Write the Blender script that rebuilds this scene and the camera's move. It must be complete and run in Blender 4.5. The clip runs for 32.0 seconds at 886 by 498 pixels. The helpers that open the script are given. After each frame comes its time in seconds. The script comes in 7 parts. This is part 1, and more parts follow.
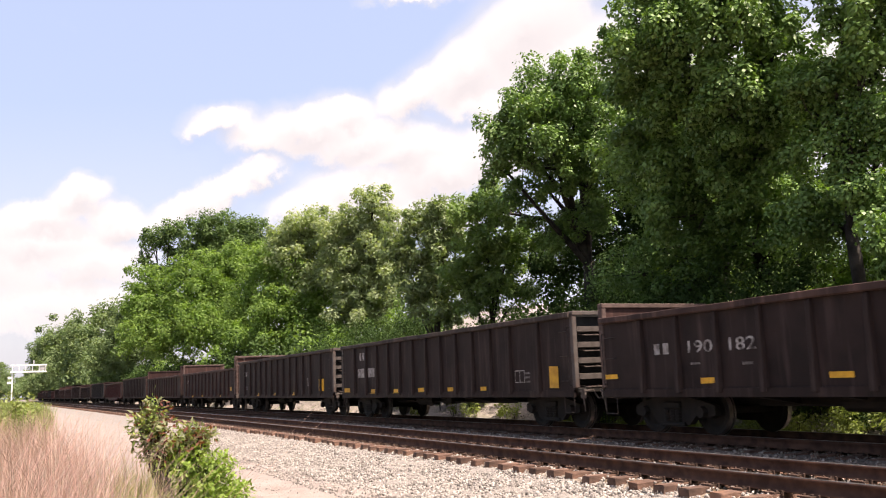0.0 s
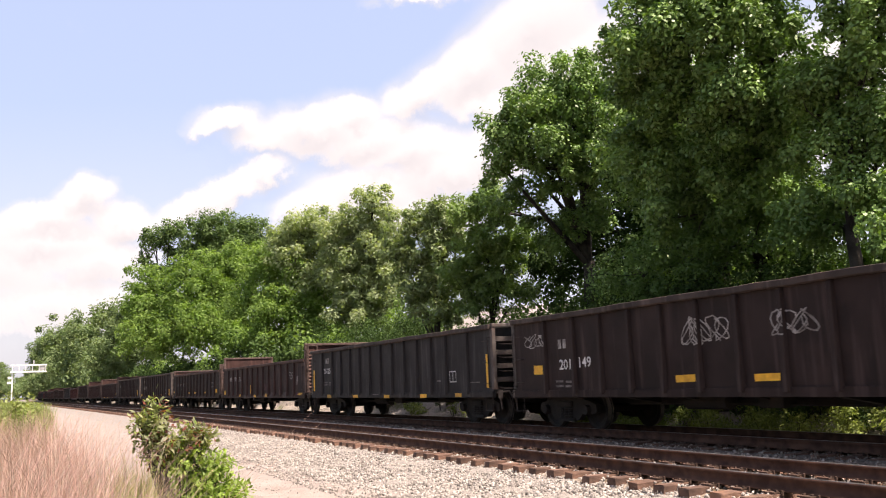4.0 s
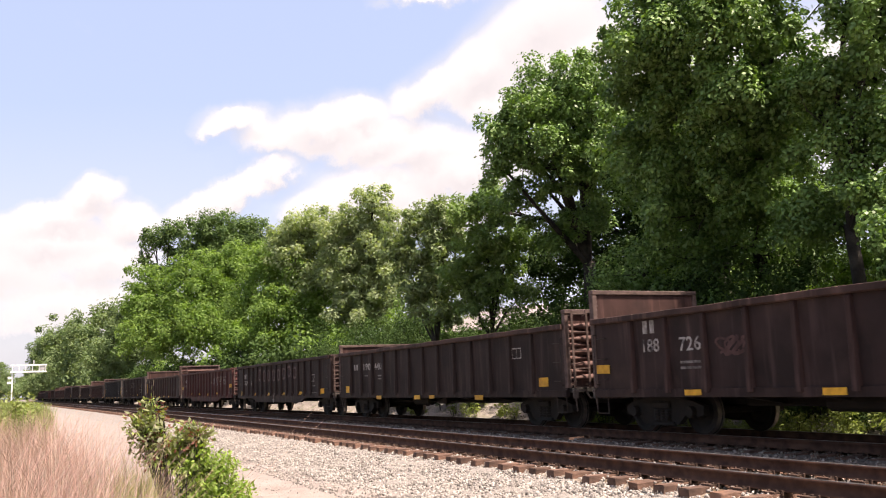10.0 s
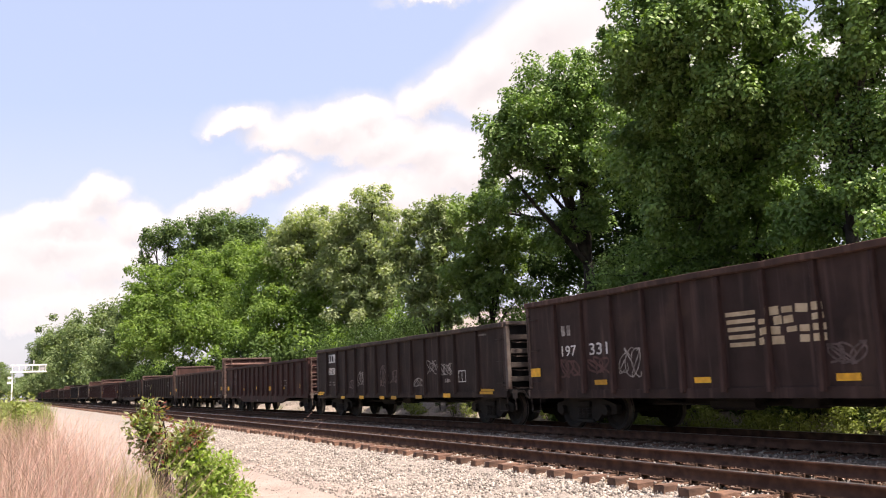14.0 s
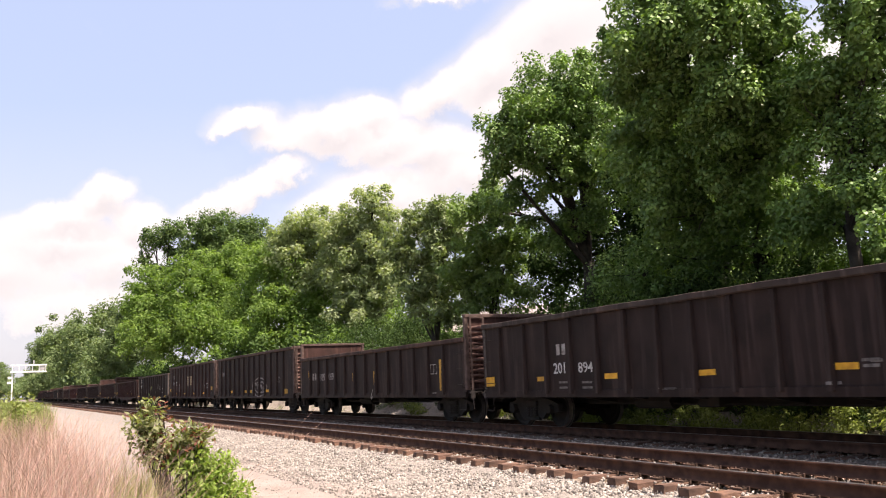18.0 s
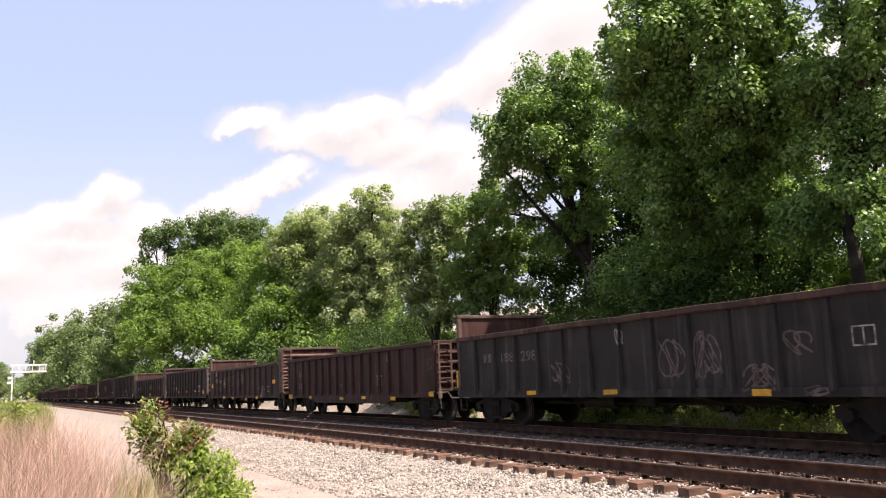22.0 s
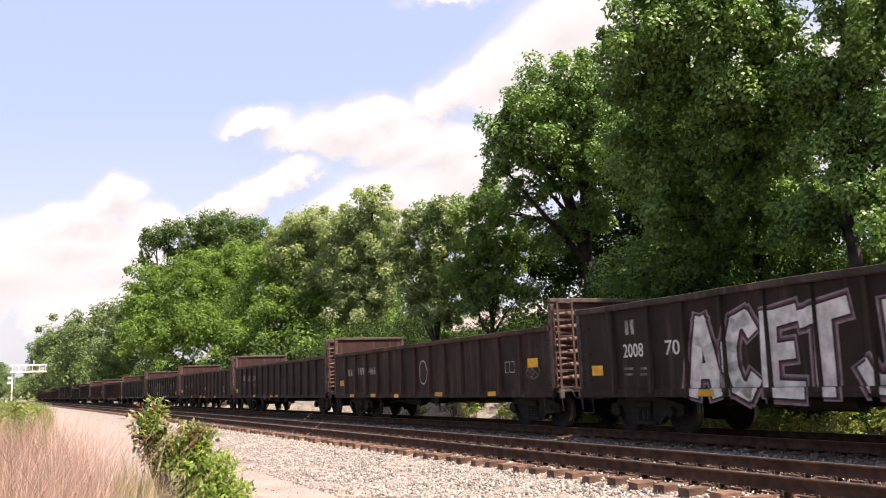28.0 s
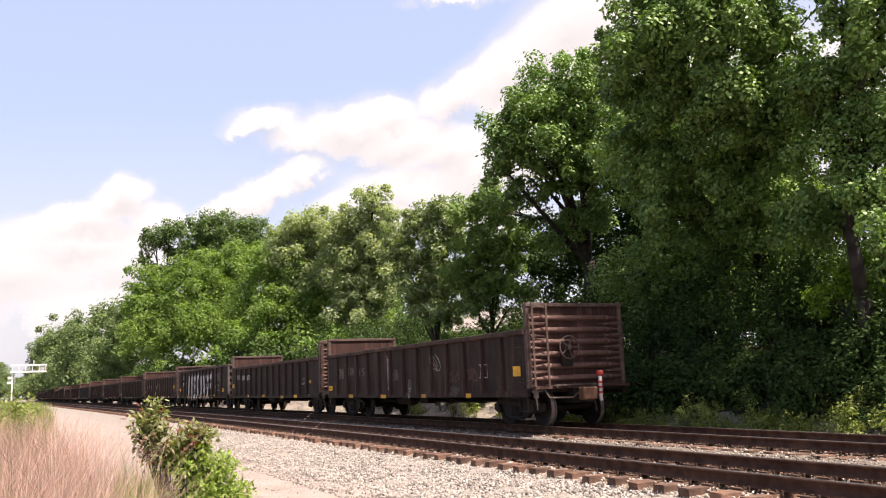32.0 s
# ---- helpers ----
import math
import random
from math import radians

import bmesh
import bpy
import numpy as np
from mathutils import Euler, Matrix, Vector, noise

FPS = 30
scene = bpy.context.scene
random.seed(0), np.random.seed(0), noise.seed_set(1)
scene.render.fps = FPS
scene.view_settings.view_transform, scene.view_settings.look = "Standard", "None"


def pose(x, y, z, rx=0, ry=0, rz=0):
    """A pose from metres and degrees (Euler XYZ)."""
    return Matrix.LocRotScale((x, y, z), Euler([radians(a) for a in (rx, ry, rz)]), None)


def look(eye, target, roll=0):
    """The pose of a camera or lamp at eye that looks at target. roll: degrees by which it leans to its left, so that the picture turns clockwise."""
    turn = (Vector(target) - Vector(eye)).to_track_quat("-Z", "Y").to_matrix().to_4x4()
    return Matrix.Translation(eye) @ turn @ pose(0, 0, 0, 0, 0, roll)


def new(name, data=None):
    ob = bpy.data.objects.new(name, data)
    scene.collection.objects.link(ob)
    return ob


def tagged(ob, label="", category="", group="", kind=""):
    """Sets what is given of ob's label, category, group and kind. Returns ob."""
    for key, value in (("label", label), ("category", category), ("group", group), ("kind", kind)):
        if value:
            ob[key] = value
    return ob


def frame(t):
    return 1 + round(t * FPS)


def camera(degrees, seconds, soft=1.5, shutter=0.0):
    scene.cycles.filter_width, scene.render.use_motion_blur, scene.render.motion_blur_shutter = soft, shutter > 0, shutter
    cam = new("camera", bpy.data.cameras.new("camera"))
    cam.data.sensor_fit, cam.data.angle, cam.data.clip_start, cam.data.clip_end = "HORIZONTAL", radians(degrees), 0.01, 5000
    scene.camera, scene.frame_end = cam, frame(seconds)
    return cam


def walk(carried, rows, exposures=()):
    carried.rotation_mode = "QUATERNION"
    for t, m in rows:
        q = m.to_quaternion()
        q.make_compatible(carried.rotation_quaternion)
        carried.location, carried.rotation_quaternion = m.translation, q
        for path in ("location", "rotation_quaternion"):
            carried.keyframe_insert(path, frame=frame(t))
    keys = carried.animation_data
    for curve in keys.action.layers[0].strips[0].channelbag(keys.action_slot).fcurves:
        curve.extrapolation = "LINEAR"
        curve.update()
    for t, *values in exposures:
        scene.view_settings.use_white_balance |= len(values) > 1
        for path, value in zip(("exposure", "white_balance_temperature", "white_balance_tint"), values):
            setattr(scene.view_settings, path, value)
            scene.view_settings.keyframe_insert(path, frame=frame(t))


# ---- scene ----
# camera: stands still on a tripod beside the line
cam = camera(53.24, 32.0, soft=1.1, shutter=0.08)
RAIL = 0.45                      # rail top above the gravel path
EYE = Vector((0.0, 0.0, 1.721))
YAW, TILT = 25.648, 8.474
AIM = Vector((math.sin(radians(YAW)) * math.cos(radians(TILT)),
              math.cos(radians(YAW)) * math.cos(radians(TILT)), math.sin(radians(TILT))))
STILL = look(EYE, EYE + AIM, roll=-2.299)
walk(cam, [(0.0, STILL), (32.0, STILL)], exposures=[(0.0, 0.92, 7300, 18), (32.0, 0.92, 7300, 18)])

# ---- light ----
SUN_EL, SUN_AZ = 63.0, -60.0     # height; bearing from +x towards +y
sun_dir = Vector((math.cos(radians(SUN_EL)) * math.cos(radians(SUN_AZ)),
                  math.cos(radians(SUN_EL)) * math.sin(radians(SUN_AZ)), math.sin(radians(SUN_EL))))
sun = new("sun", bpy.data.lights.new("sun", "SUN"))
sun.data.energy, sun.data.angle, sun.data.color = 5.0, radians(0.55), (1.0, 0.95, 0.87)
sun.matrix_world = look((0, 0, 60), Vector((0, 0, 60)) - sun_dir)
world = bpy.data.worlds.new("sky")
scene.world = world
world.use_nodes = True
wt = world.node_tree
sky = wt.nodes.new("ShaderNodeTexSky")
sky.sky_type, sky.sun_disc = "NISHITA", False
sky.sun_elevation, sky.sun_rotation = radians(SUN_EL), radians(90.0 - SUN_AZ)
sky.air_density, sky.dust_density, sky.ozone_density = 1.0, 3.0, 1.0
wt.nodes["Background"].inputs["Strength"].default_value = 0.115
wt.links.new(sky.outputs["Color"], wt.nodes["Background"].inputs["Color"])


# ---- materials ----
def material(name, dark, light, scale=6.0, rough=0.8, metal=0.0, bump=0.3, fine=60.0, island=0.0, spec=0.4,
             spread=(0.35, 0.65), stain=None, stain_scale=0.6, stain_range=(0.55, 0.7), random_ob=0.0, streak=None):
    """A weathered surface: two tones mixed by noise, fine grain in relief, and stains of a third tone."""
    m = bpy.data.materials.new(name)
    m.use_nodes = True
    t = m.node_tree
    b = t.nodes["Principled BSDF"]
    co = t.nodes.new("ShaderNodeTexCoord")

    def noise_at(s, detail=5.0):
        n = t.nodes.new("ShaderNodeTexNoise")
        n.inputs["Scale"].default_value, n.inputs["Detail"].default_value = s, detail
        t.links.new(co.outputs["Object"], n.inputs["Vector"])
        return n

    def spread_of(source, lo, hi):
        r = t.nodes.new("ShaderNodeMapRange")
        r.inputs["From Min"].default_value, r.inputs["From Max"].default_value = lo, hi
        t.links.new(source, r.inputs["Value"])
        return r.outputs["Result"]

    def mixed(fac, a, c):
        x = t.nodes.new("ShaderNodeMix")
        x.data_type = "RGBA"
        t.links.new(fac, x.inputs["Factor"])
        for socket, v in ((x.inputs[6], a), (x.inputs[7], c)):
            if isinstance(v, tuple):
                socket.default_value = (*v, 1)
            else:
                t.links.new(v, socket)
        return x.outputs[2]

    coarse, grain = noise_at(scale), noise_at(fine, 3.0)
    colour = mixed(spread_of(coarse.outputs["Fac"], *spread), dark, light)
    if stain:
        colour = mixed(spread_of(noise_at(stain_scale).outputs["Fac"], *stain_range), colour, stain)
    if streak:
        # rain streaks: noise drawn out downwards
        mp = t.nodes.new("ShaderNodeMapping")
        mp.inputs["Scale"].default_value = (4.0, 4.0, 0.35)
        t.links.new(co.outputs["Object"], mp.inputs["Vector"])
        n = t.nodes.new("ShaderNodeTexNoise")
        n.inputs["Scale"].default_value, n.inputs["Detail"].default_value = 1.6, 6.0
        t.links.new(mp.outputs["Vector"], n.inputs["Vector"])
        colour = mixed(spread_of(n.outputs["Fac"], 0.52, 0.78), colour, streak)
    if island or random_ob:
        if island:
            g = t.nodes.new("ShaderNodeNewGeometry").outputs["Random Per Island"]
        else:
            g = t.nodes.new("ShaderNodeObjectInfo").outputs["Random"]
        k = island or random_ob
        hsv = t.nodes.new("ShaderNodeHueSaturation")
        r = t.nodes.new("ShaderNodeMapRange")
        r.inputs["To Min"].default_value, r.inputs["To Max"].default_value = 1 - k, 1 + k
        t.links.new(g, r.inputs["Value"])
        t.links.new(r.outputs["Result"], hsv.inputs["Value"])
        t.links.new(colour, hsv.inputs["Color"])
        colour = hsv.outputs["Color"]
    t.links.new(colour, b.inputs["Base Color"])
    t.links.new(spread_of(grain.outputs["Fac"], -1.0, 2.0), b.inputs["Roughness"])
    r = b.inputs["Roughness"].links[0].from_node
    r.inputs["To Min"].default_value, r.inputs["To Max"].default_value = rough - 0.15, min(1.0, rough + 0.15)
    b.inputs["Metallic"].default_value = metal
    b.inputs["Specular IOR Level"].default_value = spec
    if bump:
        bp = t.nodes.new("ShaderNodeBump")
        bp.inputs["Strength"].default_value, bp.inputs["Distance"].default_value = bump, 0.02
        t.links.new(grain.outputs["Fac"], bp.inputs["Height"])
        t.links.new(bp.outputs["Normal"], b.inputs["Normal"])
    return m


def leaf_material(name, dark, light, through_light=0.45, island=0.35, scale=0.5, gloss=0.3, rough=0.46):
    """Leaves: two greens by noise, varied leaf by leaf, letting light through."""
    m = material(name, dark, light, scale=scale, rough=rough, bump=0, island=island, spec=gloss, spread=(0.3, 0.7))
    t = m.node_tree
    b = t.nodes["Principled BSDF"]
    tr = t.nodes.new("ShaderNodeBsdfTranslucent")
    gain = t.nodes.new("ShaderNodeMix")
    gain.data_type, gain.blend_type = "RGBA", "MULTIPLY"
    gain.inputs["Factor"].default_value = 1.0
    gain.inputs[7].default_value = (1.15, 1.25, 0.45, 1)
    t.links.new(b.inputs["Base Color"].links[0].from_socket, gain.inputs[6])
    t.links.new(gain.outputs[2], tr.inputs["Color"])
    mx = t.nodes.new("ShaderNodeMixShader")
    mx.inputs[0].default_value = through_light
    t.links.new(b.outputs[0], mx.inputs[1])
    t.links.new(tr.outputs[0], mx.inputs[2])
    t.links.new(mx.outputs[0], t.nodes["Material Output"].inputs["Surface"])
    return m


M = {}
M["ballast"] = material("ballast", (0.17, 0.148, 0.13), (0.33, 0.295, 0.265), scale=22, fine=45, bump=1.0, rough=0.9)
M["stone"] = material("ballast_stone", (0.20, 0.175, 0.155), (0.40, 0.36, 0.325), scale=9, fine=80, bump=0.4, rough=0.9, island=0.5)
M["old_ballast"] = material("old_ballast", (0.07, 0.056, 0.046), (0.19, 0.16, 0.135), scale=9, fine=40, bump=1.0, rough=0.95)
M["old_stone"] = material("old_ballast_stone", (0.13, 0.108, 0.09), (0.37, 0.32, 0.28), scale=9, fine=80, bump=0.4, rough=0.9, island=0.45)
M["crib"] = material("crib_gravel", (0.13, 0.098, 0.072), (0.29, 0.235, 0.185), scale=11, fine=45, bump=1.0, rough=0.95, stain=(0.15, 0.10, 0.06), stain_scale=1.2)
M["path"] = material("path_dust", (0.25, 0.203, 0.178), (0.325, 0.272, 0.243), scale=1.6, fine=70, bump=0.5, rough=0.95,
                     stain=(0.22, 0.182, 0.16), stain_scale=0.35)
M["soil"] = material("soil", (0.030, 0.026, 0.016), (0.070, 0.056, 0.036), scale=3, fine=30, bump=0.8, rough=0.95,
                     stain=(0.03, 0.045, 0.014), stain_scale=0.8)
M["gravel_bank"] = material("gravel_bank", (0.22, 0.185, 0.155), (0.36, 0.31, 0.27), scale=12, fine=35, bump=1.0, rough=0.95,
                            stain=(0.10, 0.12, 0.04), stain_scale=0.9)
M["rail_side"] = material("rail_rust", (0.052, 0.028, 0.0210), (0.112, 0.060, 0.043), scale=5, fine=60, bump=0.3, rough=0.9, spec=0.12)
M["rail_head"] = material("rail_head", (0.23, 0.21, 0.205), (0.40, 0.37, 0.36), scale=3, fine=90, bump=0.05, rough=0.35, metal=0.9)
M["timber"] = material("sleeper_timber", (0.072, 0.042, 0.031), (0.190, 0.108, 0.078), scale=4, fine=26, bump=0.7, rough=0.92,
                       stain=(0.17, 0.085, 0.05), stain_scale=1.2, random_ob=0.25)
M["plate"] = material("tie_plate", (0.045, 0.027, 0.020), (0.10, 0.056, 0.038), scale=12, fine=60, bump=0.3, rough=0.85)


def steel(name, a, c, rust, amount=(0.56, 0.70)):
    dust = tuple(min(1.0, v * 1.9 + 0.006) for v in c)
    return material(name, a, c, scale=1.3, fine=50, bump=0.18, rough=0.7, spec=0.22, stain=rust, stain_scale=0.9, stain_range=amount, streak=dust)


M["black"] = steel("black_steel", (0.0165, 0.0099, 0.0089), (0.0300, 0.0182, 0.0162), (0.042, 0.024, 0.020), (0.60, 0.80))
M["blue_black"] = steel("blue_black_steel", (0.0185, 0.0165, 0.0168), (0.033, 0.029, 0.029), (0.036, 0.027, 0.024), (0.62, 0.85))
M["brown"] = steel("brown_steel", (0.0200, 0.0116, 0.0106), (0.039, 0.0222, 0.0202), (0.055, 0.032, 0.026))
M["red"] = steel("red_oxide_steel", (0.036, 0.0135, 0.0125), (0.072, 0.027, 0.024), (0.028, 0.018, 0.017))
M["dull_red"] = steel("dull_red_steel", (0.023, 0.0105, 0.0098), (0.045, 0.0195, 0.0175), (0.022, 0.014, 0.013))
M["rust"] = steel("rusty_steel", (0.072, 0.040, 0.034), (0.138, 0.078, 0.067), (0.050, 0.030, 0.026))
M["rust_plate"] = steel("rust_plate_steel", (0.034, 0.0165, 0.0140), (0.068, 0.034, 0.029), (0.028, 0.017, 0.0155))
M["chord"] = steel("worn_chord_steel", (0.034, 0.0195, 0.0165), (0.068, 0.039, 0.033), (0.085, 0.048, 0.038))
M["dark_chord"] = steel("dark_chord_steel", (0.030, 0.022, 0.0195), (0.060, 0.045, 0.040), (0.075, 0.05, 0.042))
M["dark_bar"] = material("dark_bar", (0.022, 0.016, 0.014), (0.050, 0.037, 0.032), scale=8, fine=60, bump=0.1, rough=0.7)
M["ladder"] = material("ladder_steel", (0.062, 0.038, 0.032), (0.120, 0.078, 0.067), scale=6, fine=50, bump=0.15, rough=0.7)
M["end_grey"] = material("grey_end_steel", (0.066, 0.053, 0.048), (0.115, 0.095, 0.087), scale=5, fine=50, bump=0.15, rough=0.7, stain=(0.09, 0.055, 0.045), stain_scale=1.5)
M["iron"] = material("cast_iron", (0.0075, 0.0056, 0.0048), (0.017, 0.0124, 0.0104), scale=5, fine=40, bump=0.3, rough=0.8)
M["tread"] = material("wheel_steel", (0.16, 0.14, 0.13), (0.30, 0.27, 0.25), scale=6, fine=70, bump=0.1, rough=0.45, metal=0.7)
M["bare"] = material("worn_bar", (0.065, 0.048, 0.042), (0.15, 0.12, 0.105), scale=8, fine=60, bump=0.1, rough=0.6)
M["yellow"] = material("yellow_reflector", (0.55, 0.27, 0.02), (0.76, 0.41, 0.03), scale=7, fine=90, bump=0.05, rough=0.5, random_ob=0.3)
M["white"] = material("white_paint", (0.45, 0.44, 0.43), (0.72, 0.71, 0.70), scale=5, fine=70, bump=0.05, rough=0.7)
M["faded"] = material("faded_white_paint", (0.16, 0.14, 0.13), (0.42, 0.39, 0.37), scale=7, fine=70, bump=0.05, rough=0.8)
M["ghost"] = material("ghost_paint", (0.055, 0.042, 0.04), (0.17, 0.125, 0.12), scale=6, fine=70, bump=0.05, rough=0.8)
M["worn"] = material("worn_white_paint", (0.050, 0.042, 0.040), (0.40, 0.37, 0.35), scale=6, fine=70, bump=0.05, rough=0.8, spread=(0.36, 0.56))
M["worn_cream"] = material("worn_cream_paint", (0.055, 0.042, 0.036), (0.34, 0.27, 0.20), scale=6, fine=70, bump=0.05, rough=0.8, spread=(0.36, 0.58))
M["silver_spray"] = material("silver_spray_paint", (0.075, 0.070, 0.068), (0.185, 0.175, 0.170), scale=4, fine=60, bump=0.05, rough=0.7)
M["dim"] = material("dim_stencil_paint", (0.07, 0.06, 0.057), (0.22, 0.20, 0.19), scale=9, fine=70, bump=0.05, rough=0.8)
M["cream"] = material("cream_patch", (0.36, 0.28, 0.18), (0.52, 0.42, 0.29), scale=5, fine=60, bump=0.1, rough=0.8)
M["maroon"] = material("maroon_paint", (0.10, 0.03, 0.05), (0.17, 0.07, 0.09), scale=5, fine=60, bump=0.05, rough=0.8)
M["lilac"] = material("lilac_grey_paint", (0.14, 0.125, 0.135), (0.26, 0.235, 0.25), scale=6, fine=60, bump=0.05, rough=0.8)
M["stain_red"] = material("worn_red_paint", (0.021, 0.0105, 0.010), (0.046, 0.017, 0.0155), scale=4, fine=60, bump=0.05, rough=0.8)
M["scuff"] = material("scuffed_paint", (0.038, 0.030, 0.028), (0.105, 0.082, 0.078), scale=9, fine=70, bump=0.05, rough=0.8)
# posts lighter than the panels: wear, plus caught light put into the colour
M["black_post"] = steel("black_worn_lit_post", (0.0195, 0.0122, 0.0110), (0.035, 0.0225, 0.0200), (0.052, 0.031, 0.026))
M["brown_post"] = steel("brown_worn_lit_post", (0.026, 0.0140, 0.0126), (0.053, 0.0288, 0.0254), (0.070, 0.041, 0.034))
M["pink"] = material("pink_paint", (0.06, 0.03, 0.029), (0.12, 0.062, 0.058), scale=5, fine=60, bump=0.05, rough=0.8)
M["jet_black"] = material("black_paint_and_recess", (0.010, 0.010, 0.011), (0.02, 0.02, 0.021), scale=5, fine=60, bump=0.05, rough=0.7)
M["signal_red"] = material("signal_red", (0.24, 0.02, 0.02), (0.36, 0.04, 0.035), scale=7, fine=80, bump=0.05, rough=0.5)
M["silver"] = material("silver_case", (0.30, 0.29, 0.29), (0.48, 0.46, 0.45), scale=7, fine=80, bump=0.05, rough=0.4)
M["orange"] = material("orange_case", (0.07, 0.034, 0.022), (0.12, 0.06, 0.036), scale=7, fine=80, bump=0.05, rough=0.6)
M["bark"] = material("bark", (0.020, 0.0165, 0.0135), (0.062, 0.051, 0.042), scale=3, fine=18, bump=1.0, rough=0.95)
M["maple"] = leaf_material("maple_leaf", (0.090, 0.165, 0.044), (0.212, 0.335, 0.096), gloss=0.35, island=0.22, scale=0.8, through_light=0.24)
M["locust"] = leaf_material("locust_leaf", (0.115, 0.190, 0.052), (0.225, 0.325, 0.112), gloss=0.45, island=0.25)
M["pale_locust"] = leaf_material("pale_locust_leaf", (0.150, 0.205, 0.085), (0.285, 0.350, 0.175), gloss=0.55, island=0.35)
M["oak"] = leaf_material("oak_leaf", (0.072, 0.125, 0.044), (0.140, 0.210, 0.078), island=0.14, through_light=0.3, gloss=0.15)
M["poplar"] = leaf_material("poplar_leaf", (0.225, 0.285, 0.150), (0.390, 0.440, 0.270), island=0.14, gloss=0.15, through_light=0.5)
M["ash"] = leaf_material("ash_leaf", (0.118, 0.200, 0.050), (0.222, 0.330, 0.096), island=0.14, gloss=0.15)
M["far_leaf"] = leaf_material("far_leaf", (0.110, 0.168, 0.072), (0.190, 0.250, 0.112), island=0.14, through_light=0.3, gloss=0.15)
# darker than the other leaves: shade under the trees put into the colour
M["shrub"] = leaf_material("shrub_shade_leaf", (0.030, 0.058, 0.019), (0.082, 0.132, 0.042), through_light=0.22, gloss=0.08, rough=0.7, island=0.25)
M["sapling"] = leaf_material("sapling_leaf", (0.13, 0.23, 0.028), (0.25, 0.38, 0.060))
M["weed"] = leaf_material("weed_leaf", (0.15, 0.20, 0.055), (0.30, 0.34, 0.125))
M["bush"] = leaf_material("bush_leaf", (0.15, 0.23, 0.045), (0.32, 0.43, 0.11), scale=3)
M["bush_dark"] = leaf_material("bush_dark_leaf", (0.13, 0.155, 0.065), (0.30, 0.31, 0.17), scale=4)
M["bush_red"] = leaf_material("bush_red_leaf", (0.13, 0.045, 0.035), (0.22, 0.08, 0.06), scale=4)
M["straw_brown"] = leaf_material("brown_straw_blade", (0.14, 0.088, 0.070), (0.30, 0.20, 0.165), through_light=0.2, island=0.4, scale=1.6)
M["olive_grass"] = leaf_material("olive_blade", (0.19, 0.19, 0.075), (0.38, 0.36, 0.17), through_light=0.3, island=0.35, scale=1.6)
M["straw"] = leaf_material("straw_blade", (0.29, 0.170, 0.148), (0.56, 0.362, 0.325), through_light=0.3, island=0.42, scale=1.2)
M["straw_grey"] = leaf_material("grey_straw_blade", (0.252, 0.189, 0.153), (0.468, 0.387, 0.333), through_light=0.25, island=0.35, scale=1.2)
M["house_wall"] = material("house_wall", (0.52, 0.45, 0.42), (0.66, 0.58, 0.54), scale=1, fine=30, bump=0.2, rough=0.9)
M["roof"] = material("roof_shingle", (0.20, 0.17, 0.16), (0.34, 0.30, 0.28), scale=2, fine=18, bump=0.6, rough=0.95)
M["glass"] = material("window_glass", (0.03, 0.035, 0.04), (0.05, 0.055, 0.06), scale=1, fine=5, bump=0, rough=0.15, spec=0.7)
M["gantry"] = material("gantry_paint", (0.72, 0.72, 0.72), (0.85, 0.85, 0.85), scale=2, fine=20, bump=0.05, rough=0.6)


# ---- small builders ----
def mesh_of(name, bm, mat, smooth=False):
    me = bpy.data.meshes.new(name)
    bm.normal_update()
    bm.to_mesh(me)
    bm.free()
    me.materials.append(mat)
    if smooth:
        me.polygons.foreach_set("use_smooth", [True] * len(me.polygons))
    return me


def part(name, bm, mat, parent=None, label="", smooth=False):
    """Links a bmesh, or a mesh that is there already, as one object under its thing."""
    ob = new(name, bm if isinstance(bm, bpy.types.Mesh) else mesh_of(name, bm, mat, smooth))
    if parent:
        ob.parent = parent
    if label:
        tagged(ob, label)
    return ob


def block(bm, x0, x1, y0, y1, z0, z1, cut=0.0):
    """A box with chamfered long edges where cut is given."""
    r = bmesh.ops.create_cube(bm, size=1.0)["verts"]
    bmesh.ops.scale(bm, vec=(abs(x1 - x0), abs(y1 - y0), abs(z1 - z0)), verts=r)
    bmesh.ops.translate(bm, vec=((x0 + x1) / 2, (y0 + y1) / 2, (z0 + z1) / 2), verts=r)
    if cut:
        es = list({e for v in r for e in v.link_edges})
        bmesh.ops.bevel(bm, geom=es, offset=cut, segments=1, affect="EDGES", profile=0.5)
    return bm


def rod(bm, a, b, r0, r1=None, n=6):
    """A tapered round bar from a to b."""
    a, b = Vector(a), Vector(b)
    r1 = r0 if r1 is None else r1
    q = (b - a).to_track_quat("Z", "Y")
    rings = []
    for c, r in ((a, r0), (b, r1)):
        rings.append([bm.verts.new(c + q @ Vector((r * math.cos(6.28319 * i / n), r * math.sin(6.28319 * i / n), 0))) for i in range(n)])
    for i in range(n):
        bm.faces.new((rings[0][i], rings[0][(i + 1) % n], rings[1][(i + 1) % n], rings[1][i]))
    bm.faces.new(rings[0][::-1])
    bm.faces.new(rings[1])
    return bm


def bent_rod(bm, pts, r, n=5):
    for a, b in zip(pts, pts[1:]):
        rod(bm, a, b, r, n=n)
    return bm


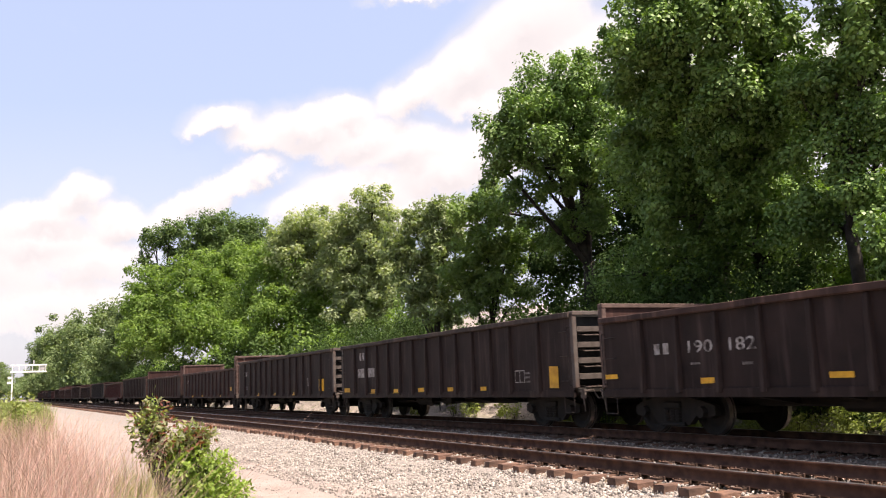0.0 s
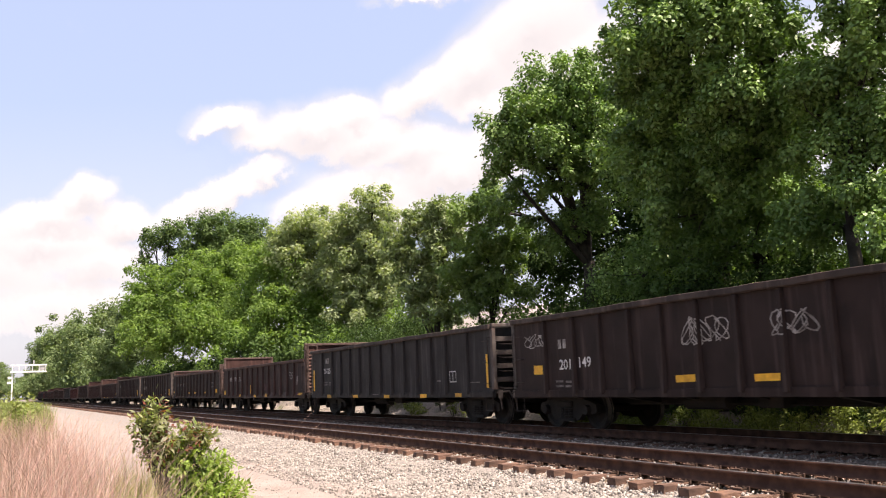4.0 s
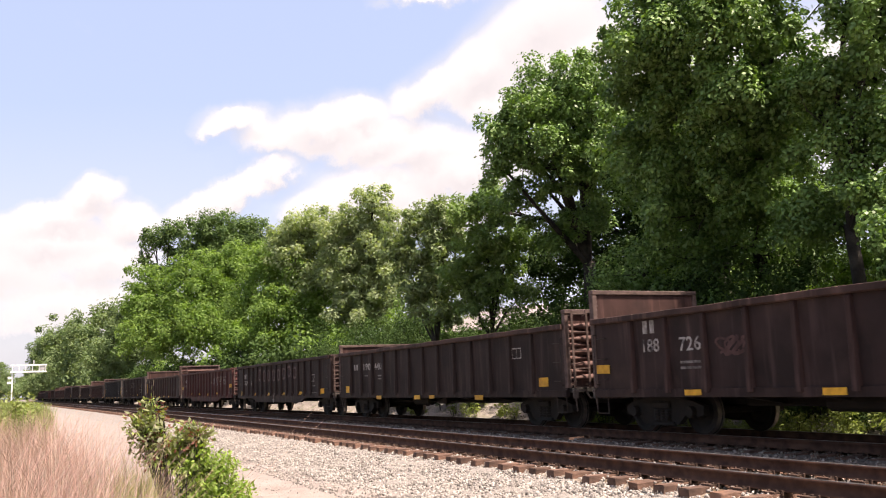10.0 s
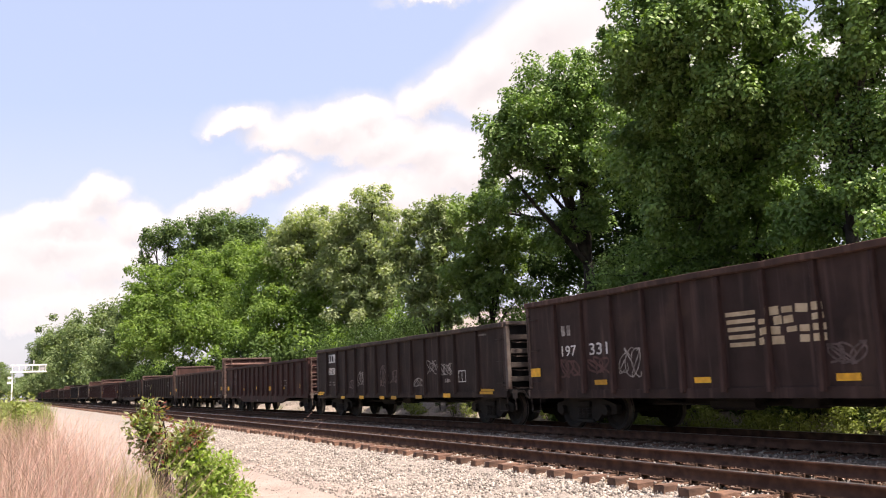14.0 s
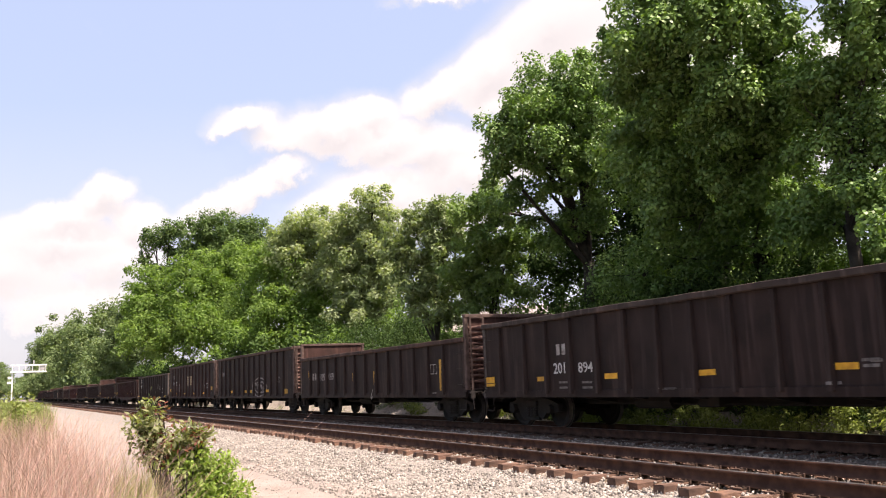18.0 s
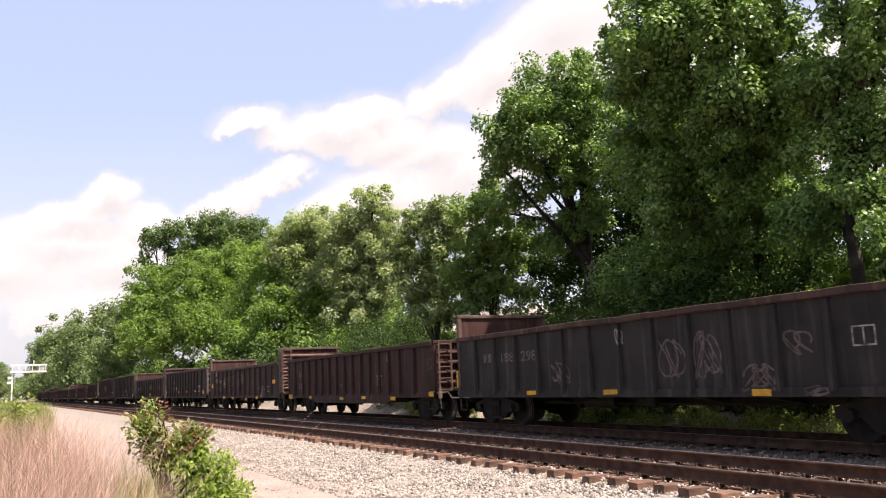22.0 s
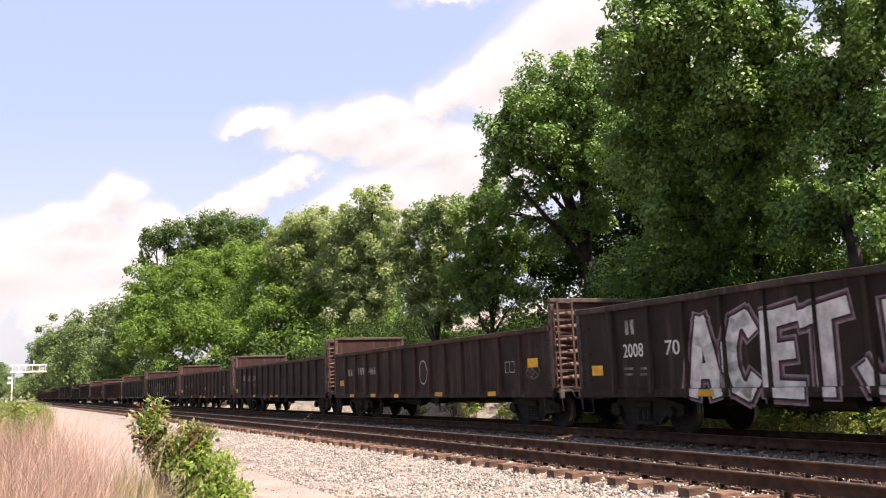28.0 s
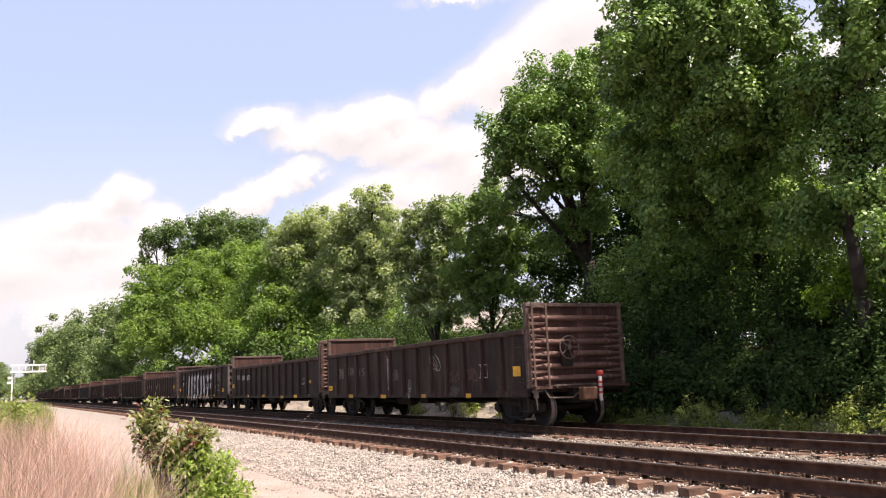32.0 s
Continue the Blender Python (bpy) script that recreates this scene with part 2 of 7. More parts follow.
def prism(bm, outline, axis, lo, hi):
    """An outline of (u, v) pairs pushed along an axis: x (u=y, v=z), y (u=x, v=z) or z."""
    def at(u, v, w):
        return {"x": (w, u, v), "y": (u, w, v), "z": (u, v, w)}[axis]
    f = [bm.verts.new(at(u, v, lo)) for u, v in outline]
    g = [bm.verts.new(at(u, v, hi)) for u, v in outline]
    n = len(f)
    for i in range(n):
        bm.faces.new((f[i], f[(i + 1) % n], g[(i + 1) % n], g[i]))
    bm.faces.new(f[::-1])
    bm.faces.new(g)
    bmesh.ops.recalc_face_normals(bm, faces=bm.faces)
    return bm


def fast_mesh(name, verts, faces, mat):
    """A mesh from numpy arrays; all faces have the same number of corners."""
    me = bpy.data.meshes.new(name)
    n, k = faces.shape
    me.vertices.add(len(verts))
    me.vertices.foreach_set("co", np.asarray(verts, np.float32).ravel())
    me.loops.add(n * k)
    me.loops.foreach_set("vertex_index", np.asarray(faces, np.int32).ravel())
    me.polygons.add(n)
    me.polygons.foreach_set("loop_start", np.arange(0, n * k, k, dtype=np.int32))
    me.update(calc_edges=True)
    me.materials.append(mat)
    return me


# ---- the line of the railway ----
# bearing of the far track, in degrees, at distances along it
KNOTS = (-40, 0, 35, 70, 120, 200, 350, 700)
BEARING = (0.42, 0.0, -0.73, -1.27, -1.50, -1.23, 0.02, 3.37)
STEP = 0.5
_s = np.arange(-40, 1400, STEP)
_th = np.radians(np.interp(_s, KNOTS, BEARING))
_x = np.concatenate([[0], np.cumsum((np.sin(_th[1:]) + np.sin(_th[:-1])) / 2 * STEP)])
_y = np.concatenate([[0], np.cumsum((np.cos(_th[1:]) + np.cos(_th[:-1])) / 2 * STEP)])
_x, _y = _x - _x[80] + 13.256, _y - _y[80]
NEAR = -4.3046                   # offset of the near track from the far one


def on_line(s, off=0.0):
    """x, y and bearing of the point s metres along the line, off metres to its right."""
    s = np.asarray(s, float)
    th = np.interp(s, _s, _th)
    lo, hi = np.minimum(s - _s[0], 0.0), np.maximum(s - _s[-1], 0.0)
    x = np.interp(s, _s, _x) + lo * np.sin(_th[0]) + hi * np.sin(_th[-1])
    y = np.interp(s, _s, _y) + lo * np.cos(_th[0]) + hi * np.cos(_th[-1])
    return x + off * np.cos(th), y - off * np.sin(th), th


def on_track(s, off, z):
    x, y, th = on_line(s, off)
    return pose(float(x), float(y), z, 0, 0, -math.degrees(float(th)))


PROFILE_O = (-3000, -14.5, -11.2, -10.4, -9.0, -5.8, -5.5, -5.3, -3.3, -2.9, -1.6, -1.1, 1.2, 1.6, 2.7, 3.3, 4.6, 6.0, 10.0, 20.0, 3000)
PROFILE_Z = (0.0, 0.05, 0.10, 0.02, 0.0, 0.10, 0.13, 0.20, 0.20, 0.17, 0.20, 0.215, 0.215, 0.10, 0.18, 0.45, 1.55, 2.15, 2.35, 2.7, 3.0)


def ground_z(o):
    return np.interp(o, PROFILE_O, PROFILE_Z)


# ---- ground, ballast and track ----
def build_ground():
    s = np.concatenate([np.linspace(-2500, -60, 14), np.arange(-50, 4, 3.0), np.arange(4, 60, 0.6), np.arange(60, 160, 3.0), np.linspace(162, 700, 60), np.linspace(760, 3500, 18)])
    o = np.concatenate([np.linspace(-3000, -40, 14), np.arange(-34, -12, 2.0), np.arange(-12, -8.4, 0.3), np.arange(-8.4, 6.2, 0.2), np.linspace(6.4, 20, 14), np.linspace(24, 3000, 18)])
    S, O = np.meshgrid(s, o, indexing="ij")
    X, Y, _ = on_line(S.ravel(), 0.0)
    th = np.interp(S.ravel(), _s, _th)
    rng = np.random.default_rng(4)
    near = (S.ravel() > 3) & (S.ravel() < 62)
    rough_o = np.interp(O.ravel(), (-14, -9, -6, 2, 4, 8, 20, 40), (0.03, 0.012, 0.02, 0.02, 0.07, 0.10, 0.15, 0.0))
    Z = ground_z(O.ravel()) + rng.normal(0, 1, X.size) * rough_o * np.where(near, 1.0, 0.5)
    wobble = np.where((O.ravel() > -12) & (O.ravel() < -7.5), np.sin(S.ravel() * 1.3) * 0.05 + np.sin(S.ravel() * 3.1) * 0.04, 0.0)
    V = np.stack([X + (O.ravel() + wobble) * np.cos(th), Y - (O.ravel() + wobble) * np.sin(th), Z], -1)
    ni, nj = S.shape
    i, j = np.meshgrid(np.arange(ni - 1), np.arange(nj - 1), indexing="ij")
    a = (i * nj + j).ravel()
    F = np.stack([a, a + nj, a + nj + 1, a + 1], -1)[:, ::-1]
    me = fast_mesh("ground", V, F, M["soil"])
    for k in ("path", "ballast", "old_ballast", "gravel_bank", "crib"):
        me.materials.append(M[k])
    oc = (o[j.ravel()] + o[j.ravel() + 1]) / 2
    idx = np.zeros(len(F), np.int32)
    idx[(oc > -13.5) & (oc < -8.1)] = 1
    idx[(oc > -8.1) & (oc < -5.7)] = 2
    idx[(oc >= -5.7) & (oc < 1.5)] = 3
    idx[(oc >= -5.7) & (oc < -2.8)] = 5
    sc = (s[i.ravel()] + s[i.ravel() + 1]) / 2
    idx[(oc >= 1.5) & (oc < np.where((sc > 24) | (sc < 11.0), 4.3, 3.4))] = 4
    me.polygons.foreach_set("material_index", idx)
    tagged(new("ground", me), "trackside ground with pale gravel path, ballast and wooded bank", kind="structure", category="ground")


build_ground()


def stones(name, label, mat, n, s0, s1, o0, o1, size, seed, lift=0.0, bias=1.0):
    """Loose stones strewn over a stretch of the ballast, each a squashed eight-sided lump."""
    rng = np.random.default_rng(seed)
    s = s0 + (s1 - s0) * rng.random(n) ** bias
    o = rng.uniform(o0, o1, n)
    x, y, th = on_line(s, 0.0)
    c = np.stack([x + o * np.cos(th), y - o * np.sin(th), ground_z(o) + lift + rng.uniform(-0.012, 0.02, n)], -1)
    base = np.array([(1, 0, 0), (0, 1, 0), (-1, 0, 0), (0, -1, 0), (0, 0, 1), (0, 0, -1)], float)
    r = size * rng.uniform(0.5, 1.25, (n, 1, 1)) * rng.uniform(0.6, 1.25, (n, 6, 1)) * np.array([1, 1, 0.75])
    ax = rng.normal(size=(n, 3, 3))
    qx, _ = np.linalg.qr(ax)
    V = c[:, None, :] + np.einsum("nij,nkj->nki", qx, base[None] * r)
    tri = np.array([(0, 1, 4), (1, 2, 4), (2, 3, 4), (3, 0, 4), (1, 0, 5), (2, 1, 5), (3, 2, 5), (0, 3, 5)])
    F = (np.arange(n)[:, None, None] * 6 + tri[None]).reshape(-1, 3)
    return tagged(new(name, fast_mesh(name, V.reshape(-1, 3), F, mat)), label, kind="stuff", category="ballast")


stones("ballast_stones", "pale crushed limestone ballast on the track shoulder", M["stone"], 36000, 9, 42, -8.2, -5.45, 0.032, 1, bias=1.25)
stones("crib_stones", "grey ballast stones between the near rails", M["stone"], 14000, 8, 45, -5.6, -2.9, 0.034, 2, bias=1.2, lift=0.012)
stones("far_crib_stones", "dusty ballast stones round the far track", M["old_stone"], 16000, 8, 45, -2.9, 2.3, 0.036, 3, bias=1.2)
stones("strayed_stones", "ballast stones strayed on to the path edge", M["stone"], 4000, 9, 42, -8.75, -8.1, 0.026, 6, bias=1.3)
stones("bank_foot_stones", "pale gravel at the foot of the wooded bank", M["stone"], 9000, 9, 60, 1.5, 3.6, 0.035, 7, bias=1.2)
stones("path_grit", "scattered grit on the dusty path", M["stone"], 3500, 9, 40, -10.6, -8.2, 0.014, 5, bias=1.4)

RAIL_FOOT = [(-0.076, -0.175), (0.076, -0.175), (0.076, -0.162), (0.012, -0.145), (0.010, -0.045), (0.036, -0.034), (0.036, -0.004),
             (-0.036, -0.004), (-0.036, -0.034), (-0.010, -0.045), (-0.012, -0.145), (-0.076, -0.162)]
RAIL_TOP = [(-0.034, -0.004), (0.034, -0.004), (0.034, -0.001), (0.028, 0.0), (-0.028, 0.0), (-0.034, -0.001)]


def swept(name, outline, off, mat, parent):
    s = np.concatenate([np.arange(-38, 60, 2.0), np.arange(60, 700, 6.0), np.arange(700, 1300, 30.0)])
    x, y, th = on_line(s, 0.0)
    k = len(outline)
    U = np.array([u for u, v in outline]) + off
    W = np.array([v for u, v in outline]) + RAIL
    V = np.stack([x[:, None] + U * np.cos(th)[:, None], y[:, None] - U * np.sin(th)[:, None], np.broadcast_to(W, (len(s), k))], -1).reshape(-1, 3)
    i, j = np.meshgrid(np.arange(len(s) - 1), np.arange(k), indexing="ij")
    a, b = (i * k + j).ravel(), (i * k + (j + 1) % k).ravel()
    F = np.stack([a, b, b + k, a + k], -1)[:, ::-1]
    return part(name, fast_mesh(name, V, F, mat), mat, parent)


def sleeper_mesh(seed):
    bm = bmesh.new()
    block(bm, -1.295, 1.295, -0.11, 0.11, -0.175, 0.0, 0.012)
    rng = random.Random(seed)
    for v in bm.verts:
        v.co += Vector((rng.uniform(-0.02, 0.02), rng.uniform(-0.008, 0.008), rng.uniform(-0.006, 0.006)))
    return mesh_of("sleeper", bm, M["timber"])


def plate_mesh():
    bm = bmesh.new()
    block(bm, -0.18, 0.18, -0.095, 0.095, 0.0, 0.018)
    for sx, sy in ((-0.105, -0.06), (-0.105, 0.06), (0.105, -0.06), (0.105, 0.06)):
        block(bm, sx - 0.018, sx + 0.018, sy - 0.012, sy + 0.012, 0.018, 0.038)
    for sx in (-1, 1):
        block(bm, sx * 0.095 - 0.012, sx * 0.095 + 0.012, -0.155, -0.13, -0.02, 0.035)
    return mesh_of("tie_plate", bm, M["plate"])


def build_track(name, label, off, phase):
    track = tagged(new(name), label, "railway track", kind="structure")
    for side in (-0.7525, 0.7525):
        r = swept("rail", RAIL_FOOT, off + side, M["rail_side"], track)
        swept("rail_head", RAIL_TOP, off + side, M["rail_head"], r)
    kinds = [sleeper_mesh(i) for i in range(6)]
    plate = plate_mesh()
    rng = random.Random(len(name))
    n0 = int((6.0 - phase) / 0.5306)
    for n in range(n0, n0 + 210):
        s = phase + 0.5306 * n
        sl = part("sleeper", kinds[n % 6], None, track)
        sl.matrix_basis = on_track(s, off + rng.uniform(-0.03, 0.03), 0.252 + rng.uniform(-0.008, 0.008)) @ pose(0, 0, 0, 0, 0, rng.uniform(-1, 1) + (180 if n % 3 == 0 else 0))
        if s < 48:
            for side in (-0.7525, 0.7525):
                part("tie_plate", plate, None, track).matrix_basis = on_track(s, off + side, 0.256)
    # the far rest of the sleepers, too small to tell apart
    s = np.concatenate([phase + 0.5306 * np.arange(n0 + 210, n0 + 700), phase + 0.5306 * np.arange(n0 - 60, n0)])
    x, y, th = on_line(s, 0.0)
    q = np.array([(-1.295, -0.11), (1.295, -0.11), (1.295, 0.11), (-1.295, 0.11)])
    rows = []
    for z in (0.08, 0.252):
        for u, v in q:
            rows.append(np.stack([x + (off + u) * np.cos(th) + v * np.sin(th), y - (off + u) * np.sin(th) + v * np.cos(th), np.full_like(x, z)], -1))
    V = np.stack(rows, 1).reshape(-1, 3)
    quad = np.array([(4, 5, 6, 7), (0, 1, 5, 4), (1, 2, 6, 5), (2, 3, 7, 6), (3, 0, 4, 7)])
    F = (np.arange(len(s))[:, None, None] * 8 + quad[None]).reshape(-1, 4)
    tagged(part("far_sleepers", fast_mesh("far_sleepers", V, F, M["timber"]), None, track), "weathered timber sleepers in the distance", kind="stuff")


build_track("track_near", "worn main-line track with brown rails on timber sleepers", NEAR, 15.007)
build_track("track_far", "parallel main-line track under the passing train", 0.0, 15.2)


# ---- leaves, trunks and crowns ----
def leaves_at(centres, spread, per, length, width, rng, droop=0.3, flat=0.7, core=0.45):
    """Rhombic leaves in clumps round the centres: vertices and faces."""
    n = len(centres) * per
    c = np.repeat(centres, per, 0)
    sp = np.repeat(np.broadcast_to(spread, (len(centres),)), per)[:, None]
    d = rng.normal(size=(n, 3))
    d /= np.linalg.norm(d, axis=1, keepdims=True)
    p = c + d * sp * (rng.random((n, 1)) ** core) * np.array([1, 1, flat])
    along = d * 0.7 + rng.normal(size=(n, 3)) * 0.6 + np.array([0, 0, -droop])
    along /= np.linalg.norm(along, axis=1, keepdims=True)
    nrm = rng.normal(size=(n, 3)) * 0.45 + np.array([0, 0, 0.9]) + d * 0.35
    side = np.cross(along, nrm)
    side /= np.linalg.norm(side, axis=1, keepdims=True) + 1e-6
    L = length * rng.uniform(0.65, 1.3, (n, 1))
    W = width * rng.uniform(0.65, 1.3, (n, 1))
    V = np.stack([p, p + along * L * 0.45 + side * W * 0.5, p + along * L, p + along * L * 0.45 - side * W * 0.5], 1)
    return V.reshape(-1, 3), np.arange(n * 4).reshape(-1, 4)


def clump_centres(lobes, n, rng, hollow=0.55):
    """Points in the outer shells of the lobes, (x, y, z, rx, ry, rz) each, uneven in density."""
    lobes = np.array(lobes, float)
    w = lobes[:, 3] * lobes[:, 4] + lobes[:, 4] * lobes[:, 5]
    pick = rng.choice(len(lobes), n, p=w / w.sum())
    d = rng.normal(size=(n, 3))
    d /= np.linalg.norm(d, axis=1, keepdims=True)
    r = hollow + (1 - hollow) * rng.random((n, 1)) ** 0.6
    bump = 1 + 0.16 * np.sin(d[:, :1] * 5 + pick[:, None]) * np.cos(d[:, 1:2] * 4 + d[:, 2:] * 3)
    return lobes[pick, :3] + d * lobes[pick, 3:] * r * bump, pick


def tufts(centres, radius, per, length, width, rng, flat=0.85, droop=0.25, rough=0.36):
    """Leaf tufts: leaves lie on rounded domes round the centres, facing outwards and up."""
    n = len(centres) * per
    c = np.repeat(centres, per, 0)
    sp = np.repeat(np.broadcast_to(radius, (len(centres),)), per)[:, None]
    d = rng.normal(size=(n, 3)) + np.array([0, 0, 0.25])
    d /= np.linalg.norm(d, axis=1, keepdims=True)
    out = 0.40 + 0.60 * rng.random((n, 1)) ** 0.55
    out = np.where(rng.random((n, 1)) < 0.17, out * rng.uniform(1.05, 1.6, (n, 1)), out)
    p = c + d * sp * out * np.array([1, 1, flat])
    nrm = d * 0.85 + rng.normal(size=(n, 3)) * rough + np.array([0, 0, 0.40])
    nrm /= np.linalg.norm(nrm, axis=1, keepdims=True)
    along = np.cross(nrm, rng.normal(size=(n, 3))) + d * 0.35 + np.array([0, 0, -droop])
    along /= np.linalg.norm(along, axis=1, keepdims=True)
    side = np.cross(along, nrm)
    side /= np.linalg.norm(side, axis=1, keepdims=True) + 1e-6
    L = length * rng.uniform(0.65, 1.3, (n, 1))
    W = width * rng.uniform(0.65, 1.3, (n, 1))
    V = np.stack([p - along * L * 0.5, p - along * L * 0.05 + side * W * 0.5, p + along * L * 0.5, p - along * L * 0.05 - side * W * 0.5], 1)
    return V.reshape(-1, 3), np.arange(n * 4).reshape(-1, 4)


def lobe_tufts(lobes, r, rng):
    """Tuft centres spread evenly over the outer shells of the lobes, (x, y, z, r, height, density) each, with some inside."""
    L = np.array(lobes, float)
    centres, owner = [], []
    for i, (x, y, z, rx, rz, dens) in enumerate(lobes):
        m = max(6, int(4.2 * (rx * rx + 2 * rx * rz) / 3 / (r * r)))
        k = np.arange(m) + 0.5
        dz = 1 - 2 * k / m
        az = k * 2.39996 + rng.uniform(0, 6.28)
        d = np.stack([np.sqrt(1 - dz * dz) * np.cos(az), np.sqrt(1 - dz * dz) * np.sin(az), dz], -1)
        d = d + rng.normal(size=d.shape) * 0.6 * r / rx
        lump = 1 + 0.11 * np.sin(d[:, :1] * 6 + i) * np.cos(d[:, 1:2] * 5 + d[:, 2:] * 4 + 2 * i)
        p = np.array([x, y, z]) + d * np.array([rx, rx, rz]) * rng.uniform(0.72, 0.98, (m, 1)) * lump
        holes = 0.5 + 0.5 * np.sin(p[:, 0] * 0.9 / r + i) * np.cos(p[:, 2] * 0.95 / r + p[:, 1] * 0.7 / r)
        keep = rng.random(m) < np.clip(dens * (0.26 + 1.25 * holes), 0, 1)
        centres.append(p[keep])
        q = max(2, int(m * 0.30 * dens))
        u = rng.normal(size=(q, 3))
        u *= rng.uniform(0.15, 0.62, (q, 1)) / np.linalg.norm(u, axis=1, keepdims=True)
        centres.append(np.array([x, y, z]) + u * np.array([rx, rx, rz]))
        owner += [i] * (int(keep.sum()) + q)
    centres, owner = np.concatenate(centres), np.array(owner)
    deep = np.zeros(len(centres), bool)
    for i, (x, y, z, rx, rz, dens) in enumerate(lobes):
        q = np.linalg.norm((centres - L[i, :3]) / np.array([rx, rx, rz]), axis=1)
        deep |= (q < 0.55) & (owner != i)
    keep = ~deep | (rng.random(len(centres)) < 0.35)
    return centres[keep], owner[keep]


def tree(name, label, x, y, z0, lobes, leaf, tuft_r, per, leaf_len, leaf_wid, seed, trunk_r=0.3, trunk_h=3.0, group="", lean=0.0):
    """A tree at x, y: tapered trunk, limbs into the lobes, boughs to the tufts, and a crown of many leaves.
    Lobes are given from the tree's foot."""
    rng = np.random.default_rng(seed)
    top = new(name)
    top.matrix_basis = pose(x, y, z0)
    tagged(top, label, "tree", group)
    bm = bmesh.new()
    pts = [Vector((0, 0, -0.4)), Vector((0.02, 0, 0.25)), Vector((lean * 0.4, 0.03, trunk_h * 0.5)), Vector((lean, -0.02, trunk_h))]
    rad = [trunk_r * 1.5, trunk_r * 1.08, trunk_r * 0.95, trunk_r * 0.82]
    for a, b, r0, r1 in zip(pts, pts[1:], rad, rad[1:]):
        rod(bm, a, b, r0, r1, n=9)
    part("trunk", bm, M["bark"], top, smooth=True)
    tip = pts[-1]
    centres, owner = lobe_tufts(lobes, tuft_r, rng)
    for i, (lx, ly, lz, rx, rz, _) in enumerate(lobes):
        bm = bmesh.new()
        c = Vector((lx, ly, lz))
        mid = tip.lerp(c, 0.5) + Vector(rng.uniform(-0.4, 0.4, 3)) + Vector((0, 0, 0.06 * (c - tip).length))
        rod(bm, tip - Vector((0, 0, 0.2)), mid, trunk_r * 0.46, trunk_r * 0.32, n=6)
        rod(bm, mid, c, trunk_r * 0.32, trunk_r * 0.16, n=5)
        mine = np.nonzero(owner == i)[0]
        step = 2 if tuft_r < 0.6 else 4
        for j in mine[::step]:
            end = Vector(centres[j])
            a = mid.lerp(c, float(rng.uniform(0.2, 1.0)))
            elbow = a.lerp(end, 0.55) + Vector(rng.uniform(-0.12, 0.12, 3)) * rx
            rod(bm, a, elbow, trunk_r * 0.12, trunk_r * 0.08, n=4)
            rod(bm, elbow, end, trunk_r * 0.08, trunk_r * 0.03, n=3)
        part("limb", bm, M["bark"], top)
    V, F = tufts(centres, tuft_r * rng.uniform(0.55, 1.4, len(centres)), per, leaf_len, leaf_wid, rng)
    return part("crown", fast_mesh("crown", V, F, M[leaf]), None, top)


def shrub(name, label, x, y, z, rx, ry, rz, leaf, n_clumps, per, leaf_len, leaf_wid, seed, category="shrub", group="", clump_r=0.3, stem=True):
    rng = np.random.default_rng(seed)
    top = tagged(new(name), label, category, group)
    top.matrix_basis = pose(x, y, z)
    lobes = [(0, 0, rz * 0.5, rx, ry, rz * 0.55)]
    for _ in range(3):
        a = rng.uniform(0, 6.28)
        lobes.append((rx * 0.5 * math.cos(a), ry * 0.5 * math.sin(a), rz * rng.uniform(0.3, 0.75), rx * 0.5, ry * 0.5, rz * 0.35))
    centres, _ = clump_centres(lobes, n_clumps, rng, 0.3)
    centres[:, 2] = np.maximum(centres[:, 2], 0.06)
    if stem:
        bm = bmesh.new()
        for i in range(0, n_clumps, 3):
            c = Vector(centres[i])
            rod(bm, Vector((c.x * 0.25, c.y * 0.25, -0.15)), c, 0.012 + 0.006 * rz, 0.004, n=3)
        tagged(part("branchwork", bm, M["bark"], top), kind="stuff")
    V, F = tufts(centres, clump_r * rng.uniform(0.7, 1.3, n_clumps), per, leaf_len, leaf_wid, rng, 0.9, 0.1)
    return part("foliage", fast_mesh("foliage", V, F, M[leaf]), None, top)


# ---- the train: gondola cars ----
# own space of a car: +y is the way it goes, x = -1.6 the side towards the camera, z = 0 the rail top
HALF = 8.075
# side posts, in metres behind the front corner
POSTS = {"raised": [1.36 + 1.108 * i for i in range(13)], "tall": [1.30 + 1.12 * i for i in range(13)],
         "flat": [1.38] + [2.63 + 1.055 * i for i in range(11)] + [14.6], "low": [1.25] + [2.40 + 0.915 * i for i in range(13)] + [14.6]}
POSTS["mid"] = POSTS["raised"]
SHAPES = {  # side top, end top, belly depth
    "raised": (2.50, 3.17, 0.77), "mid": (2.50, 2.84, 0.77), "flat": (2.76, 2.78, 0.77), "tall": (3.13, 3.15, 0.75), "low": (2.51, 2.53, 0.56)}
_cache = {}


def cached(key, build, mat, smooth=False):
    if key not in _cache:
        _cache[key] = mesh_of(key[0], build(), mat, smooth)
    return _cache[key]


def side_bm(shape, sx, trim=(0.0, 0.0)):
    top, _, belly = SHAPES[shape]
    bm = bmesh.new()
    lo = 0.93
    block(bm, sx * 1.47, sx * 1.50, -HALF + 0.02 + trim[1], HALF - 0.02 - trim[0], lo - 0.1, top - 0.05)
    return bm


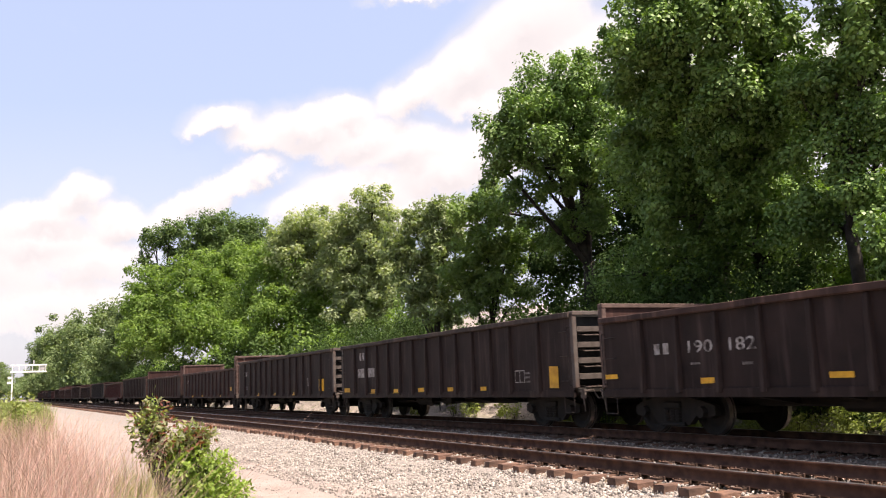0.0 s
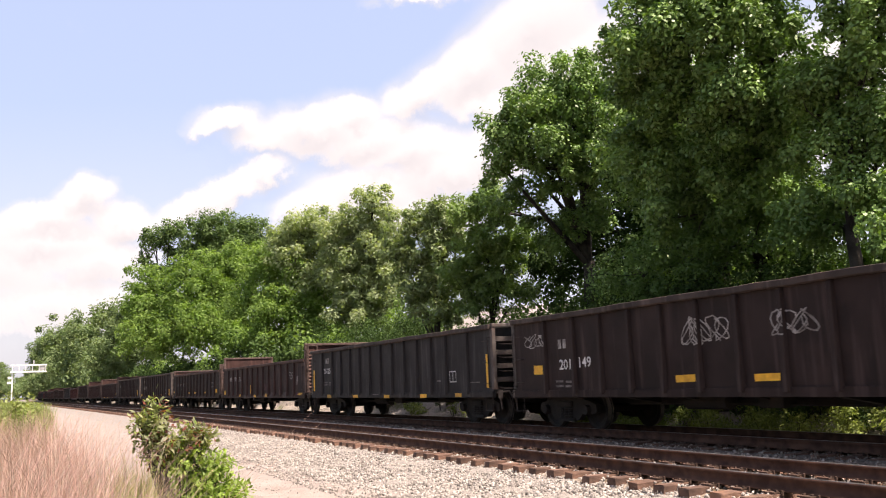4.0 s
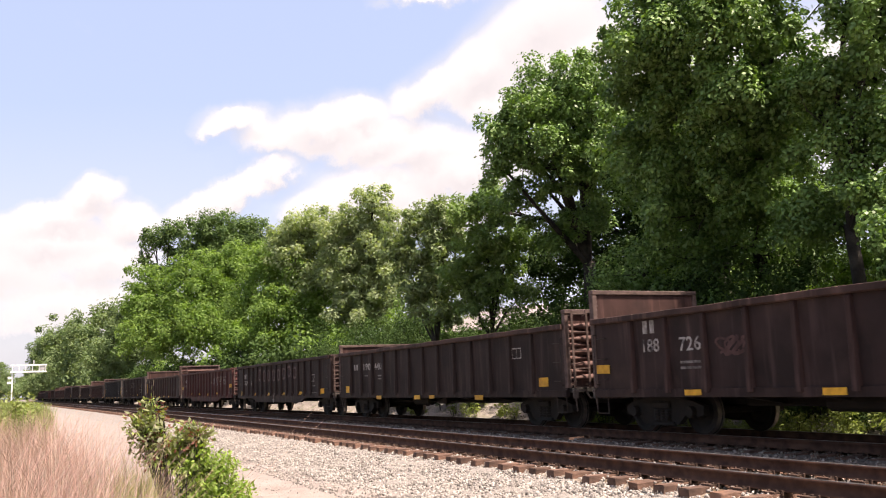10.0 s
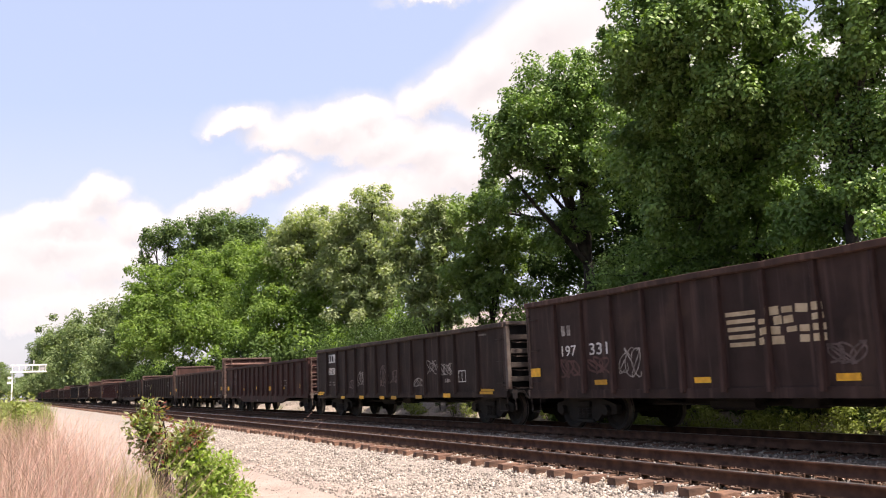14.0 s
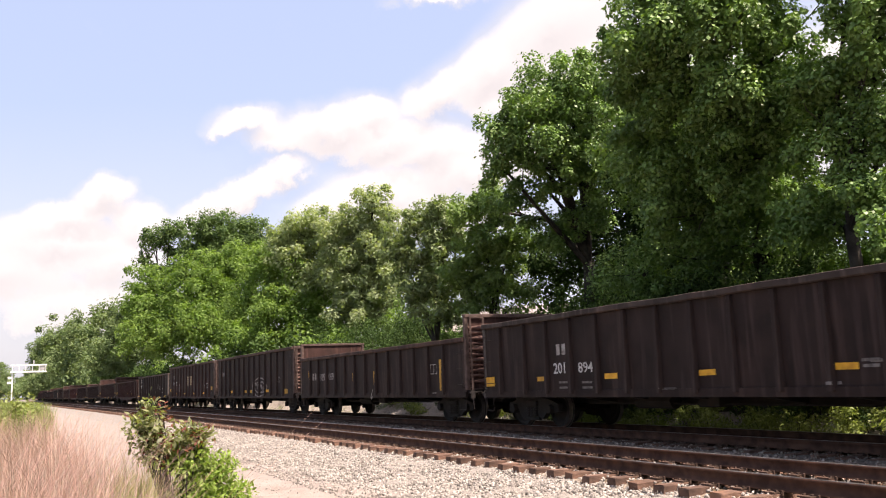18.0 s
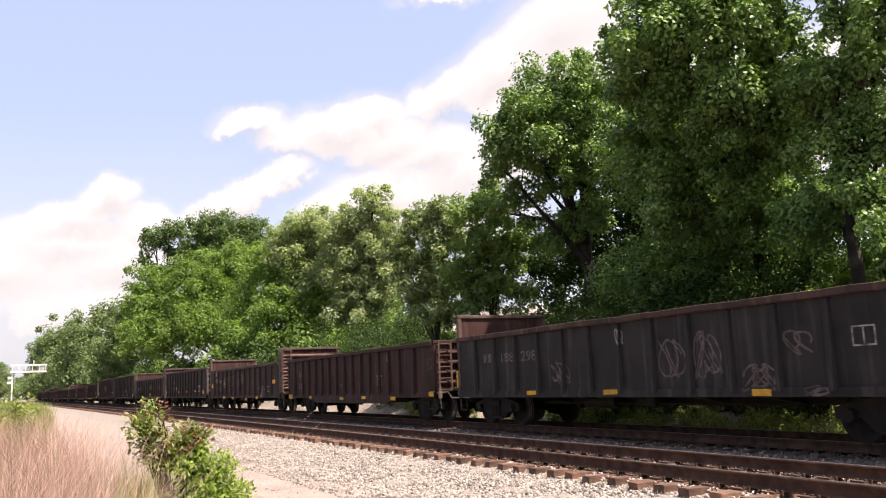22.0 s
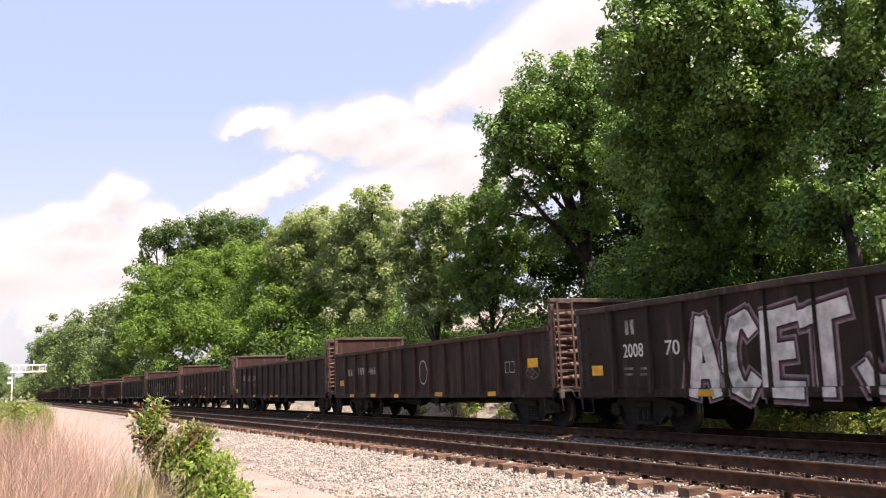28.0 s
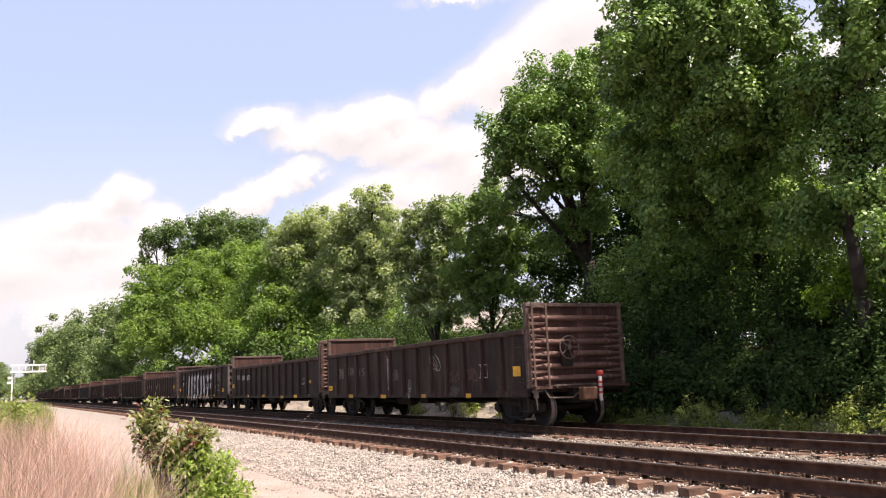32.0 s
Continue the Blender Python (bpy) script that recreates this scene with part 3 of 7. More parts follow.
def stake_bm(shape, sx):
    """A pressed side post: a hat section, thinner towards the top."""
    top = SHAPES[shape][0]
    bm = bmesh.new()
    rows = []
    for z, d, w in ((0.86, 0.115, 0.075), (1.25, 0.105, 0.07), (top - 0.16, 0.075, 0.06), (top - 0.10, 0.035, 0.055)):
        rows.append([bm.verts.new((sx * (1.496 + u * d), v * w, z)) for u, v in ((0, -1), (0.86, -0.8), (1, -0.6), (1, 0.6), (0.86, 0.8), (0, 1))])
    for a, b in zip(rows, rows[1:]):
        for i in range(5):
            bm.faces.new((a[i], a[i + 1], b[i + 1], b[i]))
    bm.faces.new(rows[0])
    bm.faces.new(rows[-1][::-1])
    bmesh.ops.recalc_face_normals(bm, faces=bm.faces)
    return bm


def chord_bm(shape, sx, trim=(0.0, 0.0)):
    top = SHAPES[shape][0]
    bm = bmesh.new()
    rng = random.Random(3)
    ys = [-HALF + 0.04 + trim[1] + (2 * HALF - 0.08 - trim[0] - trim[1]) * i / 24 for i in range(25)]
    prev = None
    for y in ys:
        w, dz = rng.uniform(-0.012, 0.012), rng.uniform(-0.010, 0.010)
        ring = [bm.verts.new((sx * (u + w), y, top + v + dz)) for u, v in ((1.45, -0.13), (1.58, -0.13), (1.60, -0.11), (1.60, -0.01), (1.585, 0.0), (1.45, 0.0))]
        if prev:
            for i in range(6):
                bm.faces.new((prev[i], prev[(i + 1) % 6], ring[(i + 1) % 6], ring[i]))
        else:
            bm.faces.new(ring)
        prev = ring
    bm.faces.new(prev[::-1])
    bmesh.ops.recalc_face_normals(bm, faces=bm.faces)
    return bm


def sill_bm(shape, sx, trim=(0.0, 0.0)):
    """The side sill; on some cars it hangs lower between the trucks."""
    belly = SHAPES[shape][2]
    bm = bmesh.new()
    e, r = HALF - 0.02 - trim[0], HALF - 0.02 - trim[1]
    pts = [(-r, 0.77), (-4.7, 0.77), (-3.9, belly), (3.9, belly), (4.7, 0.77), (e, 0.77), (e, 0.935), (-r, 0.935)]
    if belly > 0.7:
        pts = [(-r, belly), (e, belly), (e, 0.935), (-r, 0.935)]
    prism(bm, pts, "x", sx * 1.44, sx * 1.545)
    return bm


def end_bm(shape, sy):
    _, top, _ = SHAPES[shape]
    bm = bmesh.new()
    back = 0.18 if shape == "flat" else 0.05
    block(bm, -1.44, 1.44, sy * (HALF - back), sy * (HALF - back + 0.03), 0.95, top - 0.02)
    return bm


def end_frame_bm(shape, sy):
    top = SHAPES[shape][1]
    bm = bmesh.new()
    block(bm, -1.52, 1.52, sy * (HALF - 0.10), sy * (HALF + 0.06), top - 0.10, top, 0.012)
    for x in (-1, 1):
        block(bm, x * 1.40, x * 1.52, sy * (HALF - 0.09), sy * (HALF + 0.04), 0.985, top - 0.105, 0.012)
    return bm


def end_sill_bm(sy):
    bm = bmesh.new()
    block(bm, -1.46, 1.46, sy * (HALF - 0.10), sy * (HALF + 0.045), 0.87, 0.98, 0.012)
    block(bm, -0.32, 0.32, sy * (HALF - 0.25), sy * (HALF + 0.03), 0.66, 0.868, 0.02)
    return bm


def rib_bm(shape, sy, long=True):
    """One corrugation of an end: long ones swell towards the middle, short ones are darts from the side."""
    bm = bmesh.new()
    if shape == "flat":
        prism(bm, [(sy * (HALF - 0.16), -0.075), (sy * (HALF + 0.035), -0.06), (sy * (HALF + 0.035), 0.06), (sy * (HALF - 0.16), 0.075)], "x", -1.395, 1.395)
        return bm
    xs = [-1.395, -1.1, -0.9, 0.9, 1.1, 1.395] if long else [-1.395, -1.25, -0.75]
    rs = [0.03, 0.06, 0.08, 0.08, 0.06, 0.03] if long else [0.06, 0.05, 0.006]
    prev = None
    for x, r in zip(xs, rs):
        ring = [bm.verts.new((x, sy * (HALF - 0.022 + 1.25 * r * math.sin(a)), r * math.cos(a))) for a in [math.pi * i / 8 for i in range(9)]]
        if prev:
            for i in range(8):
                bm.faces.new((prev[i], prev[i + 1], ring[i + 1], ring[i]))
        prev = ring
    bmesh.ops.recalc_face_normals(bm, faces=bm.faces)
    return bm


def ladder_bm(shape, sy):
    top = SHAPES[shape][1]
    bm = bmesh.new()
    y = sy * (HALF + 0.17)
    for x in (-1.40, -0.98):
        block(bm, x - 0.028, x + 0.028, y - 0.012, y + 0.012, 0.97, top - 0.02)
    n = 6 if shape in ("raised", "tall") else 5
    for i in range(n):
        z = 1.0 + (top - 1.12) * i / (n - 1)
        rod(bm, (-1.39, y, z), (-0.99, y, z), 0.016, n=5)
    for z in (1.05, top - 0.15):
        for x in (-1.40, -0.98):
            rod(bm, (x, sy * HALF, z), (x, y, z), 0.014, n=4)
    return bm


def hand_hold_bm(sy):
    bm = bmesh.new()
    y, w = sy * (HALF - 0.15), sy * (HALF + 0.05)
    bent_rod(bm, [(-1.25, y, 0), (-1.22, w, -0.04), (-0.78, w, -0.04), (-0.75, y, 0)], 0.014)
    return bm


def step_bm(sy):
    """Stirrup step under a corner."""
    bm = bmesh.new()
    y = sy * (HALF - 0.25)
    bent_rod(bm, [(-1.52, y - 0.2, 0.80), (-1.52, y - 0.2, 0.42), (-1.52, y + 0.2, 0.42), (-1.52, y + 0.2, 0.80)], 0.012)
    return bm


def grab_bm(sy, shape):
    top = SHAPES[shape][0]
    bm = bmesh.new()
    y = sy * (HALF - 0.12)
    bent_rod(bm, [(-1.50, y, 1.05), (-1.585, y, 1.05), (-1.585, y, top - 0.35), (-1.50, y, top - 0.35)], 0.012)
    y = sy * (HALF - 0.32)
    for i in range(3):
        z = 1.15 + i * (top - 1.6) / 2
        bent_rod(bm, [(-1.50, y - 0.16, z), (-1.56, y - 0.16, z), (-1.56, y + 0.16, z), (-1.50, y + 0.16, z)], 0.009, 4)
    return bm


def handrail_bm(sy, shape):
    """Upright rail at the corner away from the ladder."""
    top, y = SHAPES[shape][0], sy * (HALF - 0.12)
    return bent_rod(bmesh.new(), [(1.50, y, 1.0), (1.62, y, 1.0), (1.62, y, top - 0.1), (1.50, y, top - 0.1)], 0.014)


def coupler_bm(sy):
    bm = bmesh.new()
    block(bm, -0.14, 0.14, sy * (HALF - 0.2), sy * (HALF + 0.36), 0.72, 0.94, 0.02)
    prism(bm, [(-0.16, 0.0), (0.16, 0.0), (0.2, 0.14), (0.12, 0.26), (0.02, 0.15), (-0.08, 0.26), (-0.18, 0.12)], "z", 0.68, 0.98)
    for v in bm.verts[-14:]:
        v.co.y = sy * (HALF + 0.34 + v.co.y)
    bmesh.ops.recalc_face_normals(bm, faces=bm.faces)
    return bm


def uncoupling_bm(sy):
    """Uncoupling lever and air hose."""
    bm = bmesh.new()
    y = sy * (HALF + 0.16)
    bent_rod(bm, [(-1.50, y, 0.90), (-1.15, y + sy * 0.05, 0.93), (-1.05, y + sy * 0.08, 0.74), (-0.35, y + sy * 0.1, 0.72), (0.0, y + sy * 0.12, 0.95)], 0.02, 5)
    block(bm, -1.46, -1.34, y - 0.03, y + 0.03, 0.74, 0.96)
    rod(bm, (-1.40, y, 0.76), (-1.37, y, 0.44), 0.022, 0.012, 5)
    return bm


def hose_bm(sy):
    bm = bmesh.new()
    y = sy * (HALF + 0.1)
    bent_rod(bm, [(0.3, y, 0.74), (0.31, y + sy * 0.14, 0.62), (0.28, y + sy * 0.26, 0.46), (0.2, y + sy * 0.38, 0.36), (0.12, y + sy * 0.46, 0.40)], 0.024, 6)
    return bm


def brake_bm(sy):
    bm = bmesh.new()
    y = sy * (HALF + 0.26)
    n = 20
    ring = [(0.29 * math.cos(6.28319 * i / n), y, 0.29 * math.sin(6.28319 * i / n)) for i in range(n + 1)]
    bent_rod(bm, ring, 0.022, 5)
    for i in range(5):
        a = 6.28319 * i / 5
        rod(bm, (0, y - sy * 0.03, 0), (0.29 * math.cos(a), y, 0.29 * math.sin(a)), 0.018, n=4)
    rod(bm, (0, y - sy * 0.2, 0), (0, y + sy * 0.03, 0), 0.08, 0.07, 10)
    return bm


def brake_case_bm(sy):
    bm = bmesh.new()
    block(bm, -0.17, 0.17, sy * (HALF + 0.05), sy * (HALF + 0.18), -0.48, 0.17, 0.03)
    return bm


def platform_bm(sy):
    bm = bmesh.new()
    for i in range(4):
        block(bm, -0.95, 0.35, sy * (HALF + 0.09 + i * 0.06), sy * (HALF + 0.13 + i * 0.06), 1.03, 1.06)
    for x in (-0.85, 0.25):
        block(bm, x - 0.02, x + 0.02, sy * (HALF + 0.05), sy * (HALF + 0.33), 0.985, 1.028)
    return bm


def floor_bm():
    bm = bmesh.new()
    block(bm, -1.46, 1.46, -HALF + 0.06, HALF - 0.06, 0.96, 1.03)
    return bm


def underframe_bm():
    bm = bmesh.new()
    block(bm, -0.3, 0.3, -HALF + 0.12, HALF - 0.12, 0.58, 0.955)
    for i in range(-3, 4):
        y = i * 1.9
        prism(bm, [(-1.42, 0.78), (-0.3, 0.60), (0.3, 0.60), (1.42, 0.78), (1.42, 0.95), (-1.42, 0.95)], "y", y - 0.09, y + 0.09)
    return bm


def cylinder_bm():
    bm = bmesh.new()
    rod(bm, (-0.75, 1.1, 0.66), (-0.75, 2.3, 0.66), 0.17, n=10)
    block(bm, -0.95, -0.6, -0.4, 0.2, 0.55, 0.78, 0.02)
    rod(bm, (-0.8, -4.2, 0.6), (-0.8, 4.2, 0.6), 0.02, n=5)
    return bm


AXLE, WHEEL = 0.889, 0.457


def sideframe_bm(sx):
    bm = bmesh.new()
    o = [(-1.22, 0.40), (-1.22, 0.58), (-0.95, 0.66), (-0.45, 0.76), (0.45, 0.76), (0.95, 0.66), (1.22, 0.58), (1.22, 0.40), (1.05, 0.36), (0.72, 0.42),
         (0.46, 0.20), (-0.46, 0.20), (-0.72, 0.42), (-1.05, 0.36)]
    prism(bm, o, "x", sx * 0.93, sx * 1.07)
    for y in (-AXLE, AXLE):
        rod(bm, (sx * 1.06, y, WHEEL), (sx * 1.17, y, WHEEL), 0.13, 0.11, 10)
    for y in (-0.17, 0.0, 0.17):
        for z in (0.27, 0.33, 0.39, 0.45):
            rod(bm, (sx * 1.075, y, z), (sx * 1.075, y, z + 0.045), 0.075, 0.075, 8)
    block(bm, sx * 1.02, sx * 1.12, -0.36, 0.36, 0.17, 0.25, 0.015)
    block(bm, sx * 0.9, sx * 1.13, -0.26, 0.26, 0.52, 0.66, 0.02)
    return bm


def bolster_bm():
    bm = bmesh.new()
    block(bm, -1.0, 1.0, -0.2, 0.2, 0.50, 0.70, 0.02)
    rod(bm, (0, 0, 0.70), (0, 0, 0.79), 0.2, n=12)
    for x in (-0.63, 0.63):
        block(bm, x - 0.09, x + 0.09, -0.13, 0.13, 0.70, 0.76)
    for y in (-0.36, 0.36):
        block(bm, -0.85, 0.85, y - 0.05, y + 0.05, 0.36, 0.46)
        for x in (-0.75, 0.75):
            block(bm, x - 0.06, x + 0.06, y * 1.05 - 0.05, y * 1.05 + 0.05, 0.30, 0.60)
    return bm


def wheelset_bm():
    """Two flanged wheels on their axle, about the axle's middle."""
    bm = bmesh.new()
    rod(bm, (-1.0, 0, 0), (1.0, 0, 0), 0.075, n=10)
    n = 28
    for sx in (-1, 1):
        prof = [(0.69, 0.09), (0.69, 0.15), (0.735, 0.30), (0.70, 0.37), (0.685, 0.485), (0.715, 0.485), (0.725, 0.46), (0.825, 0.452), (0.825, 0.37), (0.785, 0.30), (0.80, 0.15), (0.83, 0.09)]
        rings = []
        for i in range(n):
            a = 6.28319 * i / n
            rings.append([bm.verts.new((sx * x, r * math.cos(a), r * math.sin(a))) for x, r in prof])
        for i in range(n):
            p, c = rings[i], rings[(i + 1) % n]
            for j in range(len(prof) - 1):
                bm.faces.new((p[j], p[j + 1], c[j + 1], c[j]))
    bmesh.ops.recalc_face_normals(bm, faces=bm.faces)
    return bm


def wheelset_mesh():
    if "wheelset" not in _cache:
        me = mesh_of("wheelset", wheelset_bm(), M["iron"])
        me.materials.append(M["tread"])
        for p in me.polygons:
            c = Vector(p.center)
            r = math.hypot(c.y, c.z)
            if r > 0.44 and abs(p.normal.x) < 0.9:
                p.material_index = 1
        _cache["wheelset"] = me
    return _cache["wheelset"]


wheelsets = []


def truck(car, y):
    t = part("truck", cached(("bolster",), bolster_bm, M["iron"]), None, car)
    t.matrix_basis = pose(0, y, 0)
    for sx in (-1, 1):
        part("sideframe", cached(("sideframe", sx), lambda: sideframe_bm(sx), M["iron"]), None, t)
    for dy in (-AXLE, AXLE):
        w = part("wheelset", wheelset_mesh(), None, t)
        w.matrix_parent_inverse = pose(0, dy, WHEEL)
        wheelsets.append(w)


# painted marks on the side towards the camera, given by a = metres behind the front corner and z above the rail
def faces_between(shape, shift):
    """Stretches of a and their depth: post faces stand proud of the panel."""
    cuts = []
    last = 0.0
    for a in [v + shift for v in POSTS[shape]]:
        cuts.append((last, a - 0.078, 1.502))
        cuts.append((a - 0.06, a + 0.06, None))
        last = a + 0.078
    cuts.append((last, 16.2, 1.502))
    return cuts


def draped(shape, flat_bm, shift):
    """Lays a flat figure in (a, z) on the ribbed side: cut at the posts, and set on panel, post or sill."""
    top = SHAPES[shape][0]
    out = bmesh.new()
    lo, hi = min(v.co.x for v in flat_bm.verts), max(v.co.x for v in flat_bm.verts)
    zlo, zhi = min(v.co.y for v in flat_bm.verts), max(v.co.y for v in flat_bm.verts)
    for a0, a1, depth in faces_between(shape, shift):
        if a1 < lo or a0 > hi:
            continue
        for z0, z1, sill in ((0.5, 0.932, True), (0.94, top - 0.14, False)):
            if z1 < zlo or z0 > zhi or (sill and depth is None):
                continue
            b = flat_bm.copy()
            for co, no in (((a0, 0, 0), (-1, 0, 0)), ((a1, 0, 0), (1, 0, 0)), ((0, z0, 0), (0, -1, 0)), ((0, z1, 0), (0, 1, 0))):
                bmesh.ops.bisect_plane(b, geom=b.verts[:] + b.edges[:] + b.faces[:], plane_co=co, plane_no=no, clear_outer=True)
            table = {}
            for v in b.verts:
                z = v.co.y
                if sill:
                    x = 1.549
                elif depth is None:
                    x = 1.500 + float(np.interp(z, (0.86, 1.25, top - 0.16, top - 0.10), (0.115, 0.105, 0.075, 0.035)))
                else:
                    x = depth + 0.002
                table[v] = out.verts.new((-x - v.co.z, HALF - v.co.x, z))
            for f in b.faces:
                out.faces.new([table[v] for v in f.verts])
            b.free()
    bmesh.ops.recalc_face_normals(out, faces=out.faces)
    for f in out.faces:
        if f.normal.x > 0:
            f.normal_flip()
    return out


def rect(bm, a, z, w, h, tilt=0.0, lift=0.0):
    c, s = math.cos(tilt), math.sin(tilt)
    bm.faces.new([bm.verts.new((a + u * w / 2 * c - v * h / 2 * s, z + u * w / 2 * s + v * h / 2 * c, lift)) for u, v in ((-1, -1), (1, -1), (1, 1), (-1, 1))])


def text_bm(words, a, z, w, h, lift=0.0, bold=0.0):
    """Lettering stretched into a box, as a flat bmesh in (a, z)."""
    cu = bpy.data.curves.new("lettering", "FONT")
    cu.body, cu.size, cu.resolution_u, cu.offset = words, 1.0, 3, bold
    tmp = bpy.data.objects.new("lettering", cu)
    me = bpy.data.meshes.new_from_object(tmp)
    bm = bmesh.new()
    bm.from_mesh(me)
    bpy.data.objects.remove(tmp)
    bpy.data.meshes.remove(me)
    xs, ys = [v.co.x for v in bm.verts], [v.co.y for v in bm.verts]
    for v in bm.verts:
        v.co = Vector(((v.co.x - min(xs)) / (max(xs) - min(xs)) * w + a - w / 2, (v.co.y - min(ys)) / (max(ys) - min(ys)) * h + z - h / 2, lift))
    return bm


def ribbon(bm, pts, w, lift=0.0):
    for (x0, y0), (x1, y1) in zip(pts, pts[1:]):
        d = math.hypot(x1 - x0, y1 - y0) or 1e-6
        nx, ny = -(y1 - y0) / d * w / 2, (x1 - x0) / d * w / 2
        ex, ey = (x1 - x0) / d * w * 0.3, (y1 - y0) / d * w * 0.3
        bm.faces.new([bm.verts.new((x + sx * nx + sg * ex, y + sx * ny + sg * ey, lift)) for x, y, sx, sg in ((x0, y0, -1, -1), (x1, y1, -1, 1), (x1, y1, 1, 1), (x0, y0, 1, -1))])


def scribble(bm, a, z, w, h, rng, strokes=5, pen=0.03):
    """Illegible spray-can handwriting: looping strokes side by side."""
    for i in range(strokes):
        cx = a - w / 2 + w * (i + 0.5) / strokes
        p, q, amp = rng.uniform(0, 6.28), rng.uniform(1.2, 2.4), rng.uniform(0.3, 0.5)
        pts = []
        for j in range(21):
            u = j / 20
            pts.append((cx + w / strokes * 0.75 * math.sin(p + u * 6.28 * q), z + h * (amp * math.cos(p * 1.7 + u * 6.28 * (q - 0.5)) + rng.uniform(-0.02, 0.02))))
        ribbon(bm, pts, pen, 0.0005 * i)


def blob_letter(bm, a, z, w, h, rng):
    """One fat, unreadable bubble letter with a slot in it."""
    n = 14
    pts = []
    for i in range(n):
        t = 6.28319 * i / n
        k = 1 / max(abs(math.cos(t)), abs(math.sin(t))) ** 0.75
        pts.append((a + w / 2 * math.cos(t) * k * rng.uniform(0.82, 1.05), z + h / 2 * math.sin(t) * k * rng.uniform(0.85, 1.05)))
    c = bm.verts.new((a, z, 0))
    vs = [bm.verts.new((x, y, 0)) for x, y in pts]
    for i in range(n):
        if i not in (rng.randrange(n), n // 4):
            bm.faces.new((c, vs[i], vs[(i + 1) % n]))


# strokes of the fat spray-can letters, in a box one wide and one high
FAT = {"A": [[(0.16, 0.0), (0.36, 0.72), (0.47, 1.0)], [(0.47, 1.0), (0.64, 0.6), (0.84, 0.0)], [(0.3, 0.3), (0.72, 0.3)]],
       "C": [[(0.82, 0.82), (0.68, 0.98), (0.42, 0.92), (0.26, 0.62), (0.26, 0.34), (0.4, 0.08), (0.66, 0.0), (0.82, 0.16)]],
       "E": [[(0.3, 0.98), (0.26, 0.02)], [(0.26, 0.92), (0.86, 0.98)], [(0.26, 0.5), (0.74, 0.52)], [(0.26, 0.04), (0.9, 0.02)]],
       "T": [[(0.05, 0.9), (0.95, 1.0)], [(0.52, 0.95), (0.5, 0.0)]],
       "J": [[(0.62, 1.0), (0.66, 0.3), (0.48, 0.04), (0.2, 0.06), (0.06, 0.26)]],
       "S": [[(0.86, 0.84), (0.6, 1.0), (0.32, 0.9), (0.26, 0.68), (0.52, 0.5), (0.76, 0.32), (0.7, 0.08), (0.42, 0.0), (0.12, 0.1)]],
       "F": [[(0.3, 0.98), (0.26, 0.0)], [(0.28, 0.92), (1.0, 1.04)], [(0.28, 0.5), (0.76, 0.54)]]}


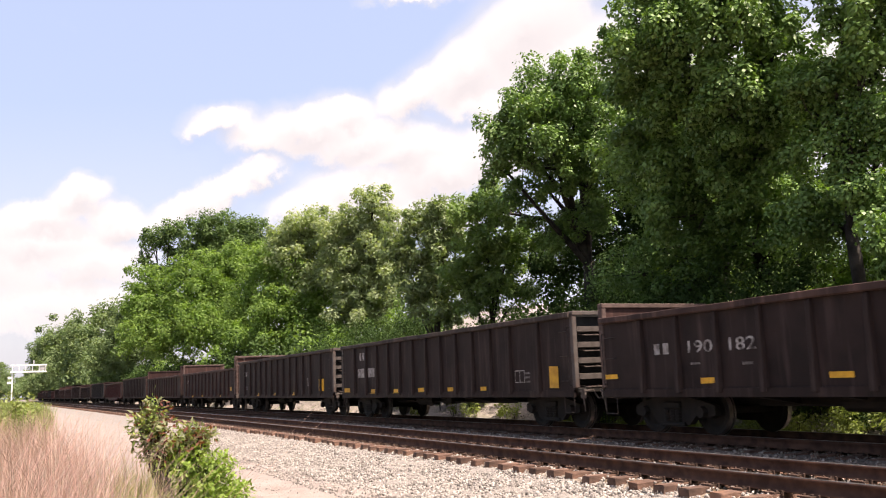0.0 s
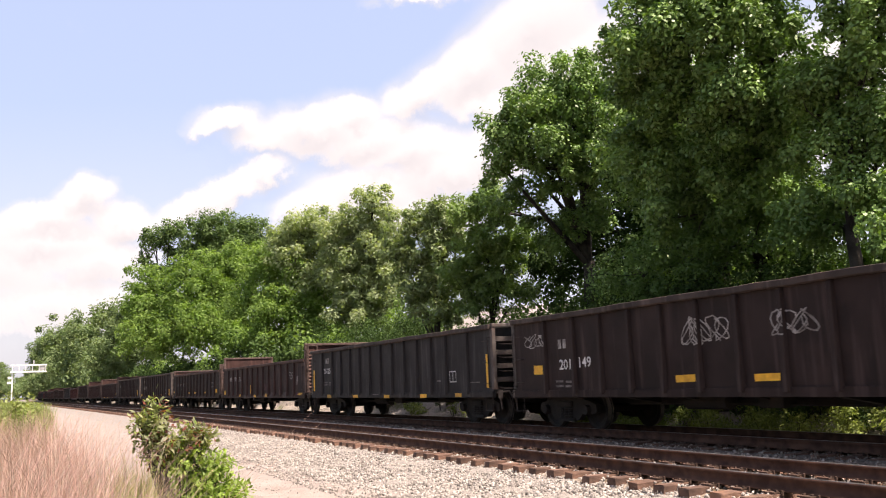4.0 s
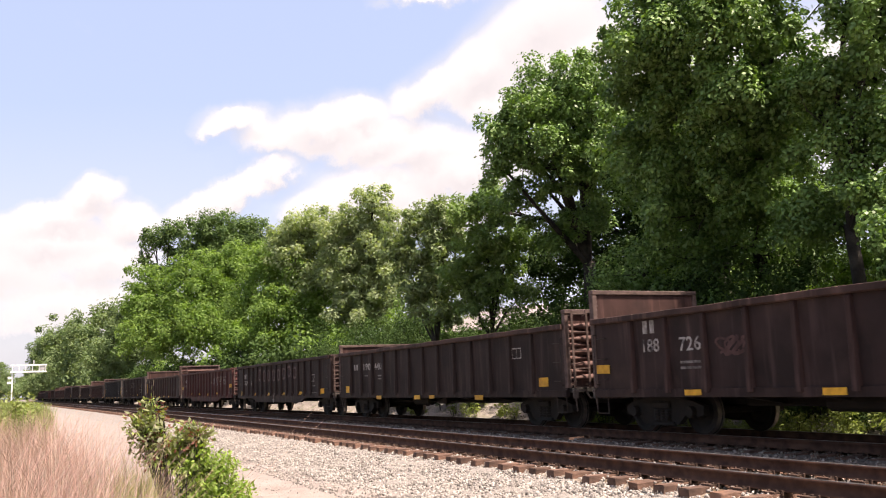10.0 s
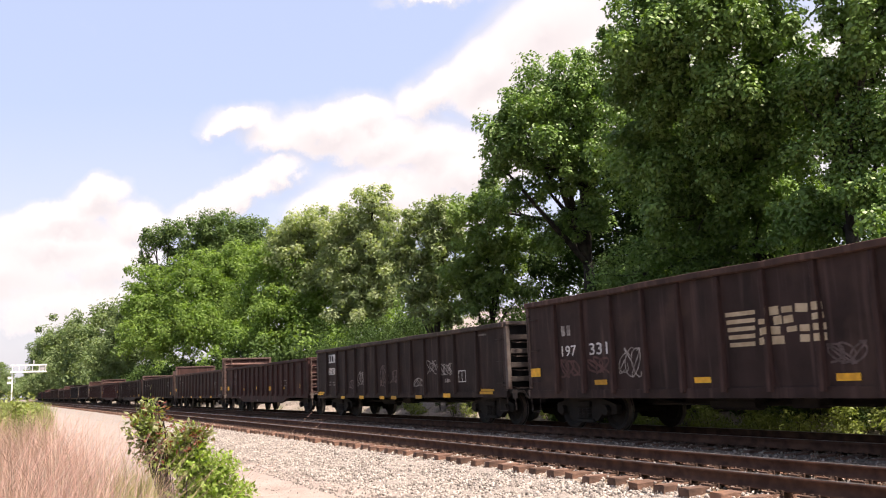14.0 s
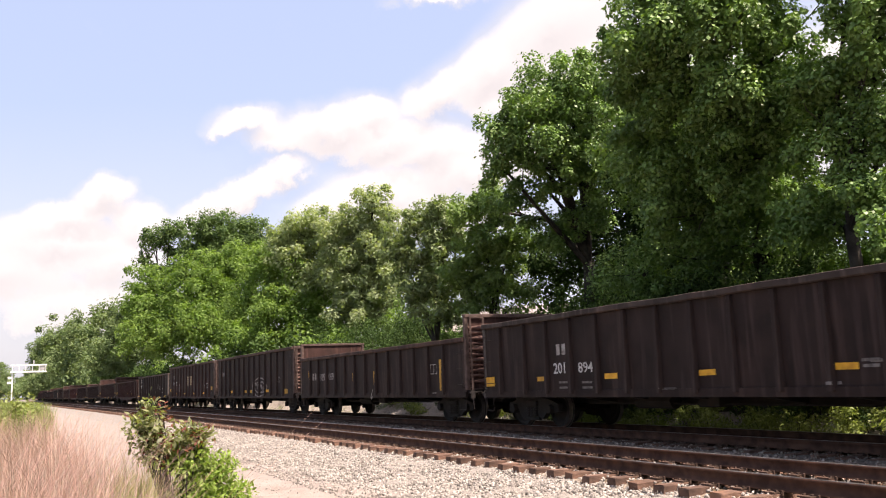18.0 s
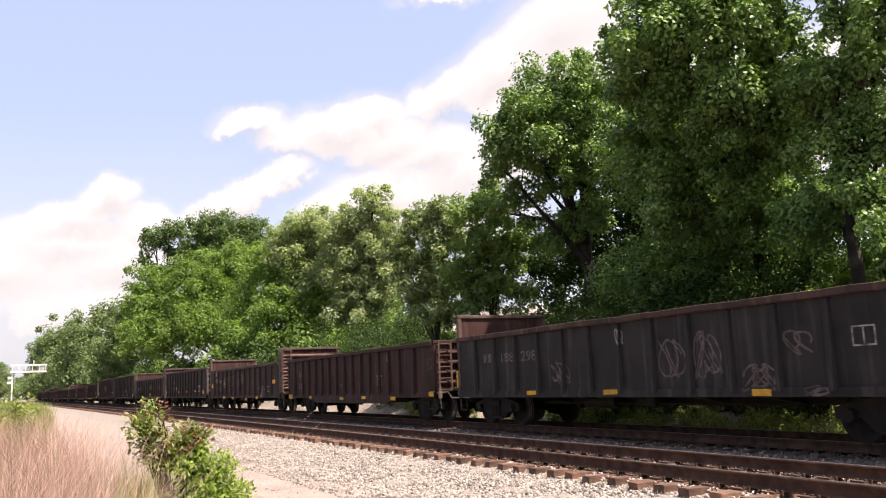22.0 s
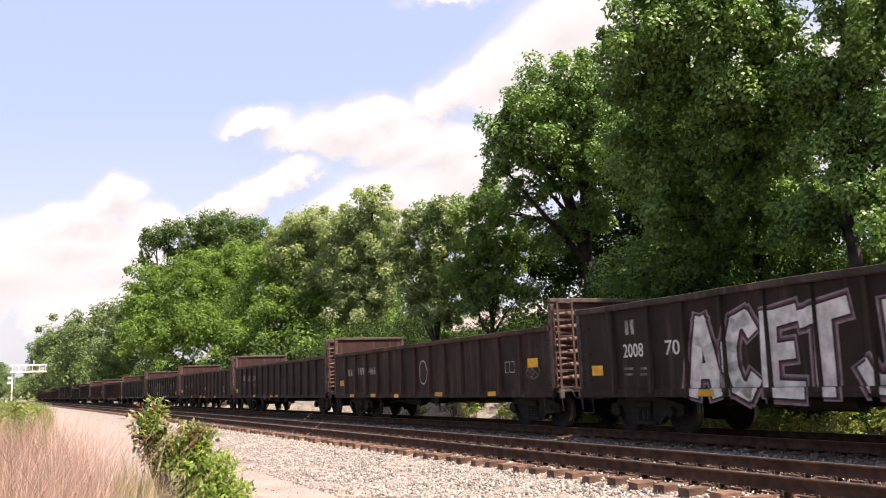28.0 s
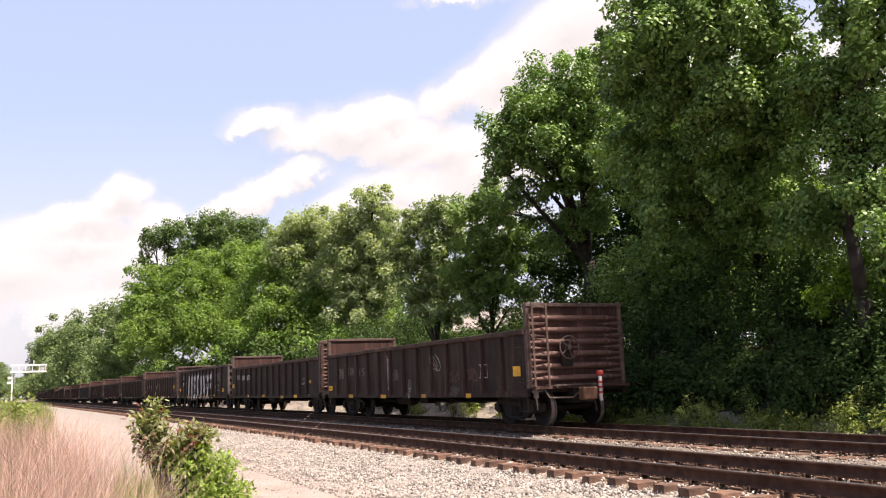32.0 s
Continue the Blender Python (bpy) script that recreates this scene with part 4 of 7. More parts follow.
def add_marks(car, shape, marks, seed, shift):
    rng = random.Random(seed)
    fresh = seed - 5 in (3, 4, 11, 12, 15, 23, 24)
    for kind, a, z, w, h, *words in marks:
        todo = []                # (flat bmesh, part name, material, label)
        bm = bmesh.new()
        if kind == "Y":
            for b in [v + shift for v in POSTS[shape]]:
                if (h < 0.4 or w < 0.3) and abs(a - b) < w / 2 + 0.08 and z > 0.9:
                    a = b + (w / 2 + 0.085) * (1 if a > b else -1)
            rect(bm, a, z, min(w, 0.75), h, rng.uniform(-0.02, 0.02), 0.016)
            todo.append((bm, "reflector", "yellow", ""))
        elif kind in "DdgKq":
            bm.free()
            bm = text_bm(words[0], a, z, w, h, 0.003 if kind == "K" else 0.0, bold=0.012)
            todo.append((bm, "number", {"D": "white" if fresh else "worn", "d": "worn_cream", "g": "ghost", "K": "jet_black", "q": "faded"}[kind], "stencilled car number"))
        elif kind in "Nn":
            for i in (-1, 1):
                bm = bmesh.new()
                rect(bm, a + i * w * 0.27, z, w * 0.34, h, 0.0, 0.003 if kind == "n" else 0.0)
                todo.append((bm, "owner_mark", "jet_black" if kind == "n" else "ghost" if any(o[0] == "g" for o in marks) else "faded", "faded owner mark"))
        elif kind == "T":
            rows = max(1, round(h / 0.10))
            for i in range(rows):
                bm = bmesh.new()
                rect(bm, a, z + h * ((i + 0.5) / rows - 0.5), w * rng.uniform(0.8, 1.0), min(0.05, h * 0.6))
                todo.append((bm, "stencil_line", "dim", "small unreadable stencil line"))
        elif kind in "Bb":
            fr = 0.026
            rim = [[bm.verts.new((a + u * (w / 2 + d), z + v * (h / 2 + d), 0)) for u, v in ((-1, -1), (1, -1), (1, 1), (-1, 1))] for d in (-fr, 0.0)]
            for i in range(2 if kind == "b" else 4):
                bm.faces.new((rim[0][i], rim[1][i], rim[1][(i + 1) % 4], rim[0][(i + 1) % 4]))
            todo.append((bm, "inspection_box", "white" if fresh else "worn", "white inspection stencil box"))
            bm = bmesh.new()
            rect(bm, a, z, fr, h - 2.2 * fr)
            todo.append((bm, "box_bar", "white" if fresh else "worn", ""))
        elif kind == "W":
            rect(bm, a, z, w, h)
            todo.append((bm, "white_panel", "white", ""))
        elif kind in "pk":
            scribble(bm, a, z, w * 0.9, h, rng, max(2, round(w / 0.25)), 0.05)
            todo.append((bm, "graffiti", "pink", "faded red sprayed graffiti"))
        elif kind in "PCR":
            n = 22
            c = bm.verts.new((a, z, 0))
            vs = []
            for i in range(n):
                cs, sn = math.cos(6.28319 * i / n), math.sin(6.28319 * i / n)
                k = 0.5 / max(abs(cs), abs(sn)) ** 0.8 * rng.uniform(0.72, 1.08)
                vs.append(bm.verts.new((a + w * cs * k, z + h * sn * k, 0)))
            if kind == "C":
                bmesh.ops.delete(bm, geom=bm.verts[:])
                rect(bm, a, z, w, h, 0.02)
            else:
                for i in range(n):
                    bm.faces.new((c, vs[i], vs[(i + 1) % n]))
            todo.append((bm, "paint_patch", {"P": "scuff", "C": "cream", "R": "maroon"}[kind], "worn paint patch"))
        elif kind in ("G", "g2"):
            scribble(bm, a, z, w, h, rng, max(2, round(w / 0.22)), 0.026 if kind == "G" else 0.036)
            todo.append((bm, "graffiti", "faded" if kind == "G" else "ghost", "illegible sprayed graffiti"))
        elif kind in "OI":
            ring = [(a + w / 2 * math.cos(6.28319 * i / 16) * (1 - 0.15 * math.sin(i)), z + h / 2 * math.sin(6.28319 * i / 16)) for i in range(17)]
            ribbon(bm, ring, 0.05)
            if kind == "O":
                scribble(bm, a, z, w * 0.7, h * 0.7, rng, 3, 0.05)
            todo.append((bm, "graffiti", "faded", "outlined graffiti loop"))
        elif kind == "F":
            ring = [(a + w / 2 * math.cos(6.28319 * i / 14), z + h / 2 * math.sin(6.28319 * i / 14)) for i in range(15)]
            ribbon(bm, ring, 0.05)
            rect(bm, a, z, w * 0.35, h * 0.5)
            todo.append((bm, "emblem", "cream", "worn round emblem"))
        elif kind == "Z":
            rect(bm, a, z, w * 1.5, h * 1.15)
            todo.append((bm, "paint_shadow", "stain_red", "dull red worn patch behind a letter"))
            bm = bmesh.new()
            ring = [(a + w * 0.42 * math.copysign(abs(math.cos(6.28319 * i / 16)) ** 0.5, math.cos(6.28319 * i / 16)), z + h * 0.46 * math.copysign(abs(math.sin(6.28319 * i / 16)) ** 0.5, math.sin(6.28319 * i / 16))) for i in range(17)]
            ribbon(bm, ring, 0.10, 0.003)
            todo.append((bm, "faded_letter", "ghost", "almost worn-off large letter"))
        elif kind == "A":
            ribbon(bm, [(a, z + h / 2), (a, z - h / 2)], 0.05)
            ribbon(bm, [(a - w / 2, z - h * 0.2), (a, z - h / 2), (a + w / 2, z - h * 0.2)], 0.05)
            todo.append((bm, "chalk_arrow", "faded", ""))
        elif kind == "L":
            for i in range(5):
                rect(bm, a - w * 0.34, z + h * (0.36 - 0.18 * i), w * (0.3 - 0.012 * i), h * 0.10)
            for i, u in enumerate((-0.12, 0.0, 0.12, 0.24, 0.38)):
                for j in range(4):
                    if (i * 3 + j * 5) % 7:
                        rect(bm, a + u * w + rng.uniform(-0.04, 0.04), z + h * (0.34 - 0.22 * j), w * rng.uniform(0.07, 0.12), h * rng.uniform(0.12, 0.2), rng.uniform(-0.1, 0.1))
            todo.append((bm, "worn_emblem", "cream", "flaking pale emblem of stripes and blocks"))
        elif kind == "H":
            w *= 1.25
            state = rng.getstate()
            b3 = bmesh.new()
            blob_letter(b3, a, z, w * 1.14, h * 1.1, rng)
            todo.append((b3, "graffiti_edge", "faded", "pale edge of a graffiti letter"))
            rng.setstate(state)
            blob_letter(bm, a, z, w, h, rng)
            for v in bm.verts:
                v.co.z = 0.003
            todo.append((bm, "graffiti_letter", "silver_spray", "fat silver graffiti letter"))
            b2 = bmesh.new()
            scribble(b2, a, z, w, h, rng, 2, 0.03)
            for v in b2.verts:
                v.co.z = 0.006
            todo.append((b2, "graffiti_outline", "jet_black", ""))
        elif kind == "X":
            bm.free()
            n = len(words[0])
            for i, ch in enumerate(words[0]):
                ca, cw = a + w * ((i + 0.5) / n - 0.5), w / n
                top_z = z + h / 2 + 0.05 * ((i * 3 + 1) % 3)
                for wider, lift, mat, nm, what in ((0.22, 0.0, "lilac", "graffiti_halo", "pale outer edge of a graffiti letter"), (0.14, 0.003, "maroon", "graffiti_edge", "maroon edge of a graffiti letter"),
                                                   (0.075, 0.006, "jet_black", "graffiti_outline", "black edge of a graffiti letter"), (0.0, 0.009, "white", "graffiti_letter", "large white graffiti letter")):
                    bm = bmesh.new()
                    for j, stroke in enumerate(FAT[ch]):
                        ribbon(bm, [(ca + (u - 0.5) * cw, z - h / 2 + 0.1 + v * (top_z - z + h / 2 - 0.2)) for u, v in stroke], cw * 0.31 + wider, lift + 0.0006 * j)
                    todo.append((bm, nm, mat, what))
        for flat, name, mat, label in todo:
            d = draped(shape, flat, shift)
            flat.free()
            if len(d.faces):
                ob = part(name, d, M[mat], car, label)
                if name in ("graffiti", "worn_emblem", "graffiti_outline", "graffiti_edge", "graffiti_halo", "graffiti_letter", "faded_letter"):
                    tagged(ob, kind="stuff")
            else:
                d.free()


def gondola(index, shape, paint, words, brake=False, ends=None, marks=True):
    """A gondola with all its parts; ends: the paint of the end walls."""
    car = tagged(new("gondola_car"), words, "freight car", "gondola train")
    ends = ends or "rust"
    trim = TRIM.get(index, (0.0, 0.0))
    for sx in (-1, 1):
        part("side", cached(("side", shape, sx, paint, trim), lambda: side_bm(shape, sx, trim), M[paint]), None, car)
        part("side_sill", cached(("side_sill", shape, sx, paint, trim), lambda: sill_bm(shape, sx, trim), M[paint]), None, car)
        rail = {"rust": "chord", "end_grey": "dark_chord"}.get(ends, ends)
        part("top_chord", cached(("top_chord", shape, sx, rail, trim), lambda: chord_bm(shape, sx, trim), M[rail]), None, car, "dented top chord")
        # lighter post colour: worn paint and the light its face catches
        worn = paint + "_post" if paint in ("black", "brown") else paint
        me = cached(("side_post", shape, sx, worn), lambda: stake_bm(shape, sx), M[worn])
        for a in POSTS[shape]:
            part("side_post", me, None, car).matrix_basis = pose(0, HALF - a - POST_SHIFT.get(index, 0.0), 0)
    part("floor", cached(("floor",), floor_bm, M["rust_plate"]), None, car)
    part("underframe", cached(("underframe",), underframe_bm, M["iron"]), None, car)
    part("brake_gear", cached(("brake_gear",), cylinder_bm, M["iron"]), None, car)
    top = SHAPES[shape][1]
    for sy in (-1, 1):
        at_end = pose(0, trim[1] if sy < 0 else -trim[0], 0)
        # flat ends: the dark of the recess between bars is put into a black wall
        wall = "jet_black" if shape == "flat" else "rust_plate" if ends == "rust" else ends
        e = part("end_wall", cached(("end_wall", shape, sy, wall), lambda: end_bm(shape, sy), M[wall]), None, car, "ribbed end wall")
        e.matrix_basis = at_end
        part("end_frame", cached(("end_frame", shape, sy, "ladder" if ends == "rust" else ends), lambda: end_frame_bm(shape, sy), M["ladder" if ends == "rust" else ends]), None, e)
        part("end_sill", cached(("end_sill", sy), lambda: end_sill_bm(sy), M["iron"]), None, car).matrix_basis = at_end
        n = {"raised": 6, "mid": 5, "tall": 6, "flat": 4, "low": 4}[shape]
        gap = (top - 0.22 - 1.08) / n
        for i in range(n):
            z = 1.06 + gap * (i + 0.5)
            part("end_rib", cached(("end_rib", shape, sy, ends), lambda: rib_bm(shape, sy), M[ends], shape != "flat"), None, e).matrix_basis = pose(0, 0, z)
            if shape in ("raised", "mid", "tall") and i:
                for fl in (0, 1):
                    d = part("end_dart", cached(("end_dart", shape, sy, fl, ends), lambda: mirrored(rib_bm(shape, sy, False), fl), M[ends], True), None, e)
                    d.matrix_basis = pose(0, 0, z - gap / 2)
        if shape == "flat":
            for i in range(4):
                part("hand_hold", cached(("hand_hold", sy), lambda: hand_hold_bm(sy), M["bare"]), None, e).matrix_basis = pose(0, 0, 1.04 + gap * i + (0.1 if i else 0.0))
        else:
            part("ladder", cached(("ladder", shape, sy, ends), lambda: ladder_bm(shape, sy), M["ladder"]), None, car).matrix_basis = at_end
        part("grab_iron", cached(("grab_iron", shape, sy), lambda: grab_bm(sy, shape), M["dark_bar"]), None, car).matrix_basis = at_end
        part("handrail", cached(("handrail", shape, sy), lambda: handrail_bm(sy, shape), M["dark_bar"]), None, car).matrix_basis = at_end
        part("step", cached(("step", sy), lambda: step_bm(sy), M["dark_bar"]), None, car).matrix_basis = at_end
        part("coupler", cached(("coupler", sy), lambda: coupler_bm(sy), M["iron"]), None, car).matrix_basis = at_end
        part("uncoupling_lever", cached(("uncoupling_lever", sy), lambda: uncoupling_bm(sy), M["bare"]), None, car).matrix_basis = at_end
        part("air_hose", cached(("air_hose", sy), lambda: hose_bm(sy), M["iron"]), None, car).matrix_basis = at_end
    if brake:
        b = part("brake_case", cached(("brake_case",), lambda: brake_case_bm(-1), M["iron"]), None, car)
        b.matrix_basis = pose(-0.38, trim[1], 2.0 if top > 3 else 1.9)
        part("brake_wheel", cached(("brake_wheel",), lambda: brake_bm(-1), M["ladder"]), None, b)
        part("platform", cached(("platform",), lambda: platform_bm(-1), M["bare"]), None, car).matrix_basis = pose(0, trim[1], 0)
    for y in (-6.35, 6.35):
        truck(car, y)
    if marks and index in MARKS:
        add_marks(car, shape, MARKS[index], index + 5, POST_SHIFT[index])
    return car


def mirrored(bm, on):
    if on:
        for v in bm.verts:
            v.co.x = -v.co.x
        bmesh.ops.reverse_faces(bm, faces=bm.faces)
    return bm


def far_gondola(shape, paint, words):
    """A car that is only ever seen far off: the same forms with fewer fittings."""
    car = tagged(new("gondola_car"), words, "freight car", "gondola train")
    for sx in (-1, 1):
        part("side", cached(("side", shape, sx, paint), lambda: side_bm(shape, sx), M[paint]), None, car)
        part("side_sill", cached(("side_sill", shape, sx, paint), lambda: sill_bm(shape, sx), M[paint]), None, car)
        part("top_chord", cached(("top_chord", shape, sx, "chord"), lambda: chord_bm(shape, sx), M["chord"]), None, car)
    # same lighter post colour, wear and painted-in light together
    worn = paint + "_post" if paint in ("black", "brown") else paint
    me = cached(("side_post", shape, -1, worn), lambda: stake_bm(shape, -1), M[worn])
    for a in POSTS[shape]:
        part("side_post", me, None, car).matrix_basis = pose(0, HALF - a, 0)
    part("floor", cached(("floor",), floor_bm, M["rust_plate"]), None, car)
    part("underframe", cached(("underframe",), underframe_bm, M["iron"]), None, car)
    for sy in (-1, 1):
        e = part("end_wall", cached(("end_wall", shape, sy, "dull_red"), lambda: end_bm(shape, sy), M["dull_red"]), None, car)
        part("end_frame", cached(("end_frame", shape, sy, "brown"), lambda: end_frame_bm(shape, sy), M["brown"]), None, e)
        part("coupler", cached(("coupler", sy), lambda: coupler_bm(sy), M["iron"]), None, car)
    for y in (-6.35, 6.35):
        truck(car, y)
    return car

# how far the posts of a car stand behind their usual places
POST_SHIFT = {0: 0.05, 1: 0.05, 2: -0.0, 3: 0.1, 4: 0.2, 5: -0.2, 6: -0.05, 7: 0.15, 8: -0.0, 9: 0.05, 10: 0.45, 11: -0.1, 12: -0.0, 13: -0.25, 14: 0.05, 15: -0.45, 16: -0.35, 17: -0.15, 18: 0.1, 19: 0.25, 20: 0.2, 21: 0.2, 22: -0.0, 23: -0.05, 24: -0.25, 25: -0.15}
MARKS = {}
MARKS[0] = [('Y', 0.52, 1.05, 0.64, 0.16), ('Y', 3.37, 0.99, 0.55, 0.15), ('Y', 5.45, 0.99, 0.49, 0.14), ('Y', 7.48, 1.01, 0.44, 0.13),
             ('Y', 9.59, 1.01, 0.38, 0.12), ('Y', 11.67, 1.01, 0.33, 0.11), ('Y', 15.28, 1.25, 0.4, 0.52), ('B', 13.65, 1.3, 0.49, 0.32),
             ('N', 2.17, 2.28, 0.56, 0.28), ('N', 2.57, 1.67, 1.92, 0.33), ('T', 14.02, 1.27, 0.26, 0.32)]
MARKS[1] = [('Y', 0.3, 1.21, 0.44, 0.1), ('Y', 3.33, 1.08, 0.42, 0.11), ('Y', 6.35, 1.12, 0.47, 0.1), ('N', 2.01, 1.73, 0.51, 0.22),
             ('D', 3.15, 1.73, 0.68, 0.24, '190'), ('D', 4.25, 1.73, 0.66, 0.24, '182'), ('T', 2.99, 1.41, 0.32, 0.07), ('T', 4.35, 1.37, 0.32, 0.09),
             ('Y', 8.5, 1.13, 0.61, 0.11), ('Y', 11.82, 1.13, 0.47, 0.1), ('Y', 15.12, 1.21, 0.47, 0.22), ('B', 13.91, 1.6, 0.51, 0.3)]
MARKS[2] = [('Y', 0.3, 1.08, 0.48, 0.22), ('Y', 4.25, 0.9, 0.47, 0.13), ('Y', 7.61, 0.88, 0.46, 0.13), ('Y', 9.79, 0.9, 0.45, 0.15),
             ('Y', 15.54, 0.94, 0.61, 0.1), ('Y', 6.52, 1.21, 0.12, 0.49), ('N', 1.82, 1.83, 0.49, 0.23), ('D', 3.08, 1.83, 0.75, 0.24, '189'),
             ('D', 4.1, 1.82, 0.7, 0.26, '313'), ('P', 5.35, 0.86, 0.56, 0.3), ('P', 7.3, 0.82, 0.22, 0.38), ('G', 14.1, 1.8, 0.6, 0.42),
             ('G', 15.01, 1.55, 0.15, 0.59), ('p', 9.72, 1.31, 0.76, 0.31), ('P', 10.7, 0.9, 0.47, 0.28), ('P', 13.05, 0.91, 0.73, 0.29),
             ('R', 15.06, 0.95, 0.31, 0.13)]
MARKS[3] = [('Y', 2.41, 0.83, 0.5, 0.13), ('Y', 5.48, 0.82, 0.52, 0.11), ('Y', 8.58, 0.81, 0.5, 0.11), ('Y', 11.64, 0.82, 0.48, 0.12),
             ('Y', 14.1, 0.84, 0.42, 0.11), ('Y', 0.3, 1.49, 0.17, 0.88), ('N', 2.03, 2.27, 0.43, 0.22), ('D', 2.09, 1.86, 0.99, 0.22, '201253'),
             ('T', 1.83, 1.34, 0.47, 0.18), ('T', 2.42, 1.33, 0.42, 0.18), ('B', 13.67, 1.38, 0.44, 0.33), ('T', 12.7, 1.27, 0.27, 0.11),
             ('T', 7.54, 0.88, 0.68, 0.06), ('Y', 15.85, 1.49, 0.15, 0.92), ('T', 15.06, 1.19, 0.59, 0.05)]
MARKS[4] = [('G', 1.11, 2.16, 0.91, 0.4), ('N', 2.31, 2.03, 0.38, 0.22), ('D', 2.4, 1.54, 0.48, 0.24, '201'), ('D', 3.23, 1.57, 0.47, 0.24, '149'),
             ('Y', 1.24, 1.44, 0.47, 0.22), ('T', 2.13, 1.09, 0.39, 0.22), ('T', 2.54, 1.08, 0.37, 0.21), ('Y', 6.61, 1.13, 0.56, 0.14),
             ('Y', 8.71, 1.11, 0.59, 0.13), ('Y', 11.57, 1.11, 0.5, 0.15), ('Y', 14.56, 1.35, 0.43, 0.21), ('B', 13.46, 1.42, 0.65, 0.33),
             ('G', 9.4, 2.03, 0.91, 0.57), ('G', 13.3, 1.96, 0.92, 0.44), ('G', 7.22, 2.03, 1.19, 0.67)]
MARKS[5] = [('N', 1.48, 2.2, 0.37, 0.24), ('D', 1.57, 1.78, 0.6, 0.26, '188'), ('D', 2.75, 1.77, 0.63, 0.27, '189'), ('C', 3.82, 2.1, 0.78, 0.55),
             ('C', 3.93, 1.07, 0.69, 0.72), ('Y', 2.88, 0.94, 0.41, 0.11), ('Y', 5.11, 0.92, 0.49, 0.12), ('Y', 7.29, 0.87, 0.52, 0.12),
             ('Y', 9.52, 0.92, 0.49, 0.12), ('Y', 11.69, 0.9, 0.47, 0.12), ('B', 13.76, 1.56, 0.4, 0.31), ('Y', 0.3, 1.65, 0.18, 0.86),
             ('T', 1.81, 1.37, 0.54, 0.19), ('T', 2.77, 1.35, 0.55, 0.18), ('Y', 15.71, 1.22, 0.1, 0.21)]
MARKS[6] = [('N', 1.55, 1.95, 0.53, 0.24), ('D', 1.77, 1.57, 1.09, 0.21, '187522'), ('Y', 0.3, 1.47, 0.37, 0.2), ('Y', 3.81, 1.05, 0.5, 0.12),
             ('Y', 6.45, 1.03, 0.45, 0.12), ('Y', 9.14, 1.0, 0.46, 0.12), ('Y', 11.84, 1.05, 0.47, 0.11), ('Y', 15.44, 1.48, 0.49, 0.2),
             ('B', 12.63, 1.47, 0.44, 0.34), ('G', 10.9, 1.83, 0.57, 0.39), ('G', 11.65, 1.81, 0.46, 0.57), ('G', 12.57, 1.92, 0.69, 0.44),
             ('G', 13.68, 1.83, 0.99, 0.62), ('T', 14.95, 1.06, 0.44, 0.11), ('T', 13.67, 0.95, 0.29, 0.07)]
MARKS[7] = [('N', 1.74, 1.91, 0.41, 0.26), ('D', 1.99, 1.56, 0.89, 0.27, '1677'), ('D', 3.21, 1.53, 0.37, 0.26, '18'), ('Z', 4.86, 1.94, 0.43, 0.57),
             ('Z', 5.72, 1.88, 0.44, 0.55), ('Z', 6.58, 1.89, 0.4, 0.55), ('Z', 7.51, 1.88, 0.43, 0.52), ('Z', 8.38, 1.88, 0.45, 0.53),
             ('Z', 9.29, 1.91, 0.48, 0.51), ('Z', 10.18, 1.99, 0.49, 0.49), ('Z', 11.07, 1.91, 0.51, 0.5), ('Y', 1.04, 1.02, 0.34, 0.22),
             ('Y', 4.07, 0.97, 0.46, 0.13), ('Y', 6.71, 0.96, 0.46, 0.12), ('Y', 9.34, 0.96, 0.48, 0.11), ('Y', 11.96, 0.98, 0.45, 0.13),
             ('A', 7.57, 0.77, 0.25, 0.42), ('B', 13.81, 1.62, 0.45, 0.3), ('T', 13.89, 1.28, 0.43, 0.15), ('T', 13.95, 0.98, 0.92, 0.05),
             ('Y', 14.82, 1.04, 0.48, 0.22)]
MARKS[8] = [('N', 1.83, 1.9, 0.45, 0.22), ('D', 3.01, 1.89, 0.72, 0.25, '190'), ('D', 4.08, 1.88, 0.7, 0.25, '440'), ('Y', 0.97, 1.08, 0.52, 0.25),
             ('Y', 4.25, 0.78, 0.47, 0.12), ('Y', 7.56, 0.78, 0.46, 0.13), ('Y', 8.68, 0.79, 0.38, 0.1), ('T', 2.91, 1.57, 0.38, 0.09),
             ('T', 4.23, 1.49, 0.41, 0.22), ('Y', 11.78, 0.77, 0.5, 0.13), ('Y', 15.12, 1.14, 0.43, 0.22), ('B', 13.85, 1.9, 0.47, 0.28)]
MARKS[9] = [('N', 1.97, 2.2, 0.42, 0.27), ('D', 2.02, 1.82, 0.51, 0.27, '188'), ('D', 3.19, 1.8, 0.62, 0.28, '726'), ('Y', 0.33, 1.38, 0.49, 0.19),
             ('Y', 3.24, 0.86, 0.47, 0.11), ('Y', 6.54, 0.86, 0.47, 0.12), ('p', 4.31, 1.7, 0.78, 0.43), ('T', 3.17, 1.39, 0.66, 0.22),
             ('Y', 9.7, 0.84, 0.5, 0.12), ('Y', 13.0, 0.84, 0.5, 0.13), ('Y', 15.83, 1.34, 0.44, 0.22), ('B', 14.07, 1.6, 0.46, 0.3),
             ('T', 15.27, 0.93, 0.63, 0.16), ('A', 8.74, 0.8, 0.26, 0.35)]
